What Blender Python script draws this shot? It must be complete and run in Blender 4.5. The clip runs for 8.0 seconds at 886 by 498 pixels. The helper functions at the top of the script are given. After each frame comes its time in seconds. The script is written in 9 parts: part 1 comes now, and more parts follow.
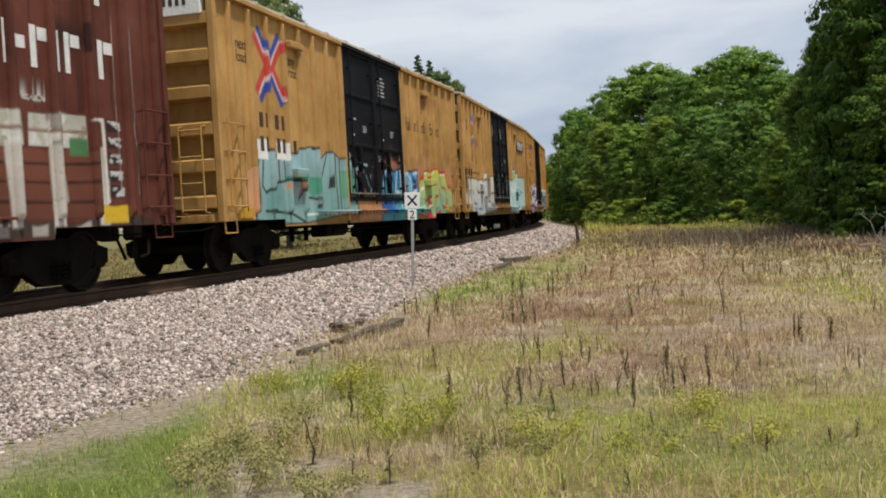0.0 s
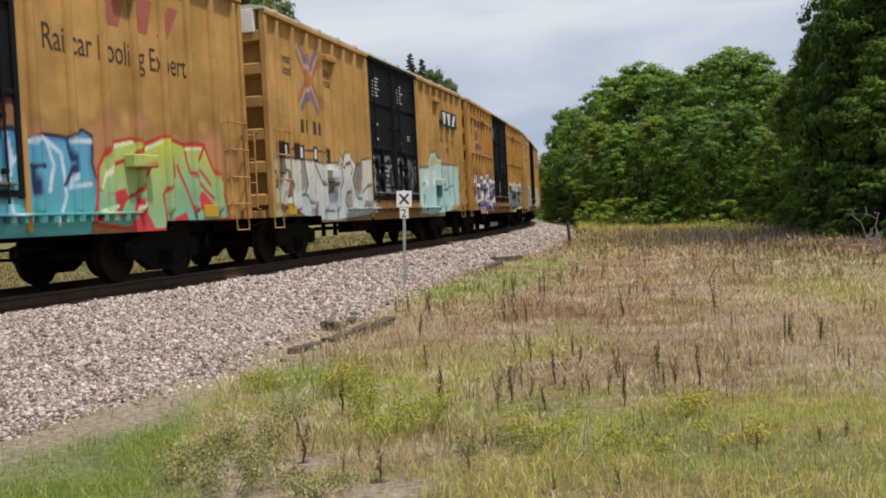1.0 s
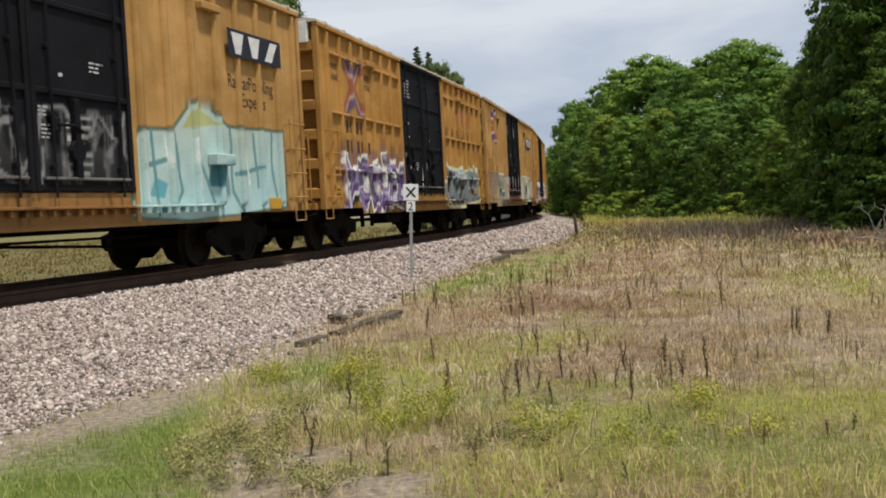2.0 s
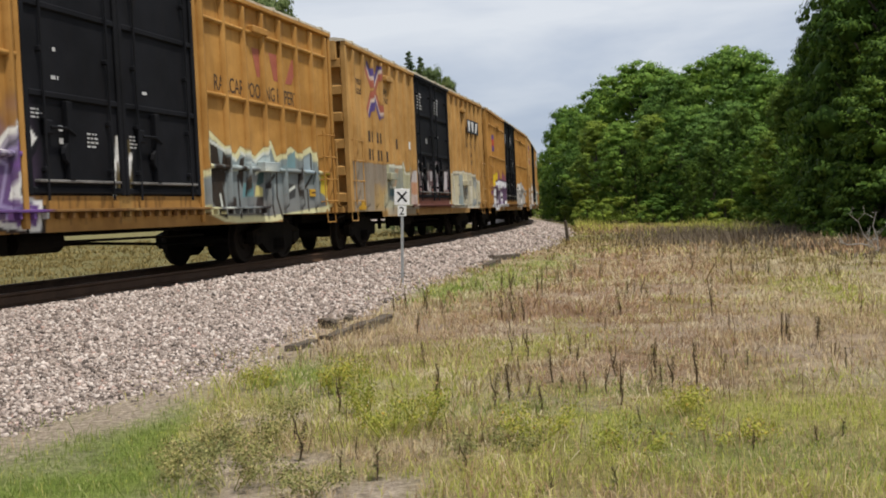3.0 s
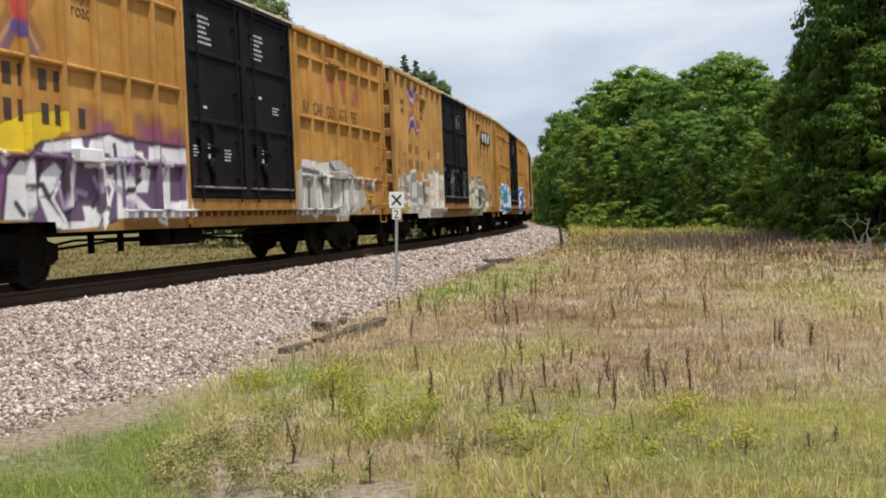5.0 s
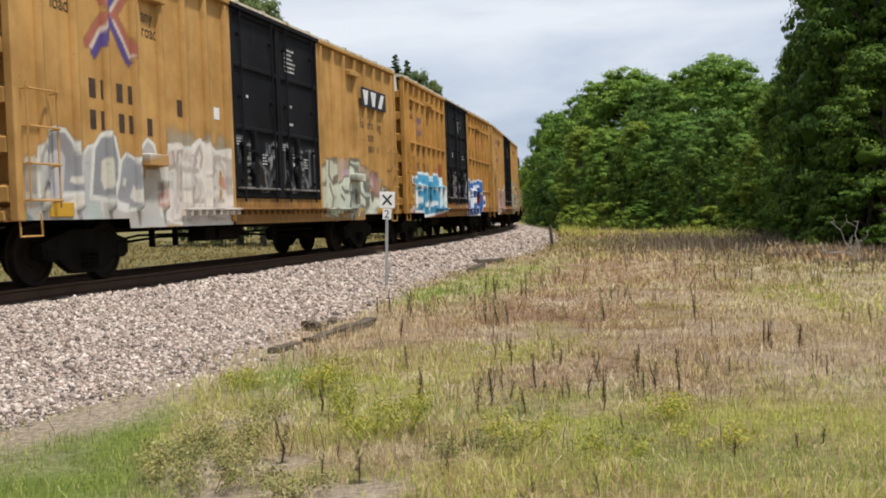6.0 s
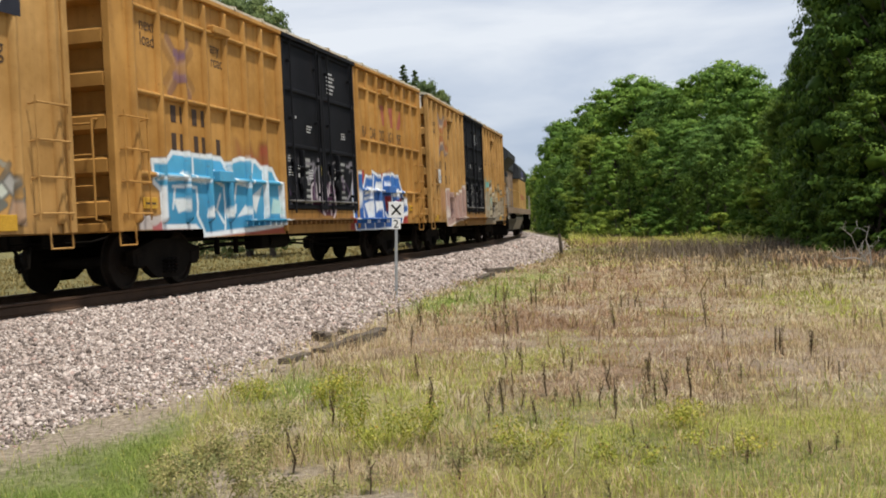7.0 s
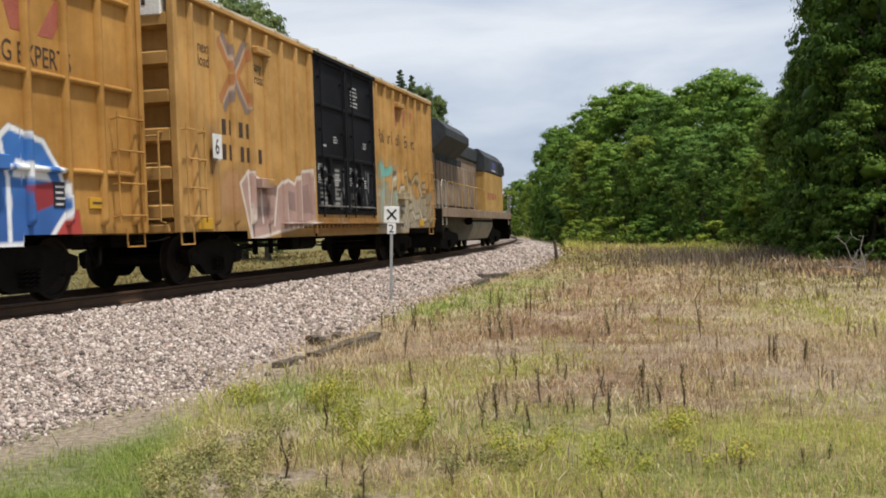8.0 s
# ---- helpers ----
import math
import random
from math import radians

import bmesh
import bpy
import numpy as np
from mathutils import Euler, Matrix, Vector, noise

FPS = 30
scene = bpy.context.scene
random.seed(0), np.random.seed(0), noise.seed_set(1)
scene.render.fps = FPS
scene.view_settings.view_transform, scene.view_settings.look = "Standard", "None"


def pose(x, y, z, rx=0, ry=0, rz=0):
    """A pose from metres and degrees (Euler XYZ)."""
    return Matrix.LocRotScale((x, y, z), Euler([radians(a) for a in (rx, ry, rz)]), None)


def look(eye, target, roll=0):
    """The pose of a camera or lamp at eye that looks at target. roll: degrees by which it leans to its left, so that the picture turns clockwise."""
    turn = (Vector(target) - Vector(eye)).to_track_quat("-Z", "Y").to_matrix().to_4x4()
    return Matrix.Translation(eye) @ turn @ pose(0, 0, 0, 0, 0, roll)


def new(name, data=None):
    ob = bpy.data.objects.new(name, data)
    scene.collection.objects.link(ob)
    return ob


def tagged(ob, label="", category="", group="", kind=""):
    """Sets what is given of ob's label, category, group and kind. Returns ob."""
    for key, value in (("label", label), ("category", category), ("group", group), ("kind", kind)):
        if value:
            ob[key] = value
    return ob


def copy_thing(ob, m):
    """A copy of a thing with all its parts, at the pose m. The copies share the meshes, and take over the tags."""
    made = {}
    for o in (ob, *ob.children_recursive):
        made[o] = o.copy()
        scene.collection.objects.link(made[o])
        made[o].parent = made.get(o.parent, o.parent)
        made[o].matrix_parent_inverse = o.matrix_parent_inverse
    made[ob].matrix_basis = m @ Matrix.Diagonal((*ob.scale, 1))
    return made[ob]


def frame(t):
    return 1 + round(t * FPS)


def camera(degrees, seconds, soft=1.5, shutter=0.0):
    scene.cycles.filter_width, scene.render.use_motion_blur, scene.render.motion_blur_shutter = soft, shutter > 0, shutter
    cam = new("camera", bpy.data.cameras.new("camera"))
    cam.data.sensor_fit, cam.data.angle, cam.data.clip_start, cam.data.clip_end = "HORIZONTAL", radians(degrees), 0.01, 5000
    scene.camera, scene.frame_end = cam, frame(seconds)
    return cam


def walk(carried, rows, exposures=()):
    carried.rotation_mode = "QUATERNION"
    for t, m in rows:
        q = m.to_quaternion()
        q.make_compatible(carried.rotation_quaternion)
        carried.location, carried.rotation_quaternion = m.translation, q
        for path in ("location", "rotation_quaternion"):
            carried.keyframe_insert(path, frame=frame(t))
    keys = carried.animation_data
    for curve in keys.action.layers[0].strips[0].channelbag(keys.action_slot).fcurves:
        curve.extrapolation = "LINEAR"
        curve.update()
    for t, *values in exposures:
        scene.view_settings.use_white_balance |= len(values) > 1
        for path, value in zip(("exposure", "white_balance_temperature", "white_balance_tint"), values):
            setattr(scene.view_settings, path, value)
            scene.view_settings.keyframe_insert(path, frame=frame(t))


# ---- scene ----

# ---- camera ----
cam = camera(46.8, 8.0, soft=1.85, shutter=0.05)
EYE = 0.896
PATH = [
    # seconds, yaw, pitch, roll
    (0.0, 0.37, -1.92, -2.63),
    (0.5, 0.05, -1.90, -2.18),
    (1.0, -0.09, -2.01, -2.37),
    (1.5, 0.44, -2.38, -2.54),
    (3.0, -0.21, -2.13, -2.16),
    (3.5, -0.26, -1.89, -2.05),
    (4.0, 0.03, -1.86, -2.30),
    (4.5, 0.00, -2.09, -2.09),
    (5.8, -1.30, -1.63, -1.36),
    (6.0, -1.08, -1.95, -1.47),
    (6.5, -0.65, -1.98, -1.27),
    (7.0, -0.57, -1.41, -2.01),
    (7.5, -0.71, -1.05, -1.74),
    (8.0, -0.85, -1.13, -1.46),
]


def aim(yaw, pitch, roll):
    """The camera's turn: yaw to the left, pitch up, roll to the right-hand side up (degrees)."""
    return pose(0, 0, EYE, 0, 0, yaw) @ pose(0, 0, 0, 90 + pitch) @ pose(0, 0, 0, 0, 0, roll)


walk(cam, [(t, aim(a, b, c)) for t, a, b, c in PATH], exposures=[(0.0, -0.06), (1.7, -0.12), (3.0, -0.08), (4.0, 0.03), (5.8, 0.1), (8.0, 0.06)])

# ---- the track's line: an arc that bends to the left ----
TRACK_D, TRACK_HEAD, TRACK_BEND = 10.627, radians(-18.76), 0.0030
CANT = radians(0.5)
PITCH, BODY = 17.8, 16.86      # from car to car; length of a car's body
MID = 8.35                     # where a car's middle lies on the scale along its side
S0, SPEED, GAIN = -2.34, 15.4231, 0.0611
_n = Vector((-math.cos(TRACK_HEAD), -math.sin(TRACK_HEAD)))
ARC_CENTRE = _n * (TRACK_D + 1 / TRACK_BEND)


def on_track(s, off=0.0, z=0.0):
    """The point s metres along the track, off metres to its right, z over the rails."""
    th = TRACK_HEAD + TRACK_BEND * s
    r = 1 / TRACK_BEND + off
    return Vector((ARC_CENTRE.x + r * math.cos(th), ARC_CENTRE.y + r * math.sin(th), z))


def track_coords(x, y):
    """s and the offset to the right, for arrays of places."""
    dx, dy = np.asarray(x) - ARC_CENTRE.x, np.asarray(y) - ARC_CENTRE.y
    return (np.arctan2(dy, dx) - TRACK_HEAD) / TRACK_BEND, np.hypot(dx, dy) - 1 / TRACK_BEND


def on_rails(s, half):
    """The pose of a vehicle whose middle is at s and whose trucks stand half metres before and behind it; x points away, y to the left."""
    a, b = on_track(s - half), on_track(s + half)
    mid = (a + b) / 2
    turn = math.degrees(math.atan2(b.y - a.y, b.x - a.x))
    return pose(mid.x, mid.y, 0, 0, 0, turn) @ pose(0, 0, 0, -math.degrees(CANT))


def run(t):
    return SPEED * t + GAIN * t * t / 2


# ---- light ----
SUN_HEIGHT, SUN_TURN = radians(70), radians(132)      # over the horizon; from north (+y), clockwise
world = bpy.data.worlds.new("world")
scene.world = world
world.use_nodes = True
wn, wl = world.node_tree.nodes, world.node_tree.links
wn.clear()
w_out = wn.new("ShaderNodeOutputWorld")
w_bg = wn.new("ShaderNodeBackground")
w_sky = wn.new("ShaderNodeTexSky")
w_sky.sky_type, w_sky.sun_disc = "NISHITA", False
w_sky.sun_elevation, w_sky.sun_rotation = SUN_HEIGHT, SUN_TURN
w_gain = wn.new("ShaderNodeMix")
w_gain.data_type, w_gain.blend_type = "RGBA", "MULTIPLY"
w_gain.inputs[0].default_value = 1.0
w_gain.inputs[7].default_value = (0.12, 0.12, 0.12, 1)
wl.new(w_sky.outputs[0], w_gain.inputs[6])
w_co = wn.new("ShaderNodeTexCoord")
w_map = wn.new("ShaderNodeMapping")
w_map.inputs["Scale"].default_value = (1.0, 1.0, 4.2)
w_map.inputs["Rotation"].default_value = (0.0, radians(6), 0.0)
wl.new(w_co.outputs["Generated"], w_map.inputs[0])
w_noise = wn.new("ShaderNodeTexNoise")
w_noise.inputs["Scale"].default_value, w_noise.inputs["Detail"].default_value, w_noise.inputs["Roughness"].default_value = 2.3, 6.0, 0.5
w_noise.inputs["Distortion"].default_value = 0.3
wl.new(w_map.outputs[0], w_noise.inputs[0])
w_ramp = wn.new("ShaderNodeValToRGB")
w_ramp.color_ramp.elements[0].position, w_ramp.color_ramp.elements[0].color = 0.38, (0.47, 0.55, 0.70, 1)
w_ramp.color_ramp.elements[1].position, w_ramp.color_ramp.elements[1].color = 0.63, (0.88, 0.915, 0.97, 1)
wl.new(w_noise.outputs[0], w_ramp.inputs[0])
w_mix = wn.new("ShaderNodeMix")
w_mix.data_type = "RGBA"
w_mix.inputs[0].default_value = 0.86                  # the share of cloud
wl.new(w_gain.outputs[2], w_mix.inputs[6])
wl.new(w_ramp.outputs[0], w_mix.inputs[7])
wl.new(w_mix.outputs[2], w_bg.inputs[0])
w_bg.inputs[1].default_value = 0.95
wl.new(w_bg.outputs[0], w_out.inputs[0])
sun = new("sun", bpy.data.lights.new("sun", "SUN"))
sun.data.energy, sun.data.angle, sun.data.color = 4.9, radians(4), (1.0, 0.94, 0.84)
_d = Vector((math.sin(SUN_TURN) * math.cos(SUN_HEIGHT), math.cos(SUN_TURN) * math.cos(SUN_HEIGHT), math.sin(SUN_HEIGHT)))
sun.matrix_world = look(_d * 100, (0, 0, 0))


# ---- materials ----
def nodes_of(name):
    m = bpy.data.materials.new(name)
    m.use_nodes = True
    nt = m.node_tree
    return m, nt.nodes, nt.links, nt.nodes["Principled BSDF"]


def noise_node(n, l, co, scale, detail=4.0, rough=0.55):
    x = n.new("ShaderNodeTexNoise")
    x.inputs["Scale"].default_value, x.inputs["Detail"].default_value, x.inputs["Roughness"].default_value = scale, detail, rough
    if co is not None:
        l.new(co, x.inputs["Vector"])
    return x.outputs["Fac"]


def ramp_node(n, l, fac, stops):
    r = n.new("ShaderNodeValToRGB")
    e = r.color_ramp.elements
    while len(e) < len(stops):
        e.new(0.5)
    for k, (p, c) in zip(e, stops):
        k.position, k.color = p, (*c, 1) if len(c) == 3 else c
    if fac is not None:
        l.new(fac, r.inputs[0])
    return r.outputs[0]


def mix_node(n, l, fac, a, b, blend="MIX"):
    m = n.new("ShaderNodeMix")
    m.data_type, m.blend_type = "RGBA", blend
    for value, i in ((fac, 0), (a, 6), (b, 7)):
        if isinstance(value, (int, float)):
            m.inputs[i].default_value = value
        elif isinstance(value, tuple):
            m.inputs[i].default_value = (*value, 1)
        else:
            l.new(value, m.inputs[i])
    return m.outputs[2]


def bump_node(n, l, height, strength, distance, to):
    b = n.new("ShaderNodeBump")
    b.inputs["Strength"].default_value, b.inputs["Distance"].default_value = strength, distance
    l.new(height, b.inputs["Height"])
    l.new(b.outputs[0], to.inputs["Normal"])


def grit(name, dark, light, scale=6.0, fine=60.0, rough=0.7, bump=0.3, dist=0.004, metal=0.0, stain=None, stain_at=(0.5, 0.7), stain_scale=1.3, gloss=0.3):
    """A worn surface: two colours by a coarse and a fine grain, with stains of a third."""
    m, n, l, p = nodes_of(name)
    co = n.new("ShaderNodeTexCoord").outputs["Object"]
    a = noise_node(n, l, co, scale, 5)
    b = noise_node(n, l, co, fine, 3)
    c = ramp_node(n, l, a, [(0.3, dark), (0.7, light)])
    c = mix_node(n, l, 0.35, c, ramp_node(n, l, b, [(0.3, tuple(v * 0.55 for v in dark)), (0.7, tuple(min(1, v * 1.25) for v in light))]))
    if stain:
        s = noise_node(n, l, co, stain_scale, 7, 0.65)
        f = ramp_node(n, l, s, [(stain_at[0], (0, 0, 0)), (stain_at[1], (1, 1, 1))])
        c = mix_node(n, l, f, c, stain)
    l.new(c, p.inputs["Base Color"])
    p.inputs["Roughness"].default_value, p.inputs["Metallic"].default_value = rough, metal
    p.inputs["Specular IOR Level"].default_value = gloss
    if bump:
        bump_node(n, l, b, bump, dist, p)
    return m


def car_paint(name, dark, light, dirt, rough=0.6, streak=0.5, gloss=0.12):
    """Weathered car paint with rain streaks; the attributes "paint" and "spray" hold the colours sprayed over it."""
    m, n, l, p = nodes_of(name)
    co = n.new("ShaderNodeTexCoord").outputs["Object"]
    info = n.new("ShaderNodeObjectInfo")
    a = noise_node(n, l, co, 0.9, 6, 0.6)
    base = ramp_node(n, l, a, [(0.3, dark), (0.7, light)])
    mp = n.new("ShaderNodeMapping")
    mp.inputs["Scale"].default_value = (3.6, 3.6, 0.30)
    l.new(co, mp.inputs[0])
    st = noise_node(n, l, mp.outputs[0], 1.6, 6, 0.7)
    fs = ramp_node(n, l, st, [(0.48, (0, 0, 0)), (0.78, (streak,) * 3)])
    base = mix_node(n, l, fs, base, dirt)
    sp = noise_node(n, l, co, 14.0, 6, 0.7)
    fsp = ramp_node(n, l, sp, [(0.60, (0, 0, 0)), (0.72, (0.55,) * 3)])
    base = mix_node(n, l, fsp, base, tuple(v * 0.6 for v in dirt))
    fade = noise_node(n, l, co, 2.7, 5, 0.6)
    base = mix_node(n, l, ramp_node(n, l, fade, [(0.45, (0, 0, 0)), (0.8, (0.45,) * 3)]), base, tuple(min(1, v * 1.2 + 0.05 * min(1, v * 3)) for v in light))
    at = n.new("ShaderNodeAttribute")
    at.attribute_name = "paint"
    worn = mix_node(n, l, ramp_node(n, l, sp, [(0.56, (0, 0, 0)), (0.70, (0.4,) * 3)]), at.outputs["Color"], dirt)
    fa = n.new("ShaderNodeMath")
    fa.operation = "MULTIPLY"
    fa.inputs[1].default_value = 0.95
    spray = n.new("ShaderNodeAttribute")
    spray.attribute_name = "spray"
    l.new(spray.outputs["Fac"], fa.inputs[0])
    col = mix_node(n, l, fa.outputs[0], base, worn)
    blot = noise_node(n, l, co, 0.45, 5, 0.6)
    col = mix_node(n, l, 1.0, col, ramp_node(n, l, blot, [(0.3, (0.80, 0.78, 0.74)), (0.55, (1, 1, 1)), (0.75, (1.10, 1.10, 1.08))]), "MULTIPLY")
    l.new(col, p.inputs["Base Color"])
    p.inputs["Roughness"].default_value = rough
    p.inputs["Specular IOR Level"].default_value = gloss
    bump_node(n, l, a, 0.25, 0.03, p)
    return m


def leaf_paint(name, stops, rough=0.55, through_light=0.22, patch=0.0):
    """Leaves and blades: a colour for each one, and patches of patch metres in which they are darker or lighter."""
    m, n, l, p = nodes_of(name)
    g = n.new("ShaderNodeNewGeometry")
    info = n.new("ShaderNodeObjectInfo")
    c = ramp_node(n, l, g.outputs["Random Per Island"], stops)
    shade = ramp_node(n, l, info.outputs["Random"], [(0.0, (0.72, 0.78, 0.72)), (1.0, (1.12, 1.08, 0.95))])
    c = mix_node(n, l, 1.0, c, shade, "MULTIPLY")
    if patch:
        spot = noise_node(n, l, g.outputs["Position"], 1.0 / patch, 3, 0.5)
        c = mix_node(n, l, 1.0, c, ramp_node(n, l, spot, [(0.30, (0.66, 0.72, 0.74)), (0.5, (1, 1, 1)), (0.70, (1.32, 1.20, 1.0))]), "MULTIPLY")
    l.new(c, p.inputs["Base Color"])
    p.inputs["Roughness"].default_value = rough
    p.inputs["Specular IOR Level"].default_value = 0.08
    t = n.new("ShaderNodeBsdfTranslucent")
    l.new(c, t.inputs[0])
    mx = n.new("ShaderNodeMixShader")
    mx.inputs[0].default_value = through_light
    l.new(p.outputs[0], mx.inputs[1])
    l.new(t.outputs[0], mx.inputs[2])
    l.new(mx.outputs[0], n["Material Output"].inputs[0])
    return m


def island_paint(name, stops, rough=0.8, fine=0.0):
    """A colour for each separate piece of one mesh."""
    m, n, l, p = nodes_of(name)
    g = n.new("ShaderNodeNewGeometry")
    c = ramp_node(n, l, g.outputs["Random Per Island"], stops)
    if fine:
        co = n.new("ShaderNodeTexCoord").outputs["Object"]
        f = noise_node(n, l, co, fine, 4)
        c = mix_node(n, l, 1.0, c, ramp_node(n, l, f, [(0.25, (0.6, 0.6, 0.6)), (0.75, (1.25, 1.25, 1.25))]), "MULTIPLY")
    l.new(c, p.inputs["Base Color"])
    p.inputs["Roughness"].default_value = rough
    p.inputs["Specular IOR Level"].default_value = 0.3
    return m


YELLOW = car_paint("yellow_car_paint", (0.365, 0.205, 0.066), (0.475, 0.278, 0.100), (0.17, 0.095, 0.038), 0.6, 0.42)
YELLOW_DEEP = car_paint("deep_yellow_car_paint", (0.345, 0.172, 0.042), (0.445, 0.240, 0.070), (0.15, 0.082, 0.032), 0.6, 0.42)
BROWN = car_paint("brown_car_paint", (0.095, 0.030, 0.021), (0.14, 0.047, 0.032), (0.04, 0.020, 0.016))
DOOR_BLACK = car_paint("black_door_paint", (0.0065, 0.007, 0.009), (0.012, 0.0125, 0.0155), (0.016, 0.013, 0.011), 0.65, 0.3, 0.08)
RUSTY_TRACK = car_paint("rust_stained_track", (0.15, 0.075, 0.028), (0.27, 0.150, 0.055), (0.05, 0.026, 0.014), 0.7, 0.8)
LOCO_YELLOW = car_paint("yellow_car_paint", (0.39, 0.235, 0.075), (0.50, 0.315, 0.115), (0.19, 0.115, 0.05))
LOCO_GREY = car_paint("engine_grey_paint", (0.030, 0.033, 0.038), (0.055, 0.060, 0.066), (0.02, 0.019, 0.018))
LOCO_FADED = car_paint("bleached_engine_paint", (0.19, 0.125, 0.075), (0.30, 0.235, 0.185), (0.075, 0.055, 0.042), 0.6, 0.9)
TANK_DUSTY = car_paint("dusty_tank_paint", (0.20, 0.185, 0.14), (0.30, 0.275, 0.21), (0.05, 0.042, 0.032))
ROOF_PALE = grit("pale_galvanised_roof", (0.42, 0.37, 0.27), (0.62, 0.57, 0.46), 2.0, 20.0, 0.6, 0.2, 0.004, 0.0, (0.30, 0.20, 0.11), (0.55, 0.75))
WHITE_PAINT = grit("weathered_white_paint", (0.62, 0.61, 0.57), (0.80, 0.79, 0.75), 3.0, 40.0, 0.55, 0.1, 0.002, 0.0, (0.40, 0.36, 0.30), (0.6, 0.85))
LETTER_DARK = grit("dark_lettering_paint", (0.035, 0.022, 0.016), (0.075, 0.045, 0.03), 5.0, 60.0, 0.6, 0.0)
LETTER_WHITE = grit("white_lettering_paint", (0.50, 0.50, 0.50), (0.75, 0.75, 0.74), 5.0, 60.0, 0.6, 0.0)
STENCIL_WHITE = grit("worn_stencil_paint", (0.30, 0.30, 0.30), (0.62, 0.62, 0.62), 9.0, 60.0, 0.7, 0.0)
LETTER_RED = grit("faded_red_paint", (0.28, 0.075, 0.05), (0.38, 0.12, 0.08), 5.0, 60.0, 0.6, 0.0)
LETTER_BLUE = grit("faded_blue_paint", (0.05, 0.055, 0.16), (0.09, 0.09, 0.22), 5.0, 60.0, 0.6, 0.0)
PLATE_YELLOW = grit("yellow_tag_paint", (0.42, 0.23, 0.02), (0.54, 0.31, 0.03), 5.0, 60.0, 0.5, 0.0)
PLATE_BLACK = grit("black_panel_paint", (0.008, 0.009, 0.014), (0.02, 0.02, 0.03), 5.0, 60.0, 0.5, 0.0)
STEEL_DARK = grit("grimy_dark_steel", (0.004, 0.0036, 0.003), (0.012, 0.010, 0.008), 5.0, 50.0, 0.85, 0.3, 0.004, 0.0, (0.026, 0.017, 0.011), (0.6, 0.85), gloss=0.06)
DOOR_WORN = grit("scuffed_door_steel", (0.035, 0.033, 0.032), (0.20, 0.19, 0.18), 3.0, 30.0, 0.7, 0.2)
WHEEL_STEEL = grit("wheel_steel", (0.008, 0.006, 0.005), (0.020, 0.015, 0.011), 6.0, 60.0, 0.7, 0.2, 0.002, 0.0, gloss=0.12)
RAIL_STEEL = grit("rusty_rail_steel", (0.055, 0.032, 0.02), (0.11, 0.065, 0.04), 4.0, 60.0, 0.6, 0.2, 0.002, 0.4)
SILVER_BAR = grit("pale_grab_iron_paint", (0.26, 0.24, 0.20), (0.40, 0.37, 0.31), 5.0, 60.0, 0.5, 0.1)
TIE_WOOD = grit("creosoted_timber", (0.018, 0.014, 0.011), (0.05, 0.038, 0.029), 8.0, 70.0, 0.85, 0.5, 0.01)
OLD_WOOD = grit("weathered_dark_timber", (0.045, 0.036, 0.028), (0.13, 0.105, 0.08), 5.0, 60.0, 0.9, 0.8, 0.02)
DEAD_WOOD = grit("bleached_dead_wood", (0.20, 0.185, 0.165), (0.36, 0.335, 0.30), 5.0, 60.0, 0.85, 0.4, 0.006)
BARK = grit("rough_bark", (0.035, 0.028, 0.021), (0.11, 0.088, 0.068), 4.0, 30.0, 0.9, 0.8, 0.03)
GALVANISED = grit("galvanised_post_steel", (0.30, 0.31, 0.32), (0.46, 0.47, 0.48), 8.0, 80.0, 0.45, 0.1, 0.001, 0.6)
SIGN_WHITE = grit("white_sign_sheet", (0.74, 0.74, 0.74), (0.84, 0.84, 0.84), 4.0, 50.0, 0.4, 0.0)
SIGN_BLACK = grit("black_sign_print", (0.010, 0.010, 0.011), (0.022, 0.022, 0.022), 4.0, 50.0, 0.5, 0.0)

STONE = island_paint("crushed_stone", [(0.0, (0.09, 0.073, 0.064)), (0.2, (0.215, 0.172, 0.15)), (0.45, (0.345, 0.285, 0.25)), (0.7, (0.445, 0.375, 0.335)), (0.9, (0.60, 0.53, 0.485)), (1.0, (0.35, 0.225, 0.185))], 0.9, 25.0)
LEAVES = [leaf_paint("leaves_deep_green", [(0.0, (0.030, 0.062, 0.011)), (0.5, (0.062, 0.116, 0.019)), (1.0, (0.112, 0.180, 0.032))], 0.55, 0.15, 1.6),
          leaf_paint("leaves_mid_green", [(0.0, (0.062, 0.128, 0.022)), (0.5, (0.112, 0.204, 0.036)), (1.0, (0.190, 0.292, 0.058))], 0.55, 0.15, 2.2),
          leaf_paint("leaves_yellow_green", [(0.0, (0.115, 0.175, 0.028)), (0.5, (0.180, 0.255, 0.042)), (1.0, (0.265, 0.335, 0.070))], 0.55, 0.18, 1.8),
          leaf_paint("leaves_blue_green", [(0.0, (0.058, 0.128, 0.028)), (0.5, (0.106, 0.200, 0.046)), (1.0, (0.180, 0.282, 0.074))], 0.55, 0.15, 2.2),
          leaf_paint("leaves_hazy_olive", [(0.0, (0.09, 0.13, 0.055)), (0.5, (0.15, 0.20, 0.085)), (1.0, (0.22, 0.28, 0.125))], 0.6, 0.3, 1.5)]
GRASS_GREEN = leaf_paint("green_grass", [(0.0, (0.26, 0.305, 0.062)), (0.4, (0.38, 0.415, 0.088)), (0.75, (0.50, 0.495, 0.135)), (1.0, (0.62, 0.545, 0.28))], 0.6, 0.35)
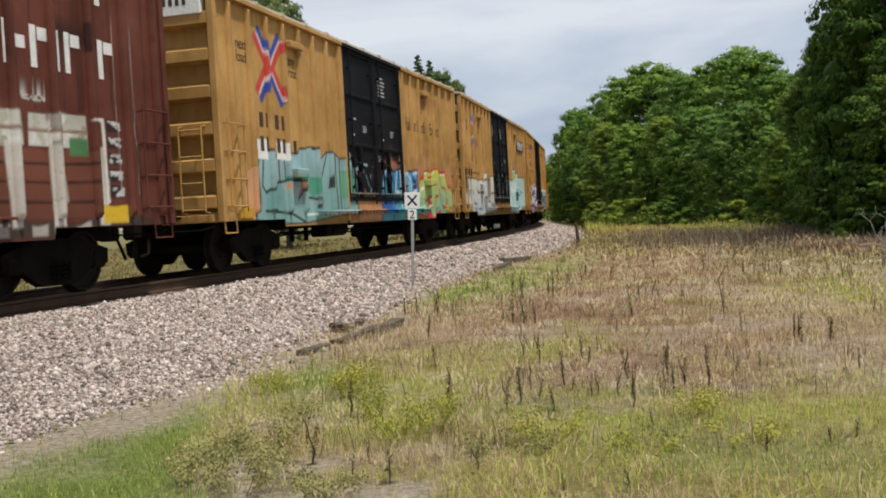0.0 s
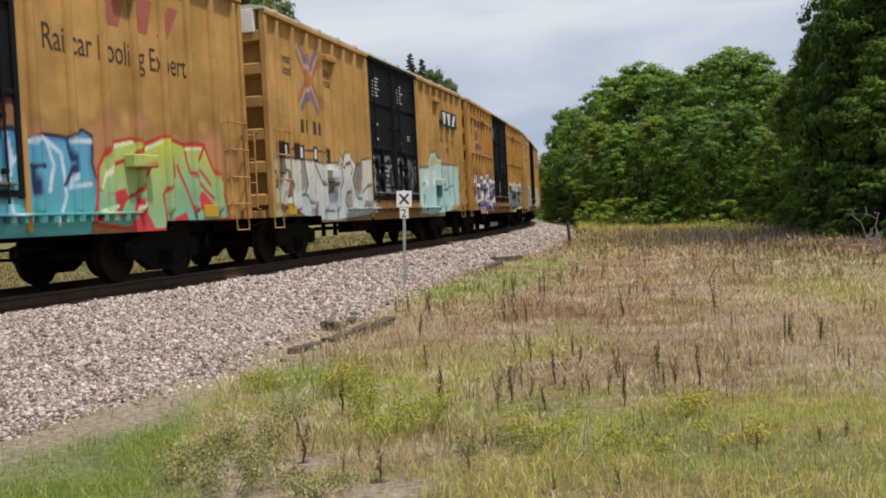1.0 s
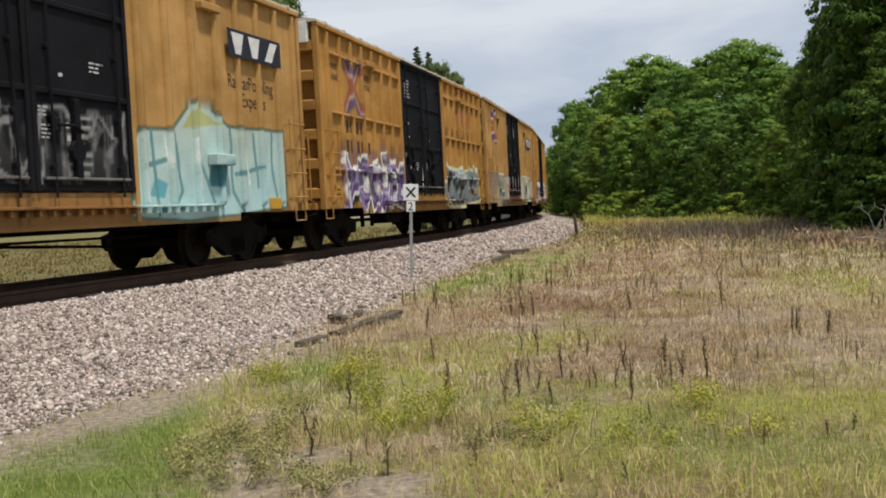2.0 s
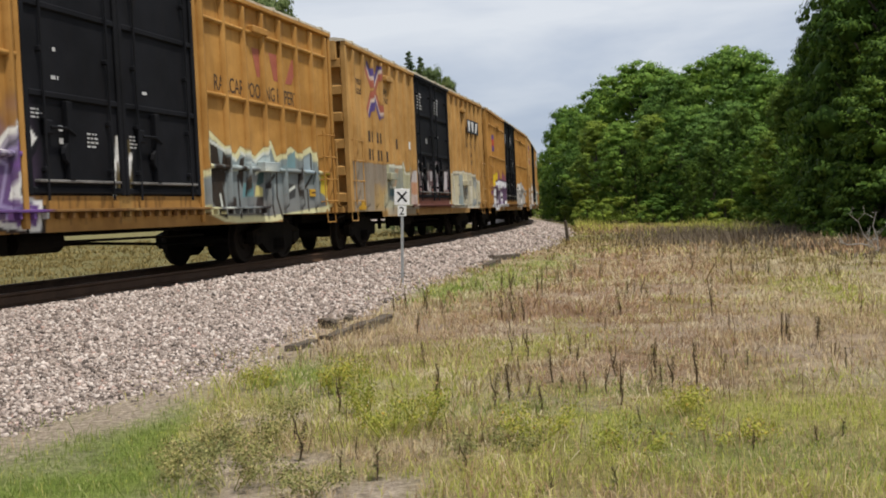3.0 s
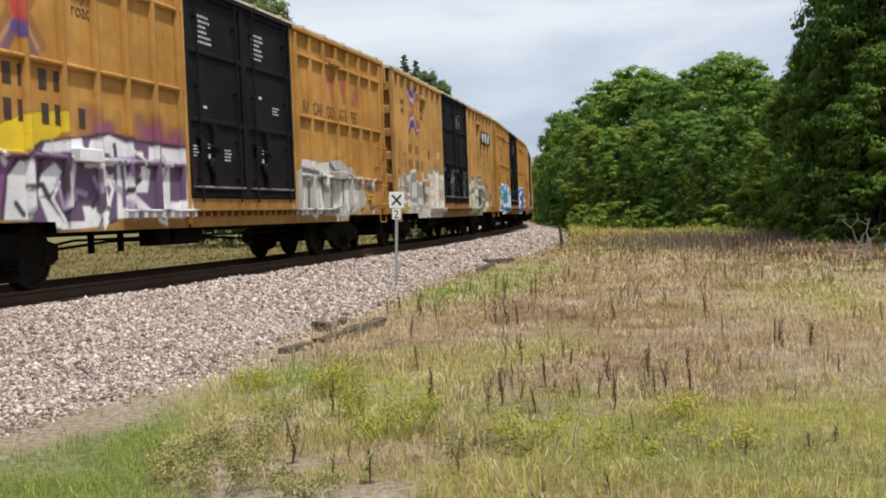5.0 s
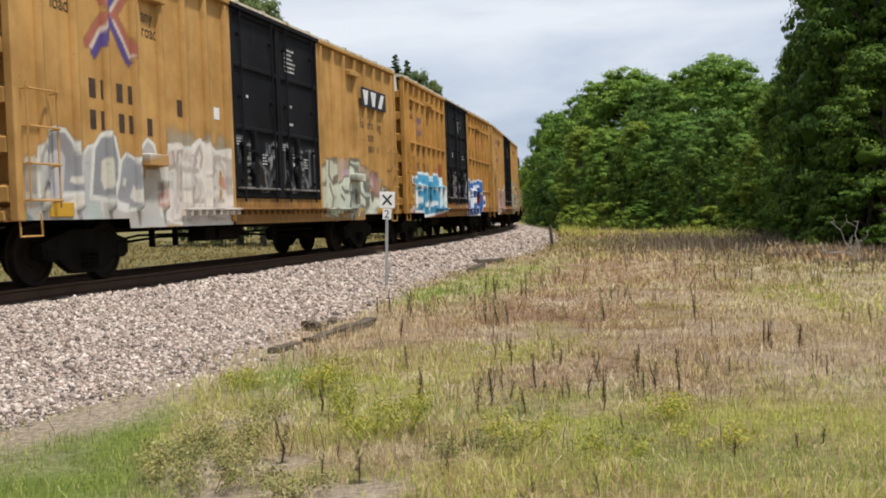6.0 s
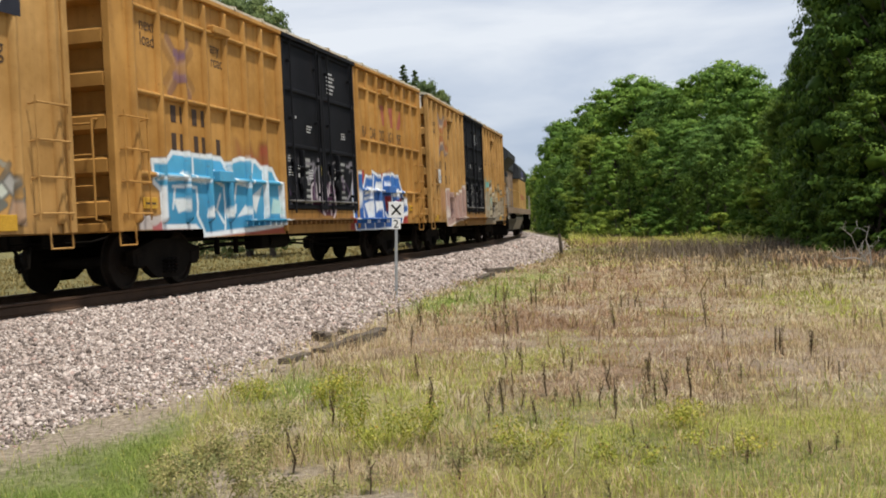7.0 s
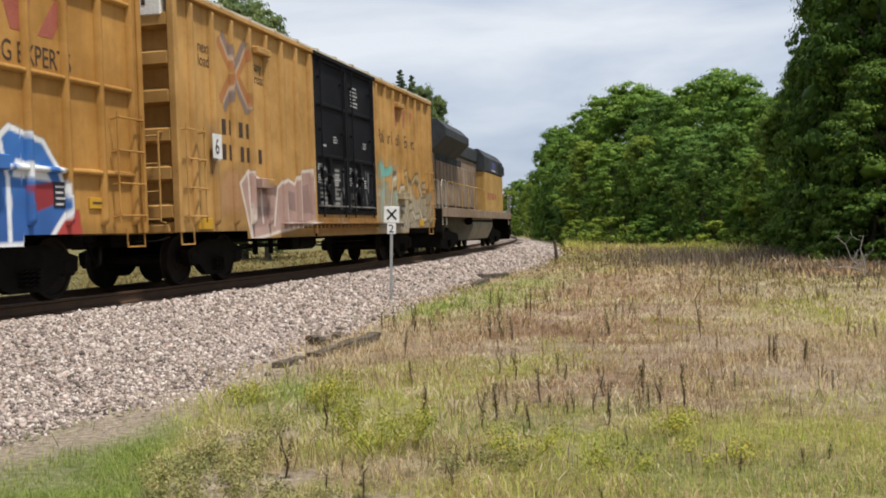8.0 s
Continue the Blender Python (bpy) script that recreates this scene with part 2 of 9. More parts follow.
GRASS_LUSH = leaf_paint("lush_green_grass", [(0.0, (0.19, 0.245, 0.062)), (0.4, (0.27, 0.335, 0.085)), (0.8, (0.36, 0.415, 0.12)), (1.0, (0.50, 0.46, 0.24))], 0.6, 0.35)
GRASS_OLIVE = leaf_paint("olive_field_grass", [(0.0, (0.135, 0.105, 0.040)), (0.5, (0.215, 0.165, 0.068)), (1.0, (0.30, 0.235, 0.110))], 0.7, 0.2)
GRASS_DRY = leaf_paint("dry_straw_grass", [(0.0, (0.33, 0.235, 0.150)), (0.35, (0.45, 0.330, 0.215)), (0.7, (0.56, 0.435, 0.290)), (0.9, (0.68, 0.56, 0.39)), (1.0, (0.37, 0.34, 0.11))], 0.7, 0.25)
GRASS_RUST = leaf_paint("rust_brown_grass", [(0.0, (0.25, 0.150, 0.098)), (0.5, (0.36, 0.232, 0.155)), (0.85, (0.47, 0.320, 0.220)), (1.0, (0.36, 0.295, 0.105))], 0.7, 0.25)
BRUSH_GREY = leaf_paint("grey_dead_brush", [(0.0, (0.11, 0.082, 0.065)), (0.6, (0.20, 0.155, 0.125)), (1.0, (0.30, 0.245, 0.20))], 0.8, 0.1)
STEM_BROWN = leaf_paint("brown_dead_stems", [(0.0, (0.085, 0.058, 0.038)), (0.6, (0.175, 0.120, 0.078)), (1.0, (0.30, 0.215, 0.145))], 0.8, 0.1)
WEED_DARK = grit("dead_weed_stalk", (0.065, 0.047, 0.030), (0.15, 0.108, 0.068), 8.0, 60.0, 0.9, 0.2)
WEED_SEED = leaf_paint("brown_seed_husks", [(0.0, (0.065, 0.045, 0.026)), (0.5, (0.135, 0.098, 0.055)), (0.85, (0.24, 0.18, 0.10)), (1.0, (0.27, 0.25, 0.09))], 0.8, 0.1)
GRASS_TANGLE = leaf_paint("pale_flattened_straw", [(0.0, (0.44, 0.34, 0.24)), (0.5, (0.58, 0.475, 0.35)), (1.0, (0.72, 0.62, 0.48))], 0.7, 0.2)
SHRUB_DULL = leaf_paint("dull_olive_weed_leaves", [(0.0, (0.15, 0.16, 0.06)), (0.5, (0.27, 0.27, 0.11)), (0.85, (0.42, 0.38, 0.19)), (1.0, (0.33, 0.24, 0.14))], 0.7, 0.25)
WEED_GREEN = leaf_paint("green_weed_leaves", [(0.0, (0.20, 0.23, 0.04)), (0.6, (0.38, 0.38, 0.075)), (0.9, (0.50, 0.44, 0.11)), (1.0, (0.44, 0.24, 0.06))])


def ground_paint():
    """Earth with thin grass: straw, rust-brown and green patches of metres' size over grain of centimetres."""
    m, n, l, p = nodes_of("meadow_ground")
    co = n.new("ShaderNodeTexCoord").outputs["Object"]
    mid = noise_node(n, l, co, 2.3, 6, 0.65)
    fine = noise_node(n, l, co, 16.0, 6, 0.75)

    def patch(name):
        at = n.new("ShaderNodeAttribute")
        at.attribute_name = name
        return at.outputs["Fac"]
    c = ramp_node(n, l, mid, [(0.28, (0.21, 0.145, 0.098)), (0.5, (0.36, 0.268, 0.185)), (0.72, (0.50, 0.40, 0.285))])
    c = mix_node(n, l, patch("rust"), c, ramp_node(n, l, mid, [(0.3, (0.165, 0.098, 0.068)), (0.7, (0.36, 0.240, 0.168))]))
    c = mix_node(n, l, patch("green"), c, ramp_node(n, l, mid, [(0.3, (0.22, 0.22, 0.06)), (0.7, (0.42, 0.41, 0.12))]))
    c = mix_node(n, l, patch("lush"), c, ramp_node(n, l, mid, [(0.3, (0.14, 0.20, 0.040)), (0.7, (0.27, 0.345, 0.078))]))
    c = mix_node(n, l, patch("olive"), c, ramp_node(n, l, mid, [(0.3, (0.11, 0.10, 0.04)), (0.7, (0.22, 0.195, 0.085))]))
    c = mix_node(n, l, patch("dust"), c, ramp_node(n, l, fine, [(0.3, (0.33, 0.268, 0.20)), (0.7, (0.54, 0.45, 0.355))]))
    c = mix_node(n, l, 1.0, c, ramp_node(n, l, fine, [(0.25, (0.45, 0.45, 0.45)), (0.75, (1.35, 1.35, 1.35))]), "MULTIPLY")
    l.new(c, p.inputs["Base Color"])
    p.inputs["Roughness"].default_value = 0.95
    p.inputs["Specular IOR Level"].default_value = 0.1
    bump_node(n, l, fine, 1.0, 0.08, p)
    return m


def ballast_paint():
    """The bed under the loose stones: packed crushed stone in cells of a few centimetres."""
    m, n, l, p = nodes_of("ballast_bed")
    co = n.new("ShaderNodeTexCoord").outputs["Object"]
    v = n.new("ShaderNodeTexVoronoi")
    v.inputs["Scale"].default_value = 21.0
    l.new(co, v.inputs["Vector"])
    sep = n.new("ShaderNodeSeparateColor")
    l.new(v.outputs["Color"], sep.inputs[0])
    c = ramp_node(n, l, sep.outputs[0], [(0.0, (0.13, 0.107, 0.092)), (0.3, (0.275, 0.228, 0.20)), (0.65, (0.40, 0.34, 0.305)), (1.0, (0.56, 0.49, 0.45))])
    # the shade between the stones is put into the colour at the cells' edges
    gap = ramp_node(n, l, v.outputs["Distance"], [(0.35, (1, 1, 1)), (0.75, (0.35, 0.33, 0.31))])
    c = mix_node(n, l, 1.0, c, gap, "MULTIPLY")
    big = noise_node(n, l, co, 0.5, 5)
    c = mix_node(n, l, 1.0, c, ramp_node(n, l, big, [(0.3, (0.86, 0.82, 0.78)), (0.7, (1.06, 1.03, 1.0))]), "MULTIPLY")
    l.new(c, p.inputs["Base Color"])
    p.inputs["Roughness"].default_value = 0.9
    inv = n.new("ShaderNodeMath")
    inv.operation = "SUBTRACT"
    inv.inputs[0].default_value = 1.0
    l.new(v.outputs["Distance"], inv.inputs[1])
    bump_node(n, l, inv.outputs[0], 0.9, 0.035, p)
    return m


MEADOW, BALLAST = ground_paint(), ballast_paint()


# ---- mesh code ----
class Geo:
    """Gathers points and faces of one mesh."""

    def __init__(self):
        self.v, self.f = [], []

    def add(self, v, f):
        k = len(self.v)
        self.v += [tuple(p) for p in v]
        self.f += [tuple(i + k for i in q) for q in f]
        return self

    def box(self, x0, x1, y0, y1, z0, z1, c=0.0):
        """A box, its edges cut off by c."""
        if c <= 0:
            v = [(x, y, z) for x in (x0, x1) for y in (y0, y1) for z in (z0, z1)]
            return self.add(v, [(0, 1, 3, 2), (4, 6, 7, 5), (0, 4, 5, 1), (2, 3, 7, 6), (0, 2, 6, 4), (1, 5, 7, 3)])
        c = min(c, (x1 - x0) * 0.45, (y1 - y0) * 0.45, (z1 - z0) * 0.45)
        v, n = [], 0
        for sx, x in ((-1, x0), (1, x1)):
            for sy, y in ((-1, y0), (1, y1)):
                for sz, z in ((-1, z0), (1, z1)):
                    v += [(x, y - sy * c, z - sz * c), (x - sx * c, y, z - sz * c), (x - sx * c, y - sy * c, z)]
        i = lambda a, b, d, e: (a * 4 + b * 2 + d) * 3 + e
        f = [(i(0, 0, 0, 0), i(0, 0, 1, 0), i(0, 1, 1, 0), i(0, 1, 0, 0)), (i(1, 0, 0, 0), i(1, 1, 0, 0), i(1, 1, 1, 0), i(1, 0, 1, 0)),
             (i(0, 0, 0, 1), i(1, 0, 0, 1), i(1, 0, 1, 1), i(0, 0, 1, 1)), (i(0, 1, 0, 1), i(0, 1, 1, 1), i(1, 1, 1, 1), i(1, 1, 0, 1)),
             (i(0, 0, 0, 2), i(0, 1, 0, 2), i(1, 1, 0, 2), i(1, 0, 0, 2)), (i(0, 0, 1, 2), i(1, 0, 1, 2), i(1, 1, 1, 2), i(0, 1, 1, 2))]
        for a in (0, 1):
            for b in (0, 1):
                f.append((i(a, b, 0, 0), i(a, b, 0, 1), i(a, b, 1, 1), i(a, b, 1, 0)))
                f.append((i(a, 0, b, 0), i(a, 0, b, 2), i(a, 1, b, 2), i(a, 1, b, 0)))
                f.append((i(0, a, b, 1), i(0, a, b, 2), i(1, a, b, 2), i(1, a, b, 1)))
                for d in (0, 1):
                    f.append((i(a, b, d, 0), i(a, b, d, 1), i(a, b, d, 2)))
        return self.add(v, f)

    def tube(self, points, r, n=6, ends=True):
        """A round bar along points; r is one radius or one for each point."""
        pts = [Vector(p) for p in points]
        rs = r if isinstance(r, (list, tuple)) else [r] * len(pts)
        v, side = [], None
        for k, p in enumerate(pts):
            d = (pts[min(k + 1, len(pts) - 1)] - pts[max(k - 1, 0)]).normalized()
            if side is None:
                side = d.orthogonal().normalized()
            side = (side - d * side.dot(d)).normalized()
            up = d.cross(side)
            v += [p + (side * math.cos(2 * math.pi * j / n) + up * math.sin(2 * math.pi * j / n)) * rs[k] for j in range(n)]
        f = [(k * n + j, k * n + (j + 1) % n, (k + 1) * n + (j + 1) % n, (k + 1) * n + j) for k in range(len(pts) - 1) for j in range(n)]
        if ends:
            f += [tuple(range(n))[::-1], tuple(range((len(pts) - 1) * n, len(pts) * n))]
        return self.add(v, f)

    def lathe(self, profile, n=24, axis="y", at=(0, 0, 0)):
        """A body of rotation; profile: pairs of the place along the axis and the radius."""
        v = []
        for h, r in profile:
            for j in range(n):
                a = 2 * math.pi * j / n
                c, s = r * math.cos(a), r * math.sin(a)
                p = (c, h, s) if axis == "y" else ((c, s, h) if axis == "z" else (h, c, s))
                v.append((p[0] + at[0], p[1] + at[1], p[2] + at[2]))
        m = len(profile)
        f = [(k * n + j, k * n + (j + 1) % n, (k + 1) * n + (j + 1) % n, (k + 1) * n + j) for k in range(m - 1) for j in range(n)]
        f += [tuple(range(n)), tuple(range((m - 1) * n, m * n))[::-1]]
        return self.add(v, f)

    def prism(self, outline, y0, y1):
        """An outline in x and z, drawn out from y0 to y1."""
        n = len(outline)
        v = [(x, y0, z) for x, z in outline] + [(x, y1, z) for x, z in outline]
        f = [tuple(range(n)), tuple(range(n, 2 * n))[::-1]] + [(j, (j + 1) % n, n + (j + 1) % n, n + j) for j in range(n)]
        return self.add(v, f)

    def prism_x(self, outline, x0, x1):
        """An outline in y and z, drawn out from x0 to x1."""
        n = len(outline)
        v = [(x0, y, z) for y, z in outline] + [(x1, y, z) for y, z in outline]
        f = [tuple(range(n)), tuple(range(n, 2 * n))[::-1]] + [(j, (j + 1) % n, n + (j + 1) % n, n + j) for j in range(n)]
        return self.add(v, f)

    def mesh(self, name, material, smooth=False):
        me = bpy.data.meshes.new(name)
        me.from_pydata(self.v, [], self.f)
        bm = bmesh.new()
        bm.from_mesh(me)
        bmesh.ops.recalc_face_normals(bm, faces=bm.faces)
        bm.to_mesh(me)
        bm.free()
        me.materials.append(material)
        if smooth:
            me.polygons.foreach_set("use_smooth", [True] * len(me.polygons))
        return me


def part(name, geo, material, parent, label="", smooth=False):
    """One mesh object under a thing or a part."""
    me = geo if isinstance(geo, bpy.types.Mesh) else geo.mesh(name, material, smooth)
    ob = new(name, me)
    ob.parent = parent
    return tagged(ob, label)


def big_mesh(name, v, f, material, smooth=False):
    """A large mesh from arrays: v (n, 3); f (m, 3) or (m, 4)."""
    me = bpy.data.meshes.new(name)
    v, f = np.asarray(v, dtype=np.float32), np.asarray(f, dtype=np.int32)
    me.vertices.add(len(v))
    me.vertices.foreach_set("co", v.ravel())
    me.loops.add(f.size)
    me.loops.foreach_set("vertex_index", f.ravel())
    me.polygons.add(len(f))
    me.polygons.foreach_set("loop_start", np.arange(0, f.size, f.shape[1], dtype=np.int32))
    me.update(calc_edges=True)
    me.materials.append(material)
    if smooth:
        me.polygons.foreach_set("use_smooth", np.ones(len(f), dtype=bool))
    return me


def thing(name, m, label, category, group="", kind=""):
    """An Empty at a thing's base that carries its parts."""
    ob = new(name)
    ob.empty_display_size = 0.2
    ob.matrix_world = m
    return tagged(ob, label, category, group, kind)


def smooth_noise(x, y, scale, seed=0):
    """Cheap value noise for arrays, 0 to 1."""
    x, y = np.asarray(x) / scale + seed * 17.3, np.asarray(y) / scale + seed * 9.1
    xi, yi = np.floor(x).astype(np.int64), np.floor(y).astype(np.int64)
    fx, fy = x - xi, y - yi
    fx, fy = fx * fx * (3 - 2 * fx), fy * fy * (3 - 2 * fy)

    def h(a, b):
        k = (a * 374761393 + b * 668265263 + seed * 1442695) & 0x7FFFFFFF
        k = ((k ^ (k >> 13)) * 1274126177) & 0x7FFFFFFF
        return (k ^ (k >> 16)) % 65536 / 65535.0
    return (h(xi, yi) * (1 - fx) + h(xi + 1, yi) * fx) * (1 - fy) + (h(xi, yi + 1) * (1 - fx) + h(xi + 1, yi + 1) * fx) * fy


# ---- ground, ballast, track ----
GROUND_Z = -0.72


def toe(s):
    """How far from the track's middle the ballast reaches on the meadow's side."""
    s = np.asarray(s, dtype=float)
    k = np.clip((s - 9.0) / 11.0, 0, 1)
    k = k * k * (3 - 2 * k)
    return 5.45 * (1 - k) + 4.0 * k - np.clip(0.53 - 0.0055 * s, 0, 0.6) + 0.22 * (smooth_noise(s, s * 0, 1.7, 3) - 0.5)


def ground_z(x, y):
    x, y = np.asarray(x, dtype=float), np.asarray(y, dtype=float)
    far = np.clip(np.hypot(x, y) / 30.0, 0.15, 1.0)
    return GROUND_Z + 0.10 * far * (smooth_noise(x, y, 4.0, 1) - 0.5) + 0.05 * (smooth_noise(x, y, 1.1, 2) - 0.5)


def bed_z(s, off):
    """The top of the ballast."""
    off = np.asarray(off, dtype=float)
    t = np.where(off > 0, toe(s), 3.6)
    k = np.clip((np.abs(off) - 1.75) / (t - 1.75), 0, 1.25)
    return -0.19 - 0.53 * k - 0.035 * np.sin(np.clip(k, 0, 1) * math.pi) * 0 - 0.03 * (smooth_noise(np.asarray(s), off, 0.9, 5) - 0.5)


def tone(x, y):
    """How green, how rust-brown and how bare the meadow is at each place, where it is lush, and where it lies beyond the track."""
    d = np.hypot(x, y)
    side = np.degrees(np.arctan2(x, np.maximum(y, 0.01)))
    s, off = track_coords(x, y)
    gap = off - toe(s)
    n = smooth_noise(x, y, 2.4, 21) * 0.55 + smooth_noise(x, y, 0.7, 22) * 0.45
    lawn = np.clip((9.3 - d + 1.6 * (n - 0.5)) / 1.0, 0, 1) * np.clip((-13.0 - side + 7.0 * (n - 0.5)) / 2.6, 0, 1) * 1.3
    near = np.clip((10.8 - d + 1.5 * (n - 0.5)) / 2.2, 0, 1) * np.clip((side + 9) / 5, 0, 1) * 0.50
    verge = np.exp(-((side + 8.0) / 2.4) ** 2 - ((d - 10.4) / 1.3) ** 2) * 1.2
    strip = np.clip(1.25 - np.abs(gap - 1.5) / 1.5, 0, 1) * np.clip((d - 15) / 4, 0, 1) * np.clip((40 - d) / 14, 0, 1) * (0.35 + 0.8 * smooth_noise(x, y, 1.6, 51))
    left = np.clip((2.6 - np.abs(gap - 1.6)) / 1.6, 0, 1) * np.clip((14 - d) / 3, 0, 1) * 0.75
    right = np.clip((side - 15) / 6, 0, 1) * np.clip((d - 11) / 6, 0, 1) * 0.5
    far = np.clip((d - 36) / 16, 0, 1) * 0.35
    beyond = (off < 0) * 0.42
    green = np.clip(np.maximum.reduce([lawn, near, strip, left, right, far, beyond, verge]) + (n - 0.5) * 1.5, 0.03, 0.97)
    rust = np.clip(1.45 - np.abs(d - 20) / 13, 0.12, 0.95) * np.clip(1.3 - np.abs(side - 8) / 11, 0.15, 1) + (n - 0.5) * 0.9
    rust = np.where(off < 0, 0.55, rust)
    bare = np.clip(1.1 - np.abs(gap - 0.28) / 0.75, 0, 1) * np.clip((24 - d) / 6, 0, 1)
    spots = np.clip((smooth_noise(x, y, 0.8, 9) * 0.55 + smooth_noise(x, y, 0.3, 10) * 0.45 - 0.485) * 7.0, 0, 1.0) * np.clip((10.5 - d) / 2, 0, 1) * (1 - np.clip(lawn, 0, 1)) * np.clip((1.5 - side) / 4, 0, 1)
    pale = np.clip((smooth_noise(x, y, 1.5, 71) * 0.6 + smooth_noise(x, y, 0.45, 72) * 0.4 - 0.55) * 5, 0, 0.42) * np.clip((34 - d) / 10, 0, 1) * (gap > 0.6)
    trod = np.clip(1.2 - np.abs(side + 13.0 - (7.0 - d) * 1.2 + 3 * (n - 0.5)) / 1.3, 0, 1) * np.clip((7.6 - d) / 1.4, 0, 1) * (0.35 + 0.9 * n)
    dust = np.clip(np.maximum.reduce([bare * (0.75 + 1.1 * (n - 0.3)), spots, trod, pale]), 0, 1) * (off > 0)
    lime = near * np.clip((smooth_noise(x, y, 0.9, 81) - 0.52) * 3.5, 0, 0.7)
    lush = np.clip(np.maximum.reduce([lawn * 0.75, strip * 0.85, lime, verge * 0.8]) + (n - 0.5) * 0.5, 0, 1) * (np.maximum.reduce([lawn, strip, lime, verge]) > 0.05)
    return green, np.clip(rust, 0, 1), dust, lush, np.where(off < -3.2, 1.0, np.maximum(np.clip((d - 33) / 16, 0, 0.95), np.clip((d - 17) / 12, 0, 0.6) * np.clip((side - 12) / 6, 0, 1)) * np.clip(0.75 + 1.6 * (smooth_noise(x, y, 5.0, 61) - 0.4), 0, 1))


def build_ground():
    def line(near, far, step, grow):
        a = [0.0]
        d = step
        while a[-1] < far:
            if a[-1] > near:
                d *= grow
            a.append(a[-1] + d)
        return np.array(a)
    p = line(26, 2600, 0.32, 1.2)
    xs = np.concatenate([-p[:0:-1], p])
    ys = np.concatenate([-p[:0:-1], p])
    X, Y = np.meshgrid(xs, ys)
    s, off = track_coords(X, Y)
    Z = ground_z(X, Y)
    under = (np.abs(off) < np.where(off > 0, toe(s), 3.6) - 0.35) & (np.hypot(X, Y) < 300)
    Z = np.where(under, GROUND_Z - 0.12, Z)
    v = np.stack([X, Y, Z], -1).reshape(-1, 3)
    ny, nx = X.shape
    i = np.arange(ny * nx).reshape(ny, nx)
    f = np.stack([i[:-1, :-1], i[:-1, 1:], i[1:, 1:], i[1:, :-1]], -1).reshape(-1, 4)
    me = big_mesh("ground", v, f, MEADOW, True)
    for name, value in zip(("green", "rust", "dust", "lush", "olive"), tone(X, Y)):
        at = me.attributes.new(name, "FLOAT", "POINT")
        at.data.foreach_set("value", np.clip(value, 0, 1).ravel().astype(np.float32))
    return tagged(new("ground", me), "rough meadow ground of dry straw and green patches", "ground", kind="structure")


def build_ballast():
    s = np.concatenate([np.arange(-60, 60, 0.6), np.arange(60, 331, 3.0)])
    cols = np.array([-4.2, -3.6, -3.0, -2.4, -1.75, -1.3, -0.9, 0.0, 0.9, 1.3, 1.6, 1.75, 1.95] + [2.0 + 0.25 * k for k in range(1, 16)] + [6.0])
    S, O = np.meshgrid(s, cols, indexing="ij")
    O = np.where(O > 2.0, 1.95 + (O - 1.95) / 4.05 * (toe(S) + 0.45 - 1.95), O)
    th = TRACK_HEAD + TRACK_BEND * S
    r = 1 / TRACK_BEND + O
    v = np.stack([ARC_CENTRE.x + r * np.cos(th), ARC_CENTRE.y + r * np.sin(th), bed_z(S, O)], -1).reshape(-1, 3)
    n, m = S.shape
    i = np.arange(n * m).reshape(n, m)
    f = np.stack([i[:-1, :-1], i[:-1, 1:], i[1:, 1:], i[1:, :-1]], -1).reshape(-1, 4)
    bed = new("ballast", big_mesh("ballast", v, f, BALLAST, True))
    tagged(bed, "bank of pale crushed stone under the railway track", "ballast", kind="structure")
    # loose stones
    rng = np.random.default_rng(5)
    lots = [(2.5, 14.0, 1.2, 1000, 0.0150), (14.0, 26.0, 1.3, 430, 0.0205), (26.0, 44.0, 1.5, 150, 0.028), (44.0, 70.0, 1.6, 45, 0.036)]
    S, O, R = [], [], []
    for a, b, o0, per, size in lots:
        n = int((b - a) * 5.2 * per)
        ss, oo = rng.uniform(a, b, n), rng.uniform(o0, o0 + 5.2, n)
        edge = oo - toe(ss)
        keep = edge < rng.uniform(-0.25, 0.55, n) * 1.0
        S.append(ss[keep])
        O.append(oo[keep])
        R.append(size * np.clip(rng.lognormal(-0.06, 0.36, keep.sum()), 0.3, 2.0))
    S, O, R = np.concatenate(S), np.concatenate(O), np.concatenate(R)
    n = len(S)
    cube = np.array([(x, y, z) for x in (-1, 1) for y in (-1, 1) for z in (-1, 1)], dtype=float)
    quads = np.array([(0, 1, 3, 2), (4, 6, 7, 5), (0, 4, 5, 1), (2, 3, 7, 6), (0, 2, 6, 4), (1, 5, 7, 3)])
    shape = cube[None] * rng.uniform(0.45, 1.05, (n, 8, 3)) * rng.uniform(0.5, 1.35, (n, 1, 3))
    ax = rng.normal(size=(n, 4))
    ax /= np.linalg.norm(ax, axis=1)[:, None]
    w, x, y, z = ax.T
    rot = np.stack([1 - 2 * (y * y + z * z), 2 * (x * y - w * z), 2 * (x * z + w * y), 2 * (x * y + w * z), 1 - 2 * (x * x + z * z),
                    2 * (y * z - w * x), 2 * (x * z - w * y), 2 * (y * z + w * x), 1 - 2 * (x * x + y * y)], -1).reshape(n, 3, 3)
    shape = np.einsum("nij,nkj->nki", rot, shape) * R[:, None, None]
    th, r = TRACK_HEAD + TRACK_BEND * S, 1 / TRACK_BEND + O
    base = np.stack([ARC_CENTRE.x + r * np.cos(th), ARC_CENTRE.y + r * np.sin(th), np.maximum(bed_z(S, O), GROUND_Z - 0.01) + R * rng.uniform(0.0, 0.55, n)], -1)
    v = (shape + base[:, None]).reshape(-1, 3)
    f = (quads[None] + (np.arange(n) * 8)[:, None, None]).reshape(-1, 4)
    st = new("ballast_stones", big_mesh("ballast_stones", v, f, STONE))
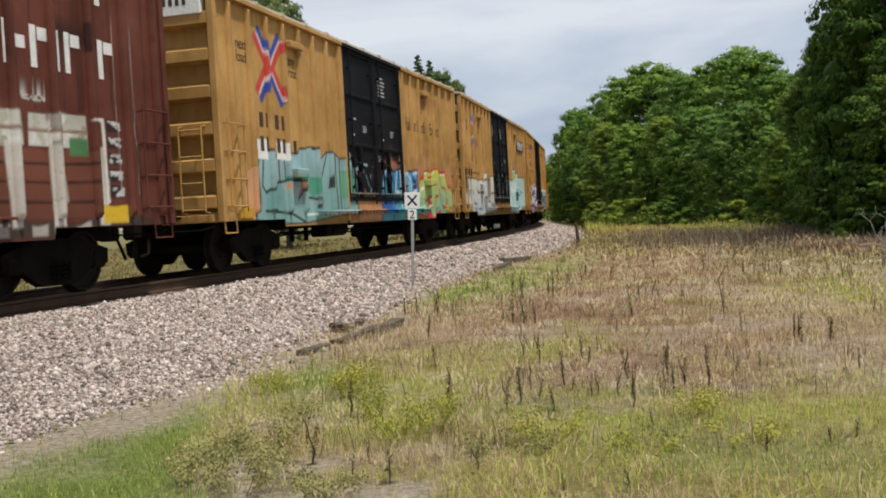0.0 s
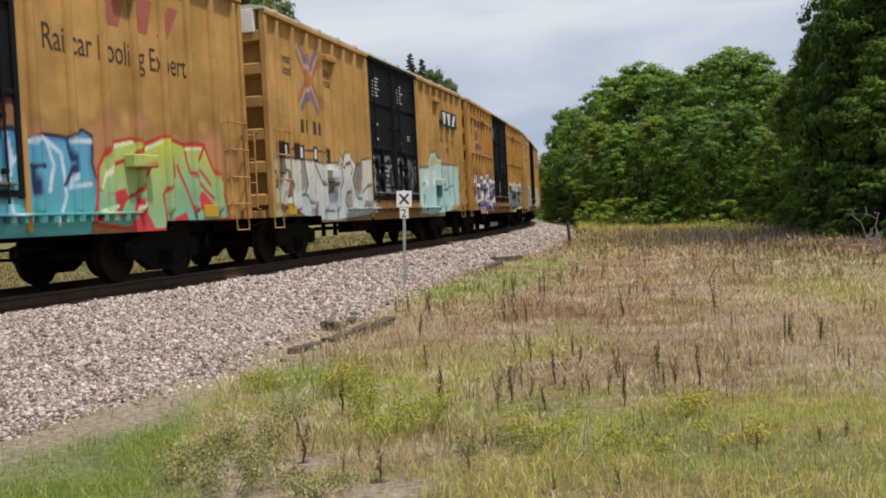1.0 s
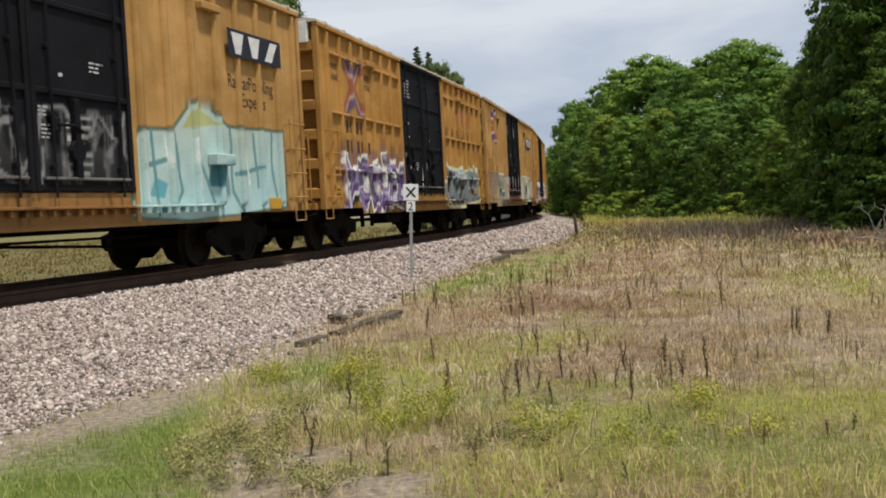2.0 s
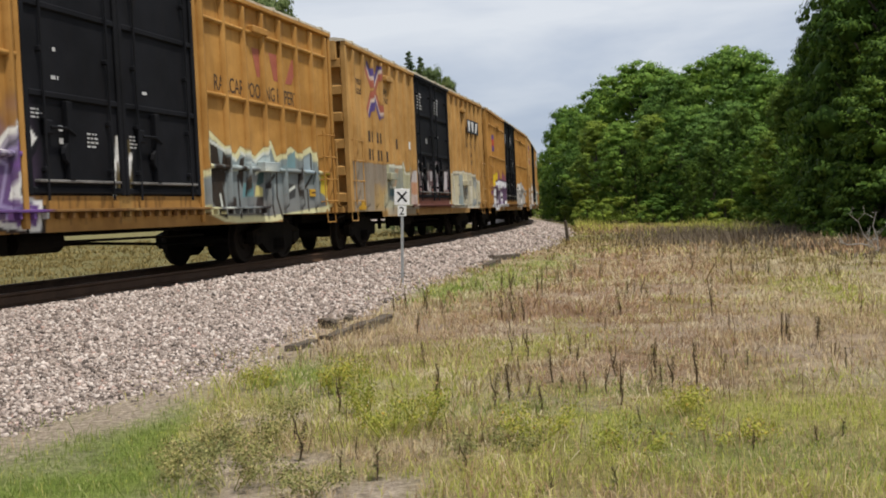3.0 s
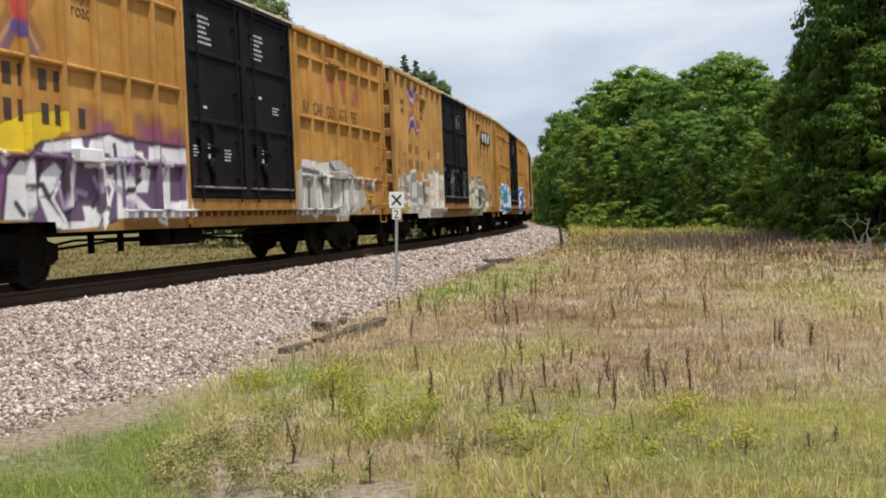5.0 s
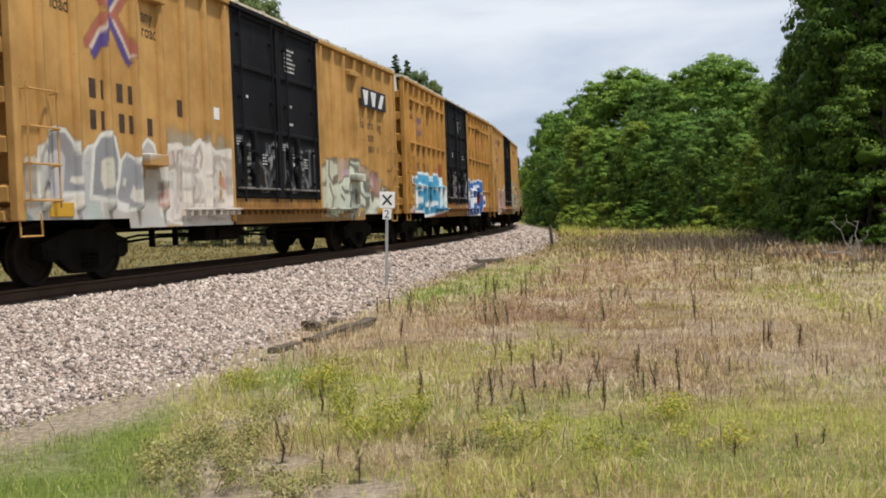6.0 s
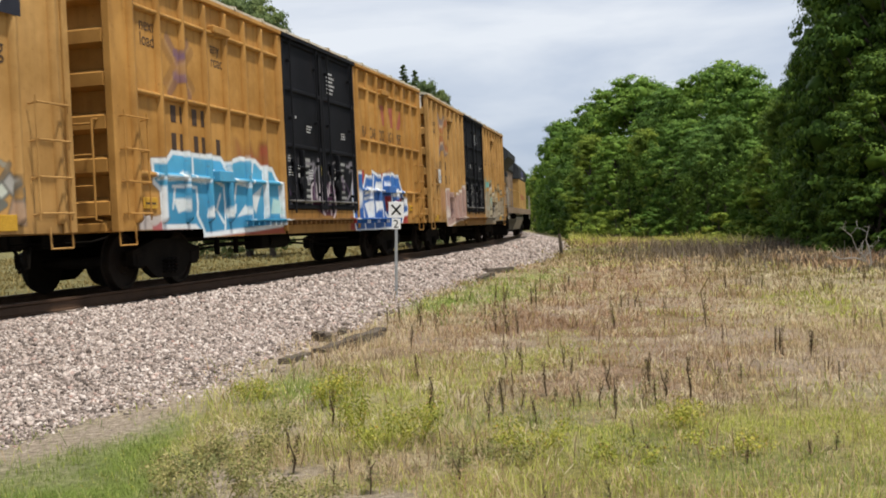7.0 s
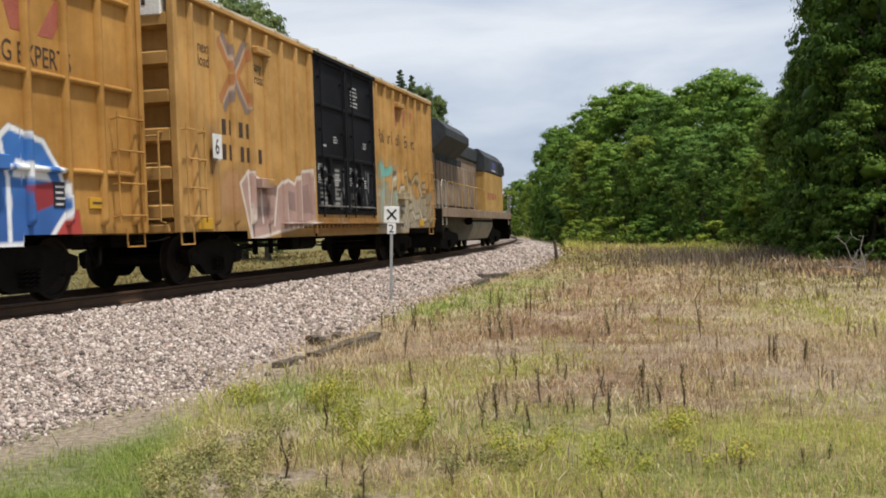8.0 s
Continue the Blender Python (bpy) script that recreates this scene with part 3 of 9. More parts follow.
    tagged(st, "loose pink-grey crushed ballast stones beside the track", "gravel", kind="stuff")


def build_track():
    root = thing("railway_track", Matrix(), "curved railway track with rusty rails on dark timber ties", "railway track", kind="structure")
    prof = [(-0.036, 0.0), (0.036, 0.0), (0.036, -0.035), (0.012, -0.055), (0.012, -0.15), (0.07, -0.172), (0.07, -0.186), (-0.07, -0.186), (-0.07, -0.172), (-0.012, -0.15), (-0.012, -0.055), (-0.036, -0.035)]
    ss = np.arange(-60, 330.1, 2.5)
    for side in (-0.754, 0.754):
        v, f, n = [], [], len(prof)
        for k, s in enumerate(ss):
            v += [tuple(on_track(s, side + o, z - 0.002)) for o, z in prof]
            if k:
                f += [((k - 1) * n + j, (k - 1) * n + (j + 1) % n, k * n + (j + 1) % n, k * n + j) for j in range(n)]
        part("rail", Geo().add(v, f), RAIL_STEEL, root, "rust-brown steel rail with a worn head")
    tie = Geo().box(-0.115, 0.115, -1.3, 1.3, -0.36, -0.188, 0.012).mesh("tie", TIE_WOOD)
    rng = random.Random(3)
    for k in range(300):
        s = -10 + k * 0.52
        ob = part("tie", tie, None, root)
        p = on_track(s)
        ob.matrix_local = pose(p.x, p.y, rng.uniform(-0.008, 0.004), 0, 0, math.degrees(TRACK_HEAD + TRACK_BEND * s) + 90 + rng.uniform(-1, 1))


build_ground()
build_ballast()
build_track()


# ---- sprayed colours on the cars ----
def seg_distance(u, z, pts):
    """The distance of every place from a line of points."""
    best = np.full(u.shape, 1e9)
    for (a, b), (c, d) in zip(pts[:-1], pts[1:]):
        du, dz = c - a, d - b
        t = np.clip(((u - a) * du + (z - b) * dz) / (du * du + dz * dz + 1e-9), 0, 1)
        best = np.minimum(best, np.hypot(u - a - t * du, z - b - t * dz))
    return best


def bar_distance(u, z, pts):
    """The same for square-ended bars, so that the shapes get sharp corners."""
    best = np.full(u.shape, 1e9)
    for (a, b), (c, d) in zip(pts[:-1], pts[1:]):
        L = math.hypot(c - a, d - b) + 1e-6
        du, dz = (c - a) / L, (d - b) / L
        along = np.abs((u - (a + c) / 2) * du + (z - (b + d) / 2) * dz) - L / 2
        best = np.minimum(best, np.maximum(np.abs(-(u - a) * dz + (z - b) * du), along))
    return best


# strokes of abstract sprayed shapes in a unit square: hooks, bolts and loops, no letters
STROKES = [
    [[(0, 0.1), (0.3, 1), (0.55, 0.45), (0.35, 0.05)], [(0.55, 0.45), (1, 0.9)]],
    [[(0.1, 0), (0.05, 0.7), (0.5, 1), (0.9, 0.75)], [(0.5, 1), (0.6, 0.3), (1, 0.1)]],
    [[(0, 0.9), (0.5, 0.6), (0.2, 0.2), (0.8, 0)], [(0.5, 0.6), (1, 1)]],
    [[(0.1, 1), (0.3, 0.5), (0, 0)], [(0.3, 0.5), (0.9, 0.7), (0.7, 0.1)]],
    [[(0.5, 0), (0.1, 0.35), (0.45, 0.65), (0.2, 1)], [(0.45, 0.65), (1, 0.55)], [(0.6, 0.2), (1, 0)]],
    [[(0.05, 0.3), (0.5, 0), (0.95, 0.4), (0.6, 1), (0.3, 0.8)], [(0.1, 0.95), (0.3, 0.6)]],
    [[(0, 0), (0.4, 0.4), (0.1, 0.95), (0.8, 1)], [(0.4, 0.4), (0.95, 0.15)], [(0.8, 1), (0.75, 0.55)]],
    [[(0.1, 0.8), (0.9, 0.95)], [(0.4, 0.85), (0.25, 0.3), (0.7, 0)], [(0.25, 0.3), (1, 0.45)]],
]


class Spray:
    """Paint on a car's side, laid on layer by layer: u along the side from the near end, z over the rails."""

    def __init__(self, seed):
        self.layers, self.rng, self.seed = [], random.Random(seed), seed

    def block(self, u0, u1, z0, z1, c, rag=0.08, c2=None, a=1.0, soft=0.03, waves=0.0):
        self.layers.append(("block", u0, u1, z0, z1, c, rag, c2 or c, a, soft, waves))
        return self

    def line(self, pts, w, c, a=1.0, soft=0.018):
        self.layers.append(("line", pts, w, c, a, soft))
        return self

    def bar(self, pts, w, c, a=1.0, soft=0.016):
        self.layers.append(("bar", pts, w, c, a, soft))
        return self

    def poly(self, pts, c, c2=None, rim=None, w=0.045):
        """A filled shape with straight sides, its colour running from c at its foot to c2 at its top, with a rim of its own colour."""
        self.layers.append(("poly", pts, c, c2 or c, rim, w))
        return self

    def glow(self, u0, u1, z0, z1, c, a=0.7):
        return self.block(u0, u1, z0, z1, c, 0.35, None, a, 0.45)

    def piece(self, u0, u1, z0, z1, count, fill, edge, fill2=None, thick=0.16, rim=0.055, inner=None, lean=0.12, shade=None):
        """A row of abstract sprayed shapes: shade behind, then the rim, then the fill, then thin inner lines."""
        w = (u1 - u0) / count
        thick, rim = thick * 0.9, rim * 1.45
        for k in range(count):
            shape = self.rng.choice(STROKES)
            a, b = u0 + k * w + thick * 0.9, w * 1.16 - thick * 1.8
            lift, tall = self.rng.uniform(-0.06, 0.06), (z1 - z0 - 2 * thick) * self.rng.uniform(0.9, 1.08)
            lean_k = lean * self.rng.uniform(-1, 1)
            jit = lambda: self.rng.uniform(-0.13, 0.13)
            shape = [[(x + jit(), min(1.0, max(0.0, y + jit()))) for x, y in st] for st in shape]
            letter = [[(a + b * (x + lean_k * (y - 0.5)), z0 + thick + lift + tall * y) for x, y in st] for st in shape]
            if shade:
                for s in letter:
                    self.bar([(x + 0.08, y - 0.07) for x, y in s], thick + rim, shade)
            for s in letter:
                self.bar(s, thick + rim, edge)
            for s in letter:
                self.layers.append(("fade", s, thick, fill, fill2 or fill, z0, z1))
            for s in letter:
                m = thick * 0.62
                self.line([(x - m, y + m * 0.8) for x, y in s[:2]], 0.026, tuple(min(0.8, q * 0.5 + 0.38) for q in fill), 0.7, 0.03)
            if inner:
                for s in letter:
                    self.line([(x + 0.03, y + 0.04) for x, y in s], 0.028, inner, 0.8, 0.03)
        return self

    def bars(self, u0, u1, z0, z1, rows, c):
        """Unreadable writing as rows of bars."""
        h = (z1 - z0) / rows
        for k in range(rows):
            self.block(u0, u0 + (u1 - u0) * self.rng.uniform(0.6, 1), z0 + k * h + h * 0.2, z0 + k * h + h * 0.75, c, 0.0, None, 0.75, 0.015)
        return self

    def jumble(self, u0, u1, z0, z1, count, colours, thick=(0.03, 0.10), a=0.95):
        """Many short strokes laid over one another, as in dense graffiti."""
        r = self.rng
        for k in range(count):
            u, z = r.uniform(u0, u1), r.uniform(z0, z1)
            p = [(u, z)]
            for j in range(r.choice((1, 2, 2))):
                q = (p[-1][0] + r.uniform(-0.35, 0.45), p[-1][1] + r.uniform(-0.55, 0.55))
                p.append((min(max(q[0], u0), u1), min(max(q[1], z0), z1)))
            self.line(p, r.uniform(*thick), r.choice(colours), a)
        return self

    def drips(self, u0, u1, z0, z1, count, c, a=0.6):
        for k in range(count):
            u = self.rng.uniform(u0, u1)
            b = self.rng.uniform(z0, z1)
            self.line([(u, z1), (u + self.rng.uniform(-0.03, 0.03), b)], self.rng.uniform(0.012, 0.04), c, a, 0.03)
        return self

    def cross(self, u, z, w, h, blue, red, white, a=0.85):
        """The striped cross: four arms, each blue on its upright side and red on its level side."""
        for su in (-1, 1):
            for sz in (-1, 1):
                du, dz = su * w / 2, sz * h / 2
                n = math.hypot(du, dz)
                pu, pz = -su * abs(dz) / n, sz * abs(du) / n      # towards the upright side of the arm
                for o, c, t in ((0.10, blue, 0.085), (-0.10, red, 0.085), (0.0, white, 0.03)):
                    k = 0.08 if o > 0 else 0.05
                    self.line([(u + du * k + pu * o * 0.8, z + dz * k + pz * o * 0.8), (u + du * 0.95 + pu * o, z + dz * 0.95 + pz * o)], t, c, a, 0.02)
        return self

    def at(self, u, z):
        """Colour and cover at every place."""
        col, cov = np.zeros((len(u), 3)), np.zeros(len(u))
        n1 = smooth_noise(u, z, 0.28, self.seed) - 0.5
        n2 = smooth_noise(u, z, 0.9, self.seed + 1) - 0.5
        n3 = smooth_noise(u, z, 0.09, self.seed + 2) - 0.5

        def lay(m, c, q=slice(None)):
            m = np.clip(m, 0, 1)
            col[q] = col[q] * (1 - m[:, None]) + c * m[:, None]
            cov[q] = np.maximum(cov[q], m)

        def near(pts, w):
            us, zs = [p[0] for p in pts], [p[1] for p in pts]
            return np.nonzero((u > min(us) - w) & (u < max(us) + w) & (z > min(zs) - w) & (z < max(zs) + w))[0]
        for L in self.layers:
            if L[0] == "block":
                _, u0, u1, z0, z1, c, rag, c2, a, soft, waves = L
                top = z1 + waves * np.sin(u * 5.1 + self.seed) + rag * 2 * n1
                d = np.minimum(np.minimum(u - u0 + rag * 2 * n2, u1 - u + rag * 2 * n2), np.minimum(z - z0, top - z))
                k = np.clip((z - z0) / max(z1 - z0, 1e-6), 0, 1)[:, None]
                lay(np.clip(d / soft + 0.5, 0, 1) * a, (np.array(c) * (1 - k) + np.array(c2) * k) * (1 + 0.35 * n2[:, None]))
            elif L[0] in ("line", "bar"):
                _, pts, w, c, a, soft = L
                q = near(pts, w + 0.08)
                d = w - (seg_distance if L[0] == "line" else bar_distance)((u + 0.05 * n1)[q], (z + 0.05 * n2)[q], pts)
                lay(np.clip(d / soft + 0.5, 0, 1) * a, np.array(c)[None] * (1 + 0.2 * n3[q, None]), q)
            elif L[0] == "poly":
                _, pts, c, c2, rim, w = L
                q = near(pts, w + 0.08)
                x, y = (u + 0.03 * n1)[q], (z + 0.03 * n2)[q]
                d = seg_distance(x, y, pts + pts[:1])
                inside = np.zeros(len(x), dtype=bool)
                for (a0, b0), (a1, b1) in zip(pts, pts[1:] + pts[:1]):
                    if b0 != b1:
                        inside ^= ((b0 > y) != (b1 > y)) & (x < (a1 - a0) * (y - b0) / (b1 - b0) + a0)
                d = np.where(inside, d, -d)
                lo, hi = min(p[1] for p in pts), max(p[1] for p in pts)
                k = np.clip((y - lo) / (hi - lo) + 0.5 * n2[q], 0, 1)[:, None]
                lay(np.clip(d / 0.03 + 0.5, 0, 1), (np.array(c) * (1 - k) + np.array(c2) * k) * (1 + 0.22 * n1[q, None]), q)
                if rim:
                    lay(np.clip((w - np.abs(d)) / 0.025 + 0.5, 0, 1), np.array(rim)[None] * (1 + 0.15 * n3[q, None]), q)
            else:
                _, pts, w, c, c2, z0, z1 = L
                q = near(pts, w + 0.08)
                d = w - bar_distance((u + 0.05 * n1)[q], (z + 0.05 * n2)[q], pts)
                k = np.clip((z[q] - z0) / (z1 - z0) + 0.8 * n1[q], 0, 1)[:, None]
                lay(np.clip(d / 0.018 + 0.5, 0, 1), (np.array(c) * (1 - k) + np.array(c2) * k) * (1 + 0.3 * n1[q, None]), q)
        return col, cov


def coat(me, spray):
    """Writes a car's sprayed colours to a mesh in the car's space."""
    n = len(me.vertices)
    co = np.empty(n * 3, dtype=np.float32)
    me.vertices.foreach_get("co", co)
    co = co.reshape(-1, 3)
    if spray is None:
        return
    col, cov = spray.at(co[:, 0].astype(float) + MID, co[:, 2].astype(float))
    a = me.attributes.new("paint", "FLOAT_COLOR", "POINT")
    a.data.foreach_set("color", np.concatenate([np.clip(col, 0, 1), np.ones((n, 1))], 1).astype(np.float32).ravel())
    b = me.attributes.new("spray", "FLOAT", "POINT")
    b.data.foreach_set("value", cov.astype(np.float32))


def words(text, size, x, y, z, material, parent, name="lettering", label="", narrow=1.0):
    """Raised paint-thin lettering on the side that faces -y; x is its left end, z its foot."""
    cu = bpy.data.curves.new(name, "FONT")
    cu.body, cu.size, cu.extrude, cu.resolution_u = text, size, 0.0015, 3
    ob = bpy.data.objects.new(name, cu)
    scene.collection.objects.link(ob)
    me = bpy.data.meshes.new_from_object(ob.evaluated_get(bpy.context.evaluated_depsgraph_get()))
    bpy.data.objects.remove(ob)
    bpy.data.curves.remove(cu)
    me.materials.clear()
    me.materials.append(material)
    me.transform(pose(x, y, z, 90) @ Matrix.Diagonal((narrow, 1, 1, 1)))
    return part(name, me, None, parent, label)


# ---- the boxcars ----
D0, D1, DM = 6.27, 10.70, 8.47      # the door opening along the side, and where the two leaves meet
SIDE, OUT = -1.50, -1.592            # the side sheet and the face of its posts
NEAR, FAR = MID - BODY / 2, MID + BODY / 2


def sheet(name, u0, u1, z0, z1, y, material, parent, spray, step=0.027, label="", lower=None):
    """A side sheet as a fine grid."""
    us = np.linspace(u0, u1, max(2, int((u1 - u0) / step)) + 1)
    if z1 > 3.0:
        top = 0.05 if u0 < 1.0 else 0.25
        zs = np.concatenate([np.arange(z0, 2.7, step), np.linspace(2.7, z1, int((z1 - 2.7) / top) + 1)])
    else:
        zs = np.linspace(z0, z1, max(2, int((z1 - z0) / step)) + 1)
    U, Z = np.meshgrid(us, zs)
    Y = np.full_like(U, y)
    if lower is not None:
        b = lower(U)
        k = np.clip((z1 - Z) / (z1 - z0), 0, 1)
        Z = z1 - k * (z1 - b)
    v = np.stack([U - MID, Y, Z], -1).reshape(-1, 3)
    n, m = U.shape
    i = np.arange(n * m).reshape(n, m)
    f = np.stack([i[:-1, :-1], i[:-1, 1:], i[1:, 1:], i[1:, :-1]], -1).reshape(-1, 4)
    me = big_mesh(name, v, f, material)
    coat(me, spray)
    return part(name, me, None, parent, label)


def post(name, u, z0, z1, material, parent, spray, w=0.052, top=0.034, step=0.05):
    """An upright hat-section post on a side sheet."""
    zs = np.linspace(z0, z1, max(2, int((z1 - z0) / step)))
    v, f = [], []
    for k, z in enumerate(zs):
        o = OUT + (0.05 if k in (0, len(zs) - 1) else 0)
        v += [(u - w - MID, SIDE, z), (u - top - MID, o, z), (u + top - MID, o, z), (u + w - MID, SIDE, z)]
        if k:
            f += [((k - 1) * 4 + j, (k - 1) * 4 + j + 1, k * 4 + j + 1, k * 4 + j) for j in range(3)]
    me = big_mesh(name, v, f, material)
    coat(me, spray)
    return part(name, me, None, parent)


def girt(u0, u1, z, material, parent, spray, step=0.06):
    """A level stiffener between two posts, sloped on top."""
    us = np.linspace(u0, u1, max(2, int((u1 - u0) / step)))
    v, f = [], []
    for k, u in enumerate(us):
        x = u - MID
        v += [(x, SIDE, z + 0.055), (x, OUT + 0.012, z + 0.03), (x, OUT + 0.012, z - 0.03), (x, SIDE, z - 0.045)]
        if k:
            f += [((k - 1) * 4 + j, k * 4 + j, k * 4 + j + 1, (k - 1) * 4 + j + 1) for j in range(3)]
    me = big_mesh("girt", v, f, material)
    coat(me, spray)
    return part("girt", me, None, parent)


def wheelset_mesh():
    g = Geo().lathe([(-1.1, 0.07), (-0.9, 0.075), (-0.78, 0.1), (0.78, 0.1), (0.9, 0.075), (1.1, 0.07)], 14)
    for s in (-1, 1):
        prof = [(0.675, 0.10), (0.675, 0.485), (0.690, 0.488), (0.705, 0.462), (0.800, 0.455), (0.815, 0.445), (0.815, 0.40), (0.780, 0.38), (0.772, 0.20), (0.815, 0.17), (0.815, 0.09)]
        g.lathe([(s * a, r) for a, r in prof], 28)
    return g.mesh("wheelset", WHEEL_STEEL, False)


WHEELS = wheelset_mesh()
WHEELSETS = []        # every wheelset, its place in its truck and the radius that rolls


def frame_outline(half):
    """The side frame of a truck between its two journals, seen from the side."""
    return [(-half - 0.22, 0.62), (-half - 0.20, 0.40), (-half + 0.16, 0.38), (-half + 0.36, 0.24), (-0.34, 0.15), (0.34, 0.15), (half - 0.36, 0.24), (half - 0.16, 0.38),
            (half + 0.20, 0.40), (half + 0.22, 0.62), (half - 0.1, 0.70), (0.42, 0.80), (-0.42, 0.80), (-half + 0.1, 0.70)]


def spring_mesh():
    pts = [(0.055 * math.cos(a), 0.055 * math.sin(a), 0.24 * a / (2 * math.pi * 4)) for a in np.linspace(0, 2 * math.pi * 4, 33)]
    return Geo().tube(pts, 0.016, 5).mesh("spring", STEEL_DARK, True)


SPRING = spring_mesh()


def truck(parent, x, half=0.89, axles=(-0.89, 0.89)):
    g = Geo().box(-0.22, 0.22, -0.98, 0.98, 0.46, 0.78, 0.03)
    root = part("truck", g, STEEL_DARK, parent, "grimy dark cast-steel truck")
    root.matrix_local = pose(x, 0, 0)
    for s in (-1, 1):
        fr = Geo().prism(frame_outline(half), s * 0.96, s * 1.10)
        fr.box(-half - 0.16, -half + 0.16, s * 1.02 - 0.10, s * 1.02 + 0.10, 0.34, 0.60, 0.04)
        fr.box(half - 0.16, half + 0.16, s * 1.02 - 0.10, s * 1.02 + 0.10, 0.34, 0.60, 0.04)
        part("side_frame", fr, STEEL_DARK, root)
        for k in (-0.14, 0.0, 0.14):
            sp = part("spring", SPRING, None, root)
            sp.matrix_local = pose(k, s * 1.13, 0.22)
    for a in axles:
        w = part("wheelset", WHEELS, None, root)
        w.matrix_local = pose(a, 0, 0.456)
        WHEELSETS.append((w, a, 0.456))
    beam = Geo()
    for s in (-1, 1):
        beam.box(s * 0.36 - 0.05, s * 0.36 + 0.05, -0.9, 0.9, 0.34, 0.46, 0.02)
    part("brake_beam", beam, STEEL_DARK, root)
    return root


def coupler(parent, x, sign):
    g = Geo().box(min(x, x + sign * 0.40), max(x, x + sign * 0.40), -0.09, 0.09, 0.76, 0.96, 0.03)
    g.box(min(x + sign * 0.28, x + sign * 0.55), max(x + sign * 0.28, x + sign * 0.55), -0.17, 0.13, 0.70, 1.0, 0.05)
    g.tube([(x + sign * 0.3, -0.25, 0.75), (x + sign * 0.42, -0.30, 0.45), (x + sign * 0.55, -0.22, 0.40)], 0.03)
    part("coupler", g, STEEL_DARK, parent)
    rod = Geo().tube([(x + sign * 0.05, -1.4, 0.86), (x + sign * 0.16, -1.2, 0.80), (x + sign * 0.16, -0.2, 0.80), (x + sign * 0.25, -0.1, 1.02)], 0.014)
    part("uncoupling_rod", rod, STEEL_DARK, parent)


def car_end(parent, x, sign, material, spray_white):
    """The corrugated end sheet with its white top panel, ladder, brake wheel and platform."""
    zs = [1.05]
    sec = [(0.0, 1.05)]
    z = 1.33
    while z < 4.6:
        sec += [(0.0, z - 0.19), (0.20, z - 0.14), (0.20, z + 0.05), (0.0, z + 0.13)]
        z += 0.64
    sec += [(0.0, 4.97)]
    g = Geo()
    n = len(sec)
    ys = [-1.49, -1.44, 1.44, 1.49]
    v = []
    for y in ys:
        k = 0.0 if abs(y) > 1.46 else 1.0
        v += [(x + sign * (d * k - 0.17), y, h) for d, h in sec]
    f = [(a * n + j, (a + 1) * n + j, (a + 1) * n + j + 1, a * n + j + 1) for a in range(3) for j in range(n - 1)]
    g.add(v, f)
    end = part("end_sheet", g, material, parent)
    for s in (-1, 1):
        fr = Geo().box(min(x - sign * 0.20, x + sign * 0.01), max(x - sign * 0.20, x + sign * 0.01), s * 1.515 - 0.030, s * 1.515 + 0.030, 0.93, 5.0, 0.012)
        part("end_post", fr, material, end)
    part("end_sill", Geo().box(min(x - sign * 0.18, x + sign * 0.02), max(x - sign * 0.18, x + sign * 0.02), -1.37, 1.37, 0.93, 1.08, 0.02), material, end)
    panel = Geo().box(min(x - sign * 0.12, x + sign * 0.055), max(x - sign * 0.12, x + sign * 0.055), -1.37, 1.37, 4.55, 5.02, 0.015)
    part("top_panel", panel, WHITE_PAINT if spray_white else material, end, "white panel with dark numbers" if spray_white else "")
    if spray_white:
        b = Geo()
        for k in range(7):
            y = -1.1 + k * 0.13
            b.box(min(x + sign * 0.056, x + sign * 0.06), max(x + sign * 0.056, x + sign * 0.06), y, y + 0.07, 4.72, 4.86)
        part("number_bars", b, LETTER_DARK, end)
    lad = Geo()
    xo = x + sign * 0.16
    for y in (-1.30, -0.86):
        lad.tube([(x, y, 2.62), (xo, y, 2.60), (xo, y, 1.12), (x, y, 1.10)], 0.018)
    for z in (1.16, 1.62, 2.08, 2.54):
        lad.tube([(xo, -1.30, z), (xo, -0.86, z)], 0.016)
    part("end_ladder", lad, material, end)
    if sign < 0:
        bw = Geo().tube([(x - 0.28 + 0.0, 0.55 + 0.28 * math.cos(a), 2.55 + 0.28 * math.sin(a)) for a in np.linspace(0, 2 * math.pi, 17)], 0.016)
        for a in (0.3, 1.35, 2.4, 3.45, 4.5, 5.5):
            bw.tube([(x - 0.28, 0.55, 2.55), (x - 0.28, 0.55 + 0.28 * math.cos(a), 2.55 + 0.28 * math.sin(a))], 0.012, 4)
        bw.box(x - 0.30, x - 0.02, 0.42, 0.68, 2.36, 2.72, 0.03)
        part("brake_wheel", bw, material, end)
        pl = Geo().box(x - 0.42, x + 0.0, -0.75, 0.95, 1.02, 1.06, 0.008)
        part("crossover_platform", pl, STEEL_DARK, end)


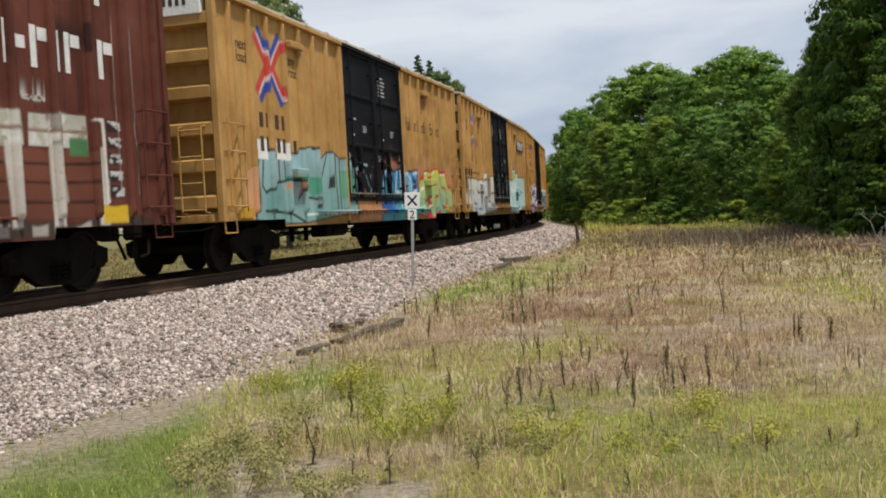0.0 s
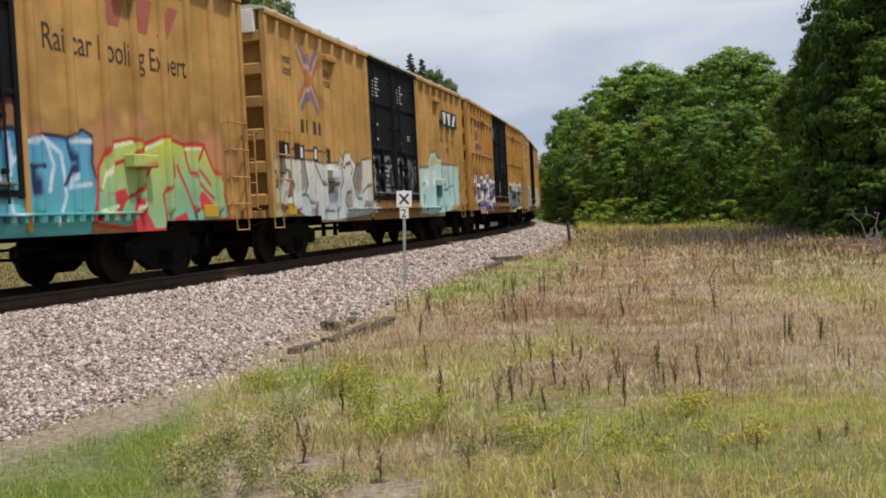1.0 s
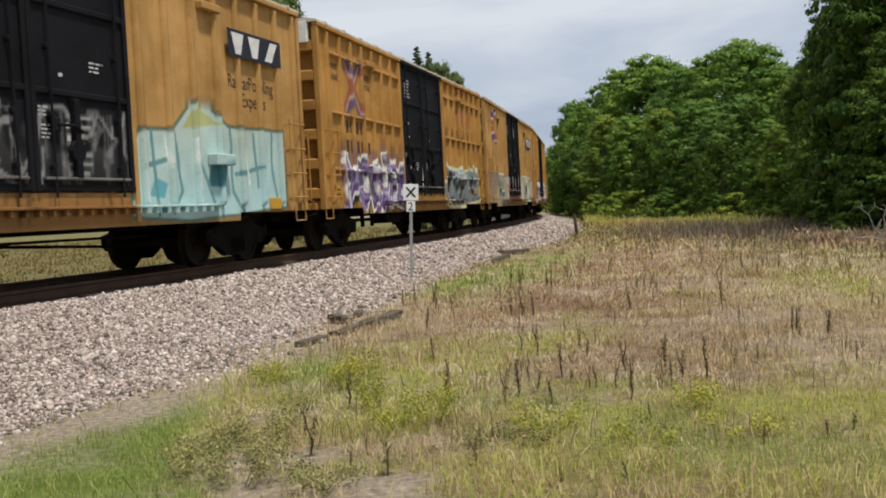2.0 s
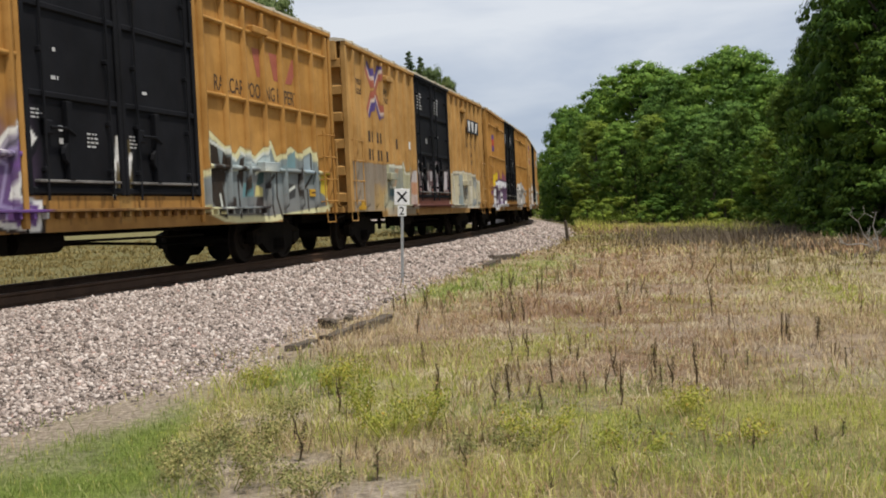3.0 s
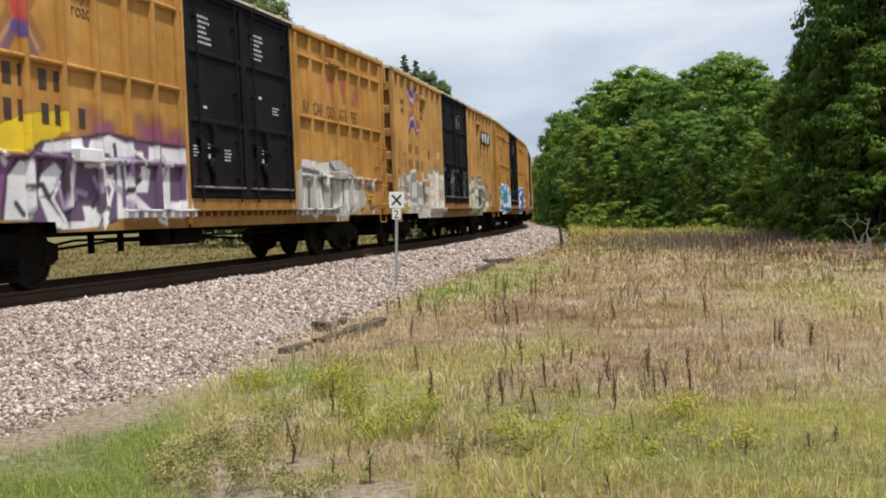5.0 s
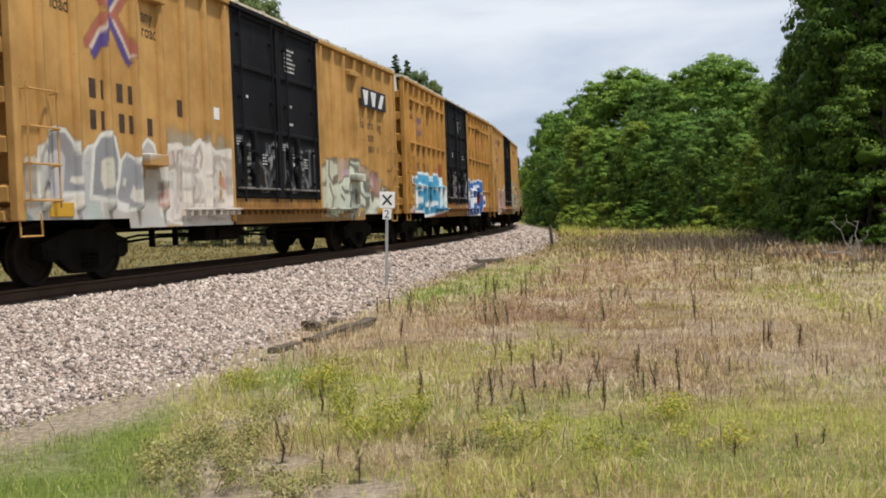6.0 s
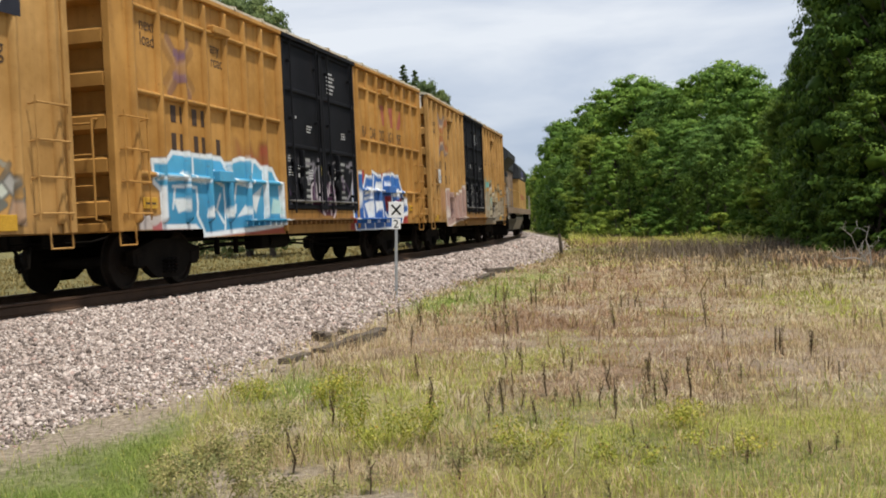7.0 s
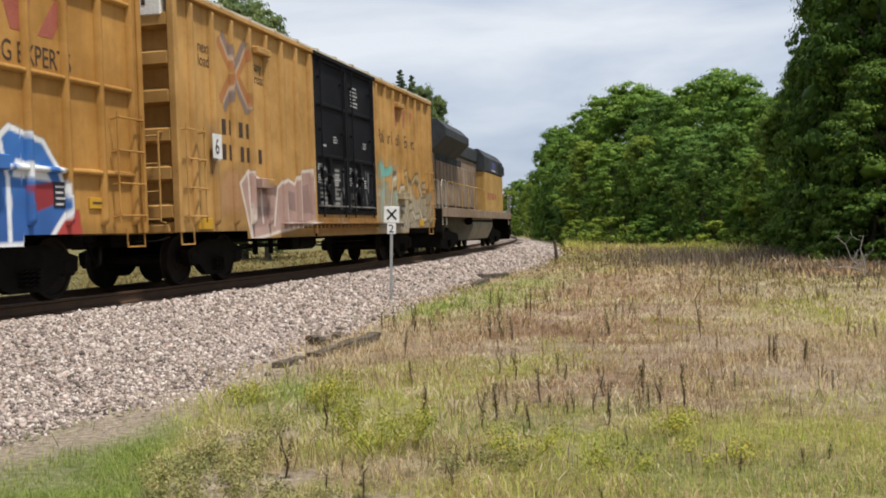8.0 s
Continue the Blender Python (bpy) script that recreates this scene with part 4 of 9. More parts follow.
def grab_irons(parent, u, sign, material):
    """Rungs on the side at a corner, and the step under it. sign: towards the car's middle."""
    g = Geo()
    a, b = u + sign * 0.16 - MID, u + sign * 0.80 - MID
    y = OUT - 0.085
    for z in (1.20, 1.68, 2.17, 2.66):
        g.tube([(a, OUT + 0.03, z), (a, y, z), (b, y, z), (b, OUT + 0.06, z - 0.02)], 0.015)
    for x in (a, b):
        g.tube([(x, y + 0.03, 2.75), (x, y + 0.03, 1.10)], 0.014)
    part("side_ladder", g, material, parent)
    st = Geo()
    a, b = u + sign * 0.05 - MID, u + sign * 0.50 - MID
    st.tube([(a, OUT + 0.05, 1.02), (a, OUT + 0.04, 0.73), (b, OUT + 0.04, 0.73), (b, OUT + 0.05, 1.02)], 0.015)
    part("stirrup_step", st, material, parent, "steel step below the corner")


def sill_foot(u):
    """The lower edge of the side: deeper between the trucks."""
    return np.where((u > 2.66) & (u < 14.05), 0.79, 0.94)


def door_leaf(parent, u0, u1, spray, material, white):
    y = -1.53
    leaf = sheet("door", u0 + 0.01, u1 - 0.01, 1.29, 4.90, y, material, parent, spray, 0.04, "black plug door leaf with white stencil marks")
    fr = Geo()
    x0, x1 = u0 + 0.01 - MID, u1 - 0.01 - MID
    for a, b in ((x0, x0 + 0.09), (x1 - 0.09, x1)):
        fr.box(a, b, y - 0.05, y, 1.29, 4.90, 0.015)
    for z in (1.31, 2.60, 3.79, 4.80):
        fr.box(x0 + 0.09, x1 - 0.09, y - 0.042, y, z, z + 0.09, 0.015)
    part("door_frame", fr, material, leaf)
    for x in (x0 + 0.35, x1 - 0.35):
        rod = Geo().tube([(x, y - 0.075, 1.22), (x, y - 0.075, 4.92)], 0.02, 6)
        for z in (1.6, 2.3, 3.2, 4.4):
            rod.box(x - 0.04, x + 0.04, y - 0.085, y, z, z + 0.07, 0.01)
        part("lock_rod", rod, material, leaf)
    h = Geo().tube([(x0 + 0.42, y - 0.10, 2.2), (x0 + 0.75, y - 0.11, 2.2), (x0 + 0.95, y - 0.10, 2.12)], 0.022, 6)
    h.box(x0 + 0.36, x0 + 0.5, y - 0.1, y, 2.1, 2.3, 0.02)
    part("door_handle", h, material, leaf)
    part("door_ledge", Geo().box(x0 + 0.16, x1 - 0.16, y - 0.085, y, 1.46, 1.50, 0.008), STEEL_DARK if material is BROWN else DOOR_WORN, leaf, "scuffed steel ledge")
    gear = Geo().lathe([(-0.03, 0.02), (-0.03, 0.15), (0.02, 0.17), (0.05, 0.13), (0.05, 0.02)], 12, "y", (x0 + 0.86, y - 0.06, 1.86))
    gear.box(x0 + 0.80, x0 + 0.92, y - 0.10, y, 1.50, 2.58, 0.012)
    part("door_gear", gear, material, leaf, "operating rod and gear of the door")
    rng = random.Random(int(u0 * 10) + white)
    for (a, b, z0, z1, rows) in white_marks(rng, u1 - u0):
        g = Geo()
        hgt = (z1 - z0) / rows
        for r in range(rows):
            e = a + (b - a) * rng.uniform(0.6, 1.0)
            x = a
            while x < e:
                w = min(rng.uniform(0.04, 0.13), e - x)
                if w > 0.02:
                    g.box(x0 + x, x0 + x + w, y - 0.004, y - 0.001, z0 + hgt * (r + 0.25), z0 + hgt * (r + 0.70))
                x += w + 0.035
        tagged(part("stencil_block", g, STENCIL_WHITE, leaf, "small white stencil marks"), kind="stuff")


def white_marks(rng, w):
    m = [(0.45, 1.02, 3.98, 4.52, 6)]
    m += [(1.30, 1.62, 2.98, 3.16, 3), (0.62, 0.80, 2.84, 2.95, 1), (0.16, 0.4, 2.30, 2.46, 3), (0.68, 0.84, 3.22, 3.34, 1)]
    m += [(0.20, 0.44, 2.0, 2.22, 4), (0.72, 0.92, 1.95, 2.30, 2), (1.35, 1.62, 1.96, 2.2, 4)]
    return [q for q in m if (rng.random() < 0.62 or q[2] > 4) and q[1] < w - 0.12]


def car_s(k):
    """Where the middle of car k stands at the start; the brown car is coupled a little farther off."""
    return S0 + k * PITCH + BODY / 2 - (0.6 if k == 0 else 0.0)


def boxcar(k, girts, material, spray, label, white_end, door_label_seed):
    root = thing("boxcar", on_rails(car_s(k), 6.22), label, "boxcar", "boxcars of the train")
    X0, X1 = -BODY / 2, BODY / 2
    # floor, far side, roof
    g = Geo().box(X0 + 0.02, X1 - 0.02, -1.44, 1.46, 0.98, 1.10)
    g.box(X0 + 0.02, X1 - 0.02, 1.46, 1.52, 0.93, 4.98)
    for u in np.arange(0.4, BODY, 0.79):
        g.box(X0 + u - 0.04, X0 + u + 0.04, 1.52, 1.58, 1.0, 4.95)
    part("far_side", g, material, root)
    roof = Geo().prism_x([(-1.60, 4.99), (-1.60, 5.035), (-1.35, 5.085), (0, 5.13), (1.35, 5.085), (1.60, 5.035), (1.60, 4.99)], X0 - 0.05, X1 + 0.05)
    u = 0.5
    while u < BODY:
        roof.prism_x([(-1.62, 5.0), (-1.62, 5.06), (-1.35, 5.115), (0, 5.16), (1.35, 5.115), (1.62, 5.06), (1.62, 5.0)], X0 + u, X0 + u + 0.07)
        u += 1.22
    part("roof", roof, ROOF_PALE, root, "pale galvanised ribbed steel roof")
    eave = Geo().box(X0 - 0.02, X1 + 0.02, -1.61, -1.47, 4.905, 4.988, 0.012)
    part("top_rail", eave, material, root)
    # the side
    for a, b in ((NEAR, D0), (D1, FAR)):
        sd = sheet("side_sheet", a, b, 0.79, 4.91, SIDE, material, root, spray, 0.027, "", sill_foot)
        first = 0.55 if a < 1 else 11.0
        us = [first + 0.79 * j for j in range(8)]
        us = [q for q in us if q < b - 0.04]
        for q in us:
            post("side_post", q, 1.06, 4.90, material, sd, spray)
        if girts:
            lines = us + [b - 0.05] if a < 1 else us
            for z in (1.82, 3.10, 4.42):
                for p, q in zip(lines[:-1], lines[1:]):
                    girt(p + 0.045, q - 0.045, z, material, sd, spray)
    for a in (D0 - 0.10, D1):
        part("door_jamb", Geo().box(a - MID, a + 0.10 - MID, OUT + 0.02, SIDE + 0.06, 0.85, 4.905, 0.01), material, root)
    for a in (X0 - 0.02, X1 - 0.10):
        part("corner_post", Geo().box(a, a + 0.12, OUT + 0.004, SIDE + 0.05, 0.93, 4.90, 0.015), material, root)
    # under the door
    sheet("door_sill", D0, D1, 0.79, 1.285, -1.535, material, root, spray, 0.035, "rust-stained yellow sill under the doors")
    tr = Geo()
    for j in range(33):
        u = D0 - 2.0 + 0.27 * j
        tr.box(u - MID, u + 0.27 - MID, -1.66, -1.54, 1.06, 1.10, 0.008)
        tr.box(u + 0.1 - MID, u + 0.15 - MID, -1.64, -1.54, 0.97, 1.06, 0.01)
    rail = tr.mesh("door_track", RUSTY_TRACK if material is not BROWN else BROWN)
    coat(rail, spray)
    part("door_track", rail, None, root)
    dt = Geo().box(D0 - 0.05 - MID, D1 + 0.05 - MID, -1.63, -1.50, 4.885, 4.975, 0.01)
    part("door_rail", dt, DOOR_BLACK if material is not BROWN else BROWN, root)
    dm = DOOR_BLACK if material is not BROWN else BROWN
    door_leaf(root, D0, DM, spray, dm, door_label_seed)
    door_leaf(root, DM, D1, spray, dm, door_label_seed + 1)
    # a bracket high on each half of the side
    for u in (3.5, 13.2):
        part("side_bracket", Geo().box(u - 0.34 - MID, u + 0.30 - MID, OUT - 0.05, SIDE, 4.42, 4.56, 0.02), material, root)
    if material is not BROWN:
        for a, b in ((3.02, 3.60), (12.98, 13.62)):
            box = Geo().box(a - MID, b - MID, OUT - 0.10, SIDE - 0.001, 1.77, 1.96, 0.012).mesh("jacking_pad", material)
            coat(box, spray)
            part("jacking_pad", box, None, root)
    car_end(root, X0, -1, material, white_end)
    car_end(root, X1, 1, material, False)
    grab_irons(root, NEAR, 1, material)
    grab_irons(root, FAR, -1, material)
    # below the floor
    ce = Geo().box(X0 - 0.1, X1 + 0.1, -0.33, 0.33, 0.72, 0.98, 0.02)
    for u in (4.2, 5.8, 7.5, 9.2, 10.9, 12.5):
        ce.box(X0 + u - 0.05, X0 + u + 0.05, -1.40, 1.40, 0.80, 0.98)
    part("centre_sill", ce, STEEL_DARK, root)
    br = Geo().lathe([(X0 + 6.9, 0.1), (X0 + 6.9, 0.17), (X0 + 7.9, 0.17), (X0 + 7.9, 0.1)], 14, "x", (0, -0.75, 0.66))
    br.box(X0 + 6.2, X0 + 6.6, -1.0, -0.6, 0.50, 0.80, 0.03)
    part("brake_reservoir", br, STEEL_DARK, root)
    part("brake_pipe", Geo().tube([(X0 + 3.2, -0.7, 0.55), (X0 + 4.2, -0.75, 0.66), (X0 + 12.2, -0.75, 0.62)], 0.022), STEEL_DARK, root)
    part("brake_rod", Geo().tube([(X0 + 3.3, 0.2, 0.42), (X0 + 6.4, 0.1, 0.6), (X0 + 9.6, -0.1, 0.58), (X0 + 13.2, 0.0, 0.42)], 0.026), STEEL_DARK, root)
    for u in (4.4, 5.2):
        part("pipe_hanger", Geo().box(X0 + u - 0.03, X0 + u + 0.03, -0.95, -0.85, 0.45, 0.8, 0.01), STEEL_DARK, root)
    coupler(root, X0, -1)
    coupler(root, X1, 1)
    truck(root, -6.22)
    truck(root, 6.22)
    return root


def mark_bars(root, places, z, tall, w, material):
    """Owner's marks and car numbers as plain bars, one for each sign."""
    for u in places:
        x = u - MID + w * 0.08
        part("mark_bar", Geo().box(x, x + w * 0.82, SIDE - 0.006, SIDE - 0.002, z, z + tall), material, root)


WHITE = (0.72, 0.72, 0.7)
OFF = (0.55, 0.56, 0.54)
BLACK = (0.012, 0.012, 0.016)
SKY = (0.28, 0.45, 0.52)
PURPLE = (0.13, 0.06, 0.24)


def rust_sill(sp, a=0.7):
    """Rust and grime along the door sill."""
    return sp.block(D0, D1, 0.79, 1.28, (0.20, 0.09, 0.03), 0.12, (0.32, 0.16, 0.05), a, 0.12).drips(D0, D1, 0.80, 1.28, 26, (0.04, 0.02, 0.012), 0.7)


def grime(sp):
    """Road dirt along the foot of the side."""
    sp.block(NEAR, FAR, 0.7, 1.0, (0.10, 0.06, 0.03), 0.10, None, 0.45, 0.22)
    return sp.drips(0.2, BODY - 0.2, 3.9, 4.9, 30, (0.20, 0.11, 0.04), 0.22)


def paint_b():
    sp = rust_sill(grime(Spray(11))).cross(2.32, 3.92, 1.12, 1.22, (0.02, 0.06, 0.36), (0.52, 0.05, 0.05), (0.6, 0.5, 0.45), 1.0)
    sp.jumble(6.3, 8.6, 0.85, 2.2, 22, [BLACK, (0.45, 0.2, 0.18), SKY, (0.3, 0.1, 0.1)], (0.02, 0.06))
    sp.glow(8.9, 16.4, 1.6, 2.42, (0.56, 0.26, 0.14), 0.75).block(7.1, 8.9, 0.85, 1.5, (0.48, 0.22, 0.16), 0.2, (0.5, 0.3, 0.1), 0.8)
    sp.poly([(0.92, 0.97), (0.93, 1.72), (1.08, 1.88), (1.43, 1.98), (1.46, 0.96)], (0.52, 0.27, 0.14), (0.55, 0.32, 0.18))
    sp.poly([(1.35, 0.94), (1.4, 1.73), (1.52, 2.08), (1.75, 2.33), (2.26, 2.28), (2.51, 2.1), (2.79, 2.24), (3.52, 2.3), (3.56, 2.38), (4.28, 2.46), (4.68, 2.43), (4.74, 2.22), (5.09, 2.39), (5.64, 2.37), (5.88, 2.27), (6.7, 2.28), (6.96, 1.91), (6.9, 1.05), (3.71, 0.83), (2.35, 0.86)], (0.19, 0.36, 0.36), (0.27, 0.42, 0.46), rim=(0.03, 0.045, 0.05), w=0.019)
    sp.poly([(4.05, 1.82), (4.77, 1.82), (4.74, 1.54), (4.2, 1.39), (3.89, 1.53)], (0.07, 0.30, 0.22))
    sp.poly([(2.8, 1.8), (3.92, 1.84), (3.81, 1.7), (2.83, 1.73)], (0.05, 0.26, 0.22))
    sp.poly([(5.89, 1.98), (6.67, 2.07), (6.81, 1.58), (6.57, 1.25), (5.86, 1.35)], (0.12, 0.33, 0.22))
    sp.poly([(1.82, 0.93), (1.83, 1.5), (2.47, 1.68), (2.74, 1.51), (2.71, 0.91)], (0.15, 0.33, 0.33))
    sp.poly([(5.1, 1.55), (5.3, 1.96), (5.48, 1.64)], (0.02, 0.04, 0.045))
    sp.poly([(3.38, 1.38), (3.59, 1.71), (3.78, 1.7), (3.6, 1.43)], (0.36, 0.18, 0.14))
    sp.poly([(2.75, 1.56), (3.02, 1.79), (3.03, 1.52)], (0.55, 0.30, 0.16))
    for pts in ([(1.58, 2.07), (1.55, 1.12)], [(1.85, 2.32), (1.7, 1.58), (1.86, 1.46), (2.47, 1.7)], [(2.28, 2.26), (2.24, 1.66)], [(2.51, 2.1), (2.5, 1.68), (2.8, 1.73), (3.91, 1.76)], [(2.78, 2.22), (2.77, 1.78)], [(4.28, 2.42), (4.68, 2.43), (4.7, 1.89)], [(3.92, 1.81), (3.6, 1.48), (3.41, 1.36)], [(4.77, 1.84), (5.13, 2.36)], [(5.63, 2.32), (5.68, 1.06)], [(5.88, 2.25), (5.88, 1.12)], [(6.96, 1.91), (6.6, 1.52), (6.95, 1.41)], [(1.79, 1.1), (3.03, 1.05), (3.72, 0.85)], [(3.97, 1.39), (4.55, 1.33), (4.43, 1.17)],):
        sp.line(pts, 0.028, (0.018, 0.028, 0.03))
    for pts in ([(2.99, 1.93), (3.74, 1.9)], [(2.3, 1.85), (2.35, 2.09)], [(6.57, 2.22), (6.67, 2.07)], [(3.83, 1.01), (6.55, 1.07)],):
        sp.line(pts, 0.022, (0.62, 0.70, 0.70))
    sp.block(1.50, 2.02, 2.10, 2.48, WHITE, 0.03).block(2.44, 2.92, 2.12, 2.50, WHITE, 0.03)
    sp.poly([(8.69, 0.67), (8.8, 1.66), (8.95, 2.01), (9.16, 2.17), (9.54, 2.13), (9.94, 2.08), (10.16, 2.14), (10.57, 2.19), (10.75, 2.03), (11.17, 2.15), (11.68, 2.13), (12.02, 2.26), (12.24, 2.19), (12.2, 1.8), (12.38, 1.36), (11.99, 0.7), (10.42, 0.69)], (0.06, 0.26, 0.30), (0.07, 0.26, 0.55), rim=(0.01, 0.02, 0.06), w=0.031)
    sp.poly([(10.31, 0.83), (10.52, 1.71), (10.82, 2.03), (12.13, 2.09), (12.1, 1.76), (12.24, 1.31), (12.08, 0.78)], (0.08, 0.36, 0.36), (0.09, 0.33, 0.60))
    sp.poly([(8.8, 1.06), (8.88, 1.45), (9.7, 1.42), (9.66, 1.04)], (0.02, 0.10, 0.34))
    sp.poly([(10.72, 1.27), (10.78, 1.68), (10.86, 1.68), (10.82, 1.27)], (0.55, 0.36, 0.03))
    for pts in ([(8.95, 1.66), (9.06, 1.97), (9.26, 2.1), (9.53, 2.09), (9.59, 1.46)], [(10.16, 2.09), (9.98, 1.54), (10.38, 1.51)], [(10.43, 2.11), (10.52, 1.71), (10.75, 2), (11.17, 2.1)], [(11.17, 2.1), (11.54, 1.91), (11.59, 1.31), (11.41, 0.93)], [(11.24, 1.4), (11.37, 1.74), (11.23, 2.07)], [(11.75, 2.09), (12.21, 2.1)], [(12.15, 1.49), (11.68, 1.44), (11.79, 1.75)], [(10.52, 0.99), (10.44, 1.47), (10.52, 1.71)],):
        sp.line(pts, 0.032, (0.50, 0.62, 0.74))
    for pts in ([(9.36, 2.01), (9.4, 1.68), (9.2, 1.45)], [(9.82, 2.03), (9.89, 1.62), (9.66, 1.38)], [(10.31, 2.1), (10.2, 1.62)], [(10.96, 1.35), (10.92, 1.72), (11.2, 1.73)], [(11.67, 2.09), (11.79, 1.75), (11.58, 1.48)], [(10.36, 1.35), (9.86, 1.23), (9.64, 0.78)],):
        sp.line(pts, 0.035, (0.012, 0.03, 0.12))
    sp.poly([(12.23, 0.91), (12.35, 1.76), (12.62, 2.1), (13.22, 2.2), (13.5, 2.14), (14.09, 2.31), (14.64, 2.2), (15.34, 2.23), (15.57, 1.86), (15.9, 1.54), (16.12, 0.94), (13.54, 0.79)], (0.13, 0.38, 0.30), (0.50, 0.53, 0.09), rim=(0.45, 0.035, 0.035), w=0.037)
    sp.poly([(13.07, 0.83), (13.27, 1.37), (13.77, 0.81)], (0.48, 0.04, 0.05))
    sp.poly([(12.54, 1.36), (13, 1.46), (13.05, 1.32), (12.77, 0.99)], (0.45, 0.035, 0.04))
    sp.poly([(14.9, 1.3), (15.25, 1.43), (15.56, 1.2), (15.16, 1.09)], (0.48, 0.04, 0.05))
    sp.poly([(14.24, 0.97), (14.66, 1.07), (14.75, 0.89), (14.33, 0.88)], (0.45, 0.035, 0.04))
    for pts in ([(13.1, 1.79), (13.69, 1.8), (13.24, 1.37), (12.73, 1.21)], [(13.5, 2.14), (13.22, 1.93), (12.59, 1.77), (12.38, 1.41)], [(14.24, 2.26), (14.38, 1.67), (13.99, 1.37), (14.09, 0.87)], [(14.44, 1.83), (15.01, 0.96)], [(14.68, 2.18), (14.84, 1.73), (15.57, 1.3)], [(15.33, 2.19), (15.07, 1.84), (15.48, 1.54)],):
        sp.line(pts, 0.03, (0.40, 0.03, 0.03))
    for pts in ([(12.68, 2.05), (13.21, 2.15)], [(13.53, 2.07), (14.08, 2.23)], [(12.42, 1.45), (12.59, 1.77)], [(14.72, 2.12), (15.24, 2.16)], [(13.3, 1.13), (13.53, 1.37)], [(12.35, 1.09), (12.78, 1.18)],):
        sp.line(pts, 0.028, (0.66, 0.70, 0.50))
    return sp


def paint_c():
    sp = rust_sill(grime(Spray(23)), 0.85).cross(2.32, 3.90, 1.12, 1.22, (0.12, 0.15, 0.30), (0.46, 0.14, 0.07), (0.55, 0.5, 0.45), 0.75)
    sp.block(0.02, 1.05, 0.95, 2.2, (0.42, 0.46, 0.34), 0.05, (0.46, 0.50, 0.36), 0.85)
    sp.poly([(0.42, 1.21), (0.52, 2.15), (1, 2.17), (1.61, 2.11), (1.81, 2.16), (2.35, 2.12), (2.93, 2.1), (3.69, 2.14), (3.99, 2.45), (4.25, 2.23), (4.41, 2.42), (4.67, 2.42), (5.2, 2.16), (5.62, 2.3), (6.29, 2.34), (6.43, 2.09), (6.61, 1.73), (6.69, 0.93), (3.66, 0.8), (2.49, 0.82), (1, 1.03)], (0.42, 0.50, 0.54), (0.62, 0.61, 0.56), rim=(0.085, 0.07, 0.06), w=0.022)
    sp.poly([(0.85, 1.88), (1.1, 1.74), (1.18, 1.6), (1.06, 1.41), (0.82, 1.37), (0.91, 1.6)], (0.20, 0.07, 0.06), (0.22, 0.16, 0.13))
    sp.poly([(1.6, 2.1), (1.8, 2.12), (1.95, 1.62), (1.56, 1.41), (1.55, 1.61)], (0.26, 0.22, 0.20))
    sp.poly([(2.99, 1.68), (3.52, 1.69), (3.6, 1.46), (3.11, 1.39)], (0.20, 0.17, 0.16))
    sp.poly([(4.88, 1.69), (5.13, 2.13), (5.43, 2.24), (5.24, 1.4)], (0.24, 0.20, 0.18))
    sp.poly([(2.26, 1.38), (2.29, 1.63), (2.41, 1.75), (2.42, 1.38)], (0.48, 0.34, 0.05))
    sp.poly([(2.21, 0.89), (2.35, 1.26), (2.54, 1.26), (2.45, 0.87)], (0.20, 0.17, 0.16))
    sp.poly([(5.65, 1.11), (5.81, 1.31), (6.15, 1.26), (6.08, 1.08)], (0.24, 0.20, 0.19))
    sp.poly([(4.4, 1.1), (4.39, 1.35), (4.6, 1.54), (4.72, 1.3), (4.58, 1.08)], (0.30, 0.27, 0.25))
    for pts in ([(0.78, 1.9), (0.94, 1.88), (1.18, 1.6), (1.03, 1.39), (0.8, 1.36)], [(1.39, 1.9), (1.58, 1.91), (1.55, 1.61), (1.4, 1.38), (1.92, 1.38), (2.45, 0.89)], [(1.8, 2.14), (1.97, 1.62), (1.76, 1.42)], [(2.35, 2.12), (2.92, 1.6), (3.07, 1.03)], [(2.24, 1.75), (2.15, 1.46), (2.4, 1.34)], [(3, 2.07), (2.99, 1.68), (3.76, 1.68), (3.11, 1.37)], [(3.69, 2.14), (3.85, 1.66), (3.73, 1.39)], [(3.99, 2.41), (4.23, 1.76), (3.95, 1.48)], [(4.41, 2.4), (4.2, 2.13), (4.33, 2.03), (4.67, 2.38)], [(4.67, 2.4), (4.93, 2.05), (4.55, 1.59), (4.31, 1.26), (4.48, 1.04), (4.71, 1.21), (4.63, 1.49)], [(5.22, 2.16), (4.89, 1.78), (5.05, 1.45), (5.65, 1.05)], [(5.64, 2.28), (5.56, 1.7), (5.41, 1.16)], [(6.28, 2.32), (6.16, 1.72), (5.62, 1.49)], [(6.43, 2.05), (6.56, 0.97)], [(3.11, 1.35), (3.01, 1.03), (3.52, 1.02)], [(3.73, 1.39), (3.82, 1.02)],):
        sp.line(pts, 0.028, (0.085, 0.07, 0.06))
    sp.poly([(0.43, 1.07), (0.44, 1.19), (1.07, 1.15), (1.74, 0.94), (0.99, 1.01)], (0.16, 0.09, 0.08))
    for u, w in ((0.36, 0.66), (1.28, 0.56), (2.14, 0.50), (2.94, 0.48)):
        sp.block(u, u + w, 2.12, 2.46, BLACK, 0.015)
    sp.line([(0.36, 2.34), (3.4, 2.36)], 0.02, BLACK)
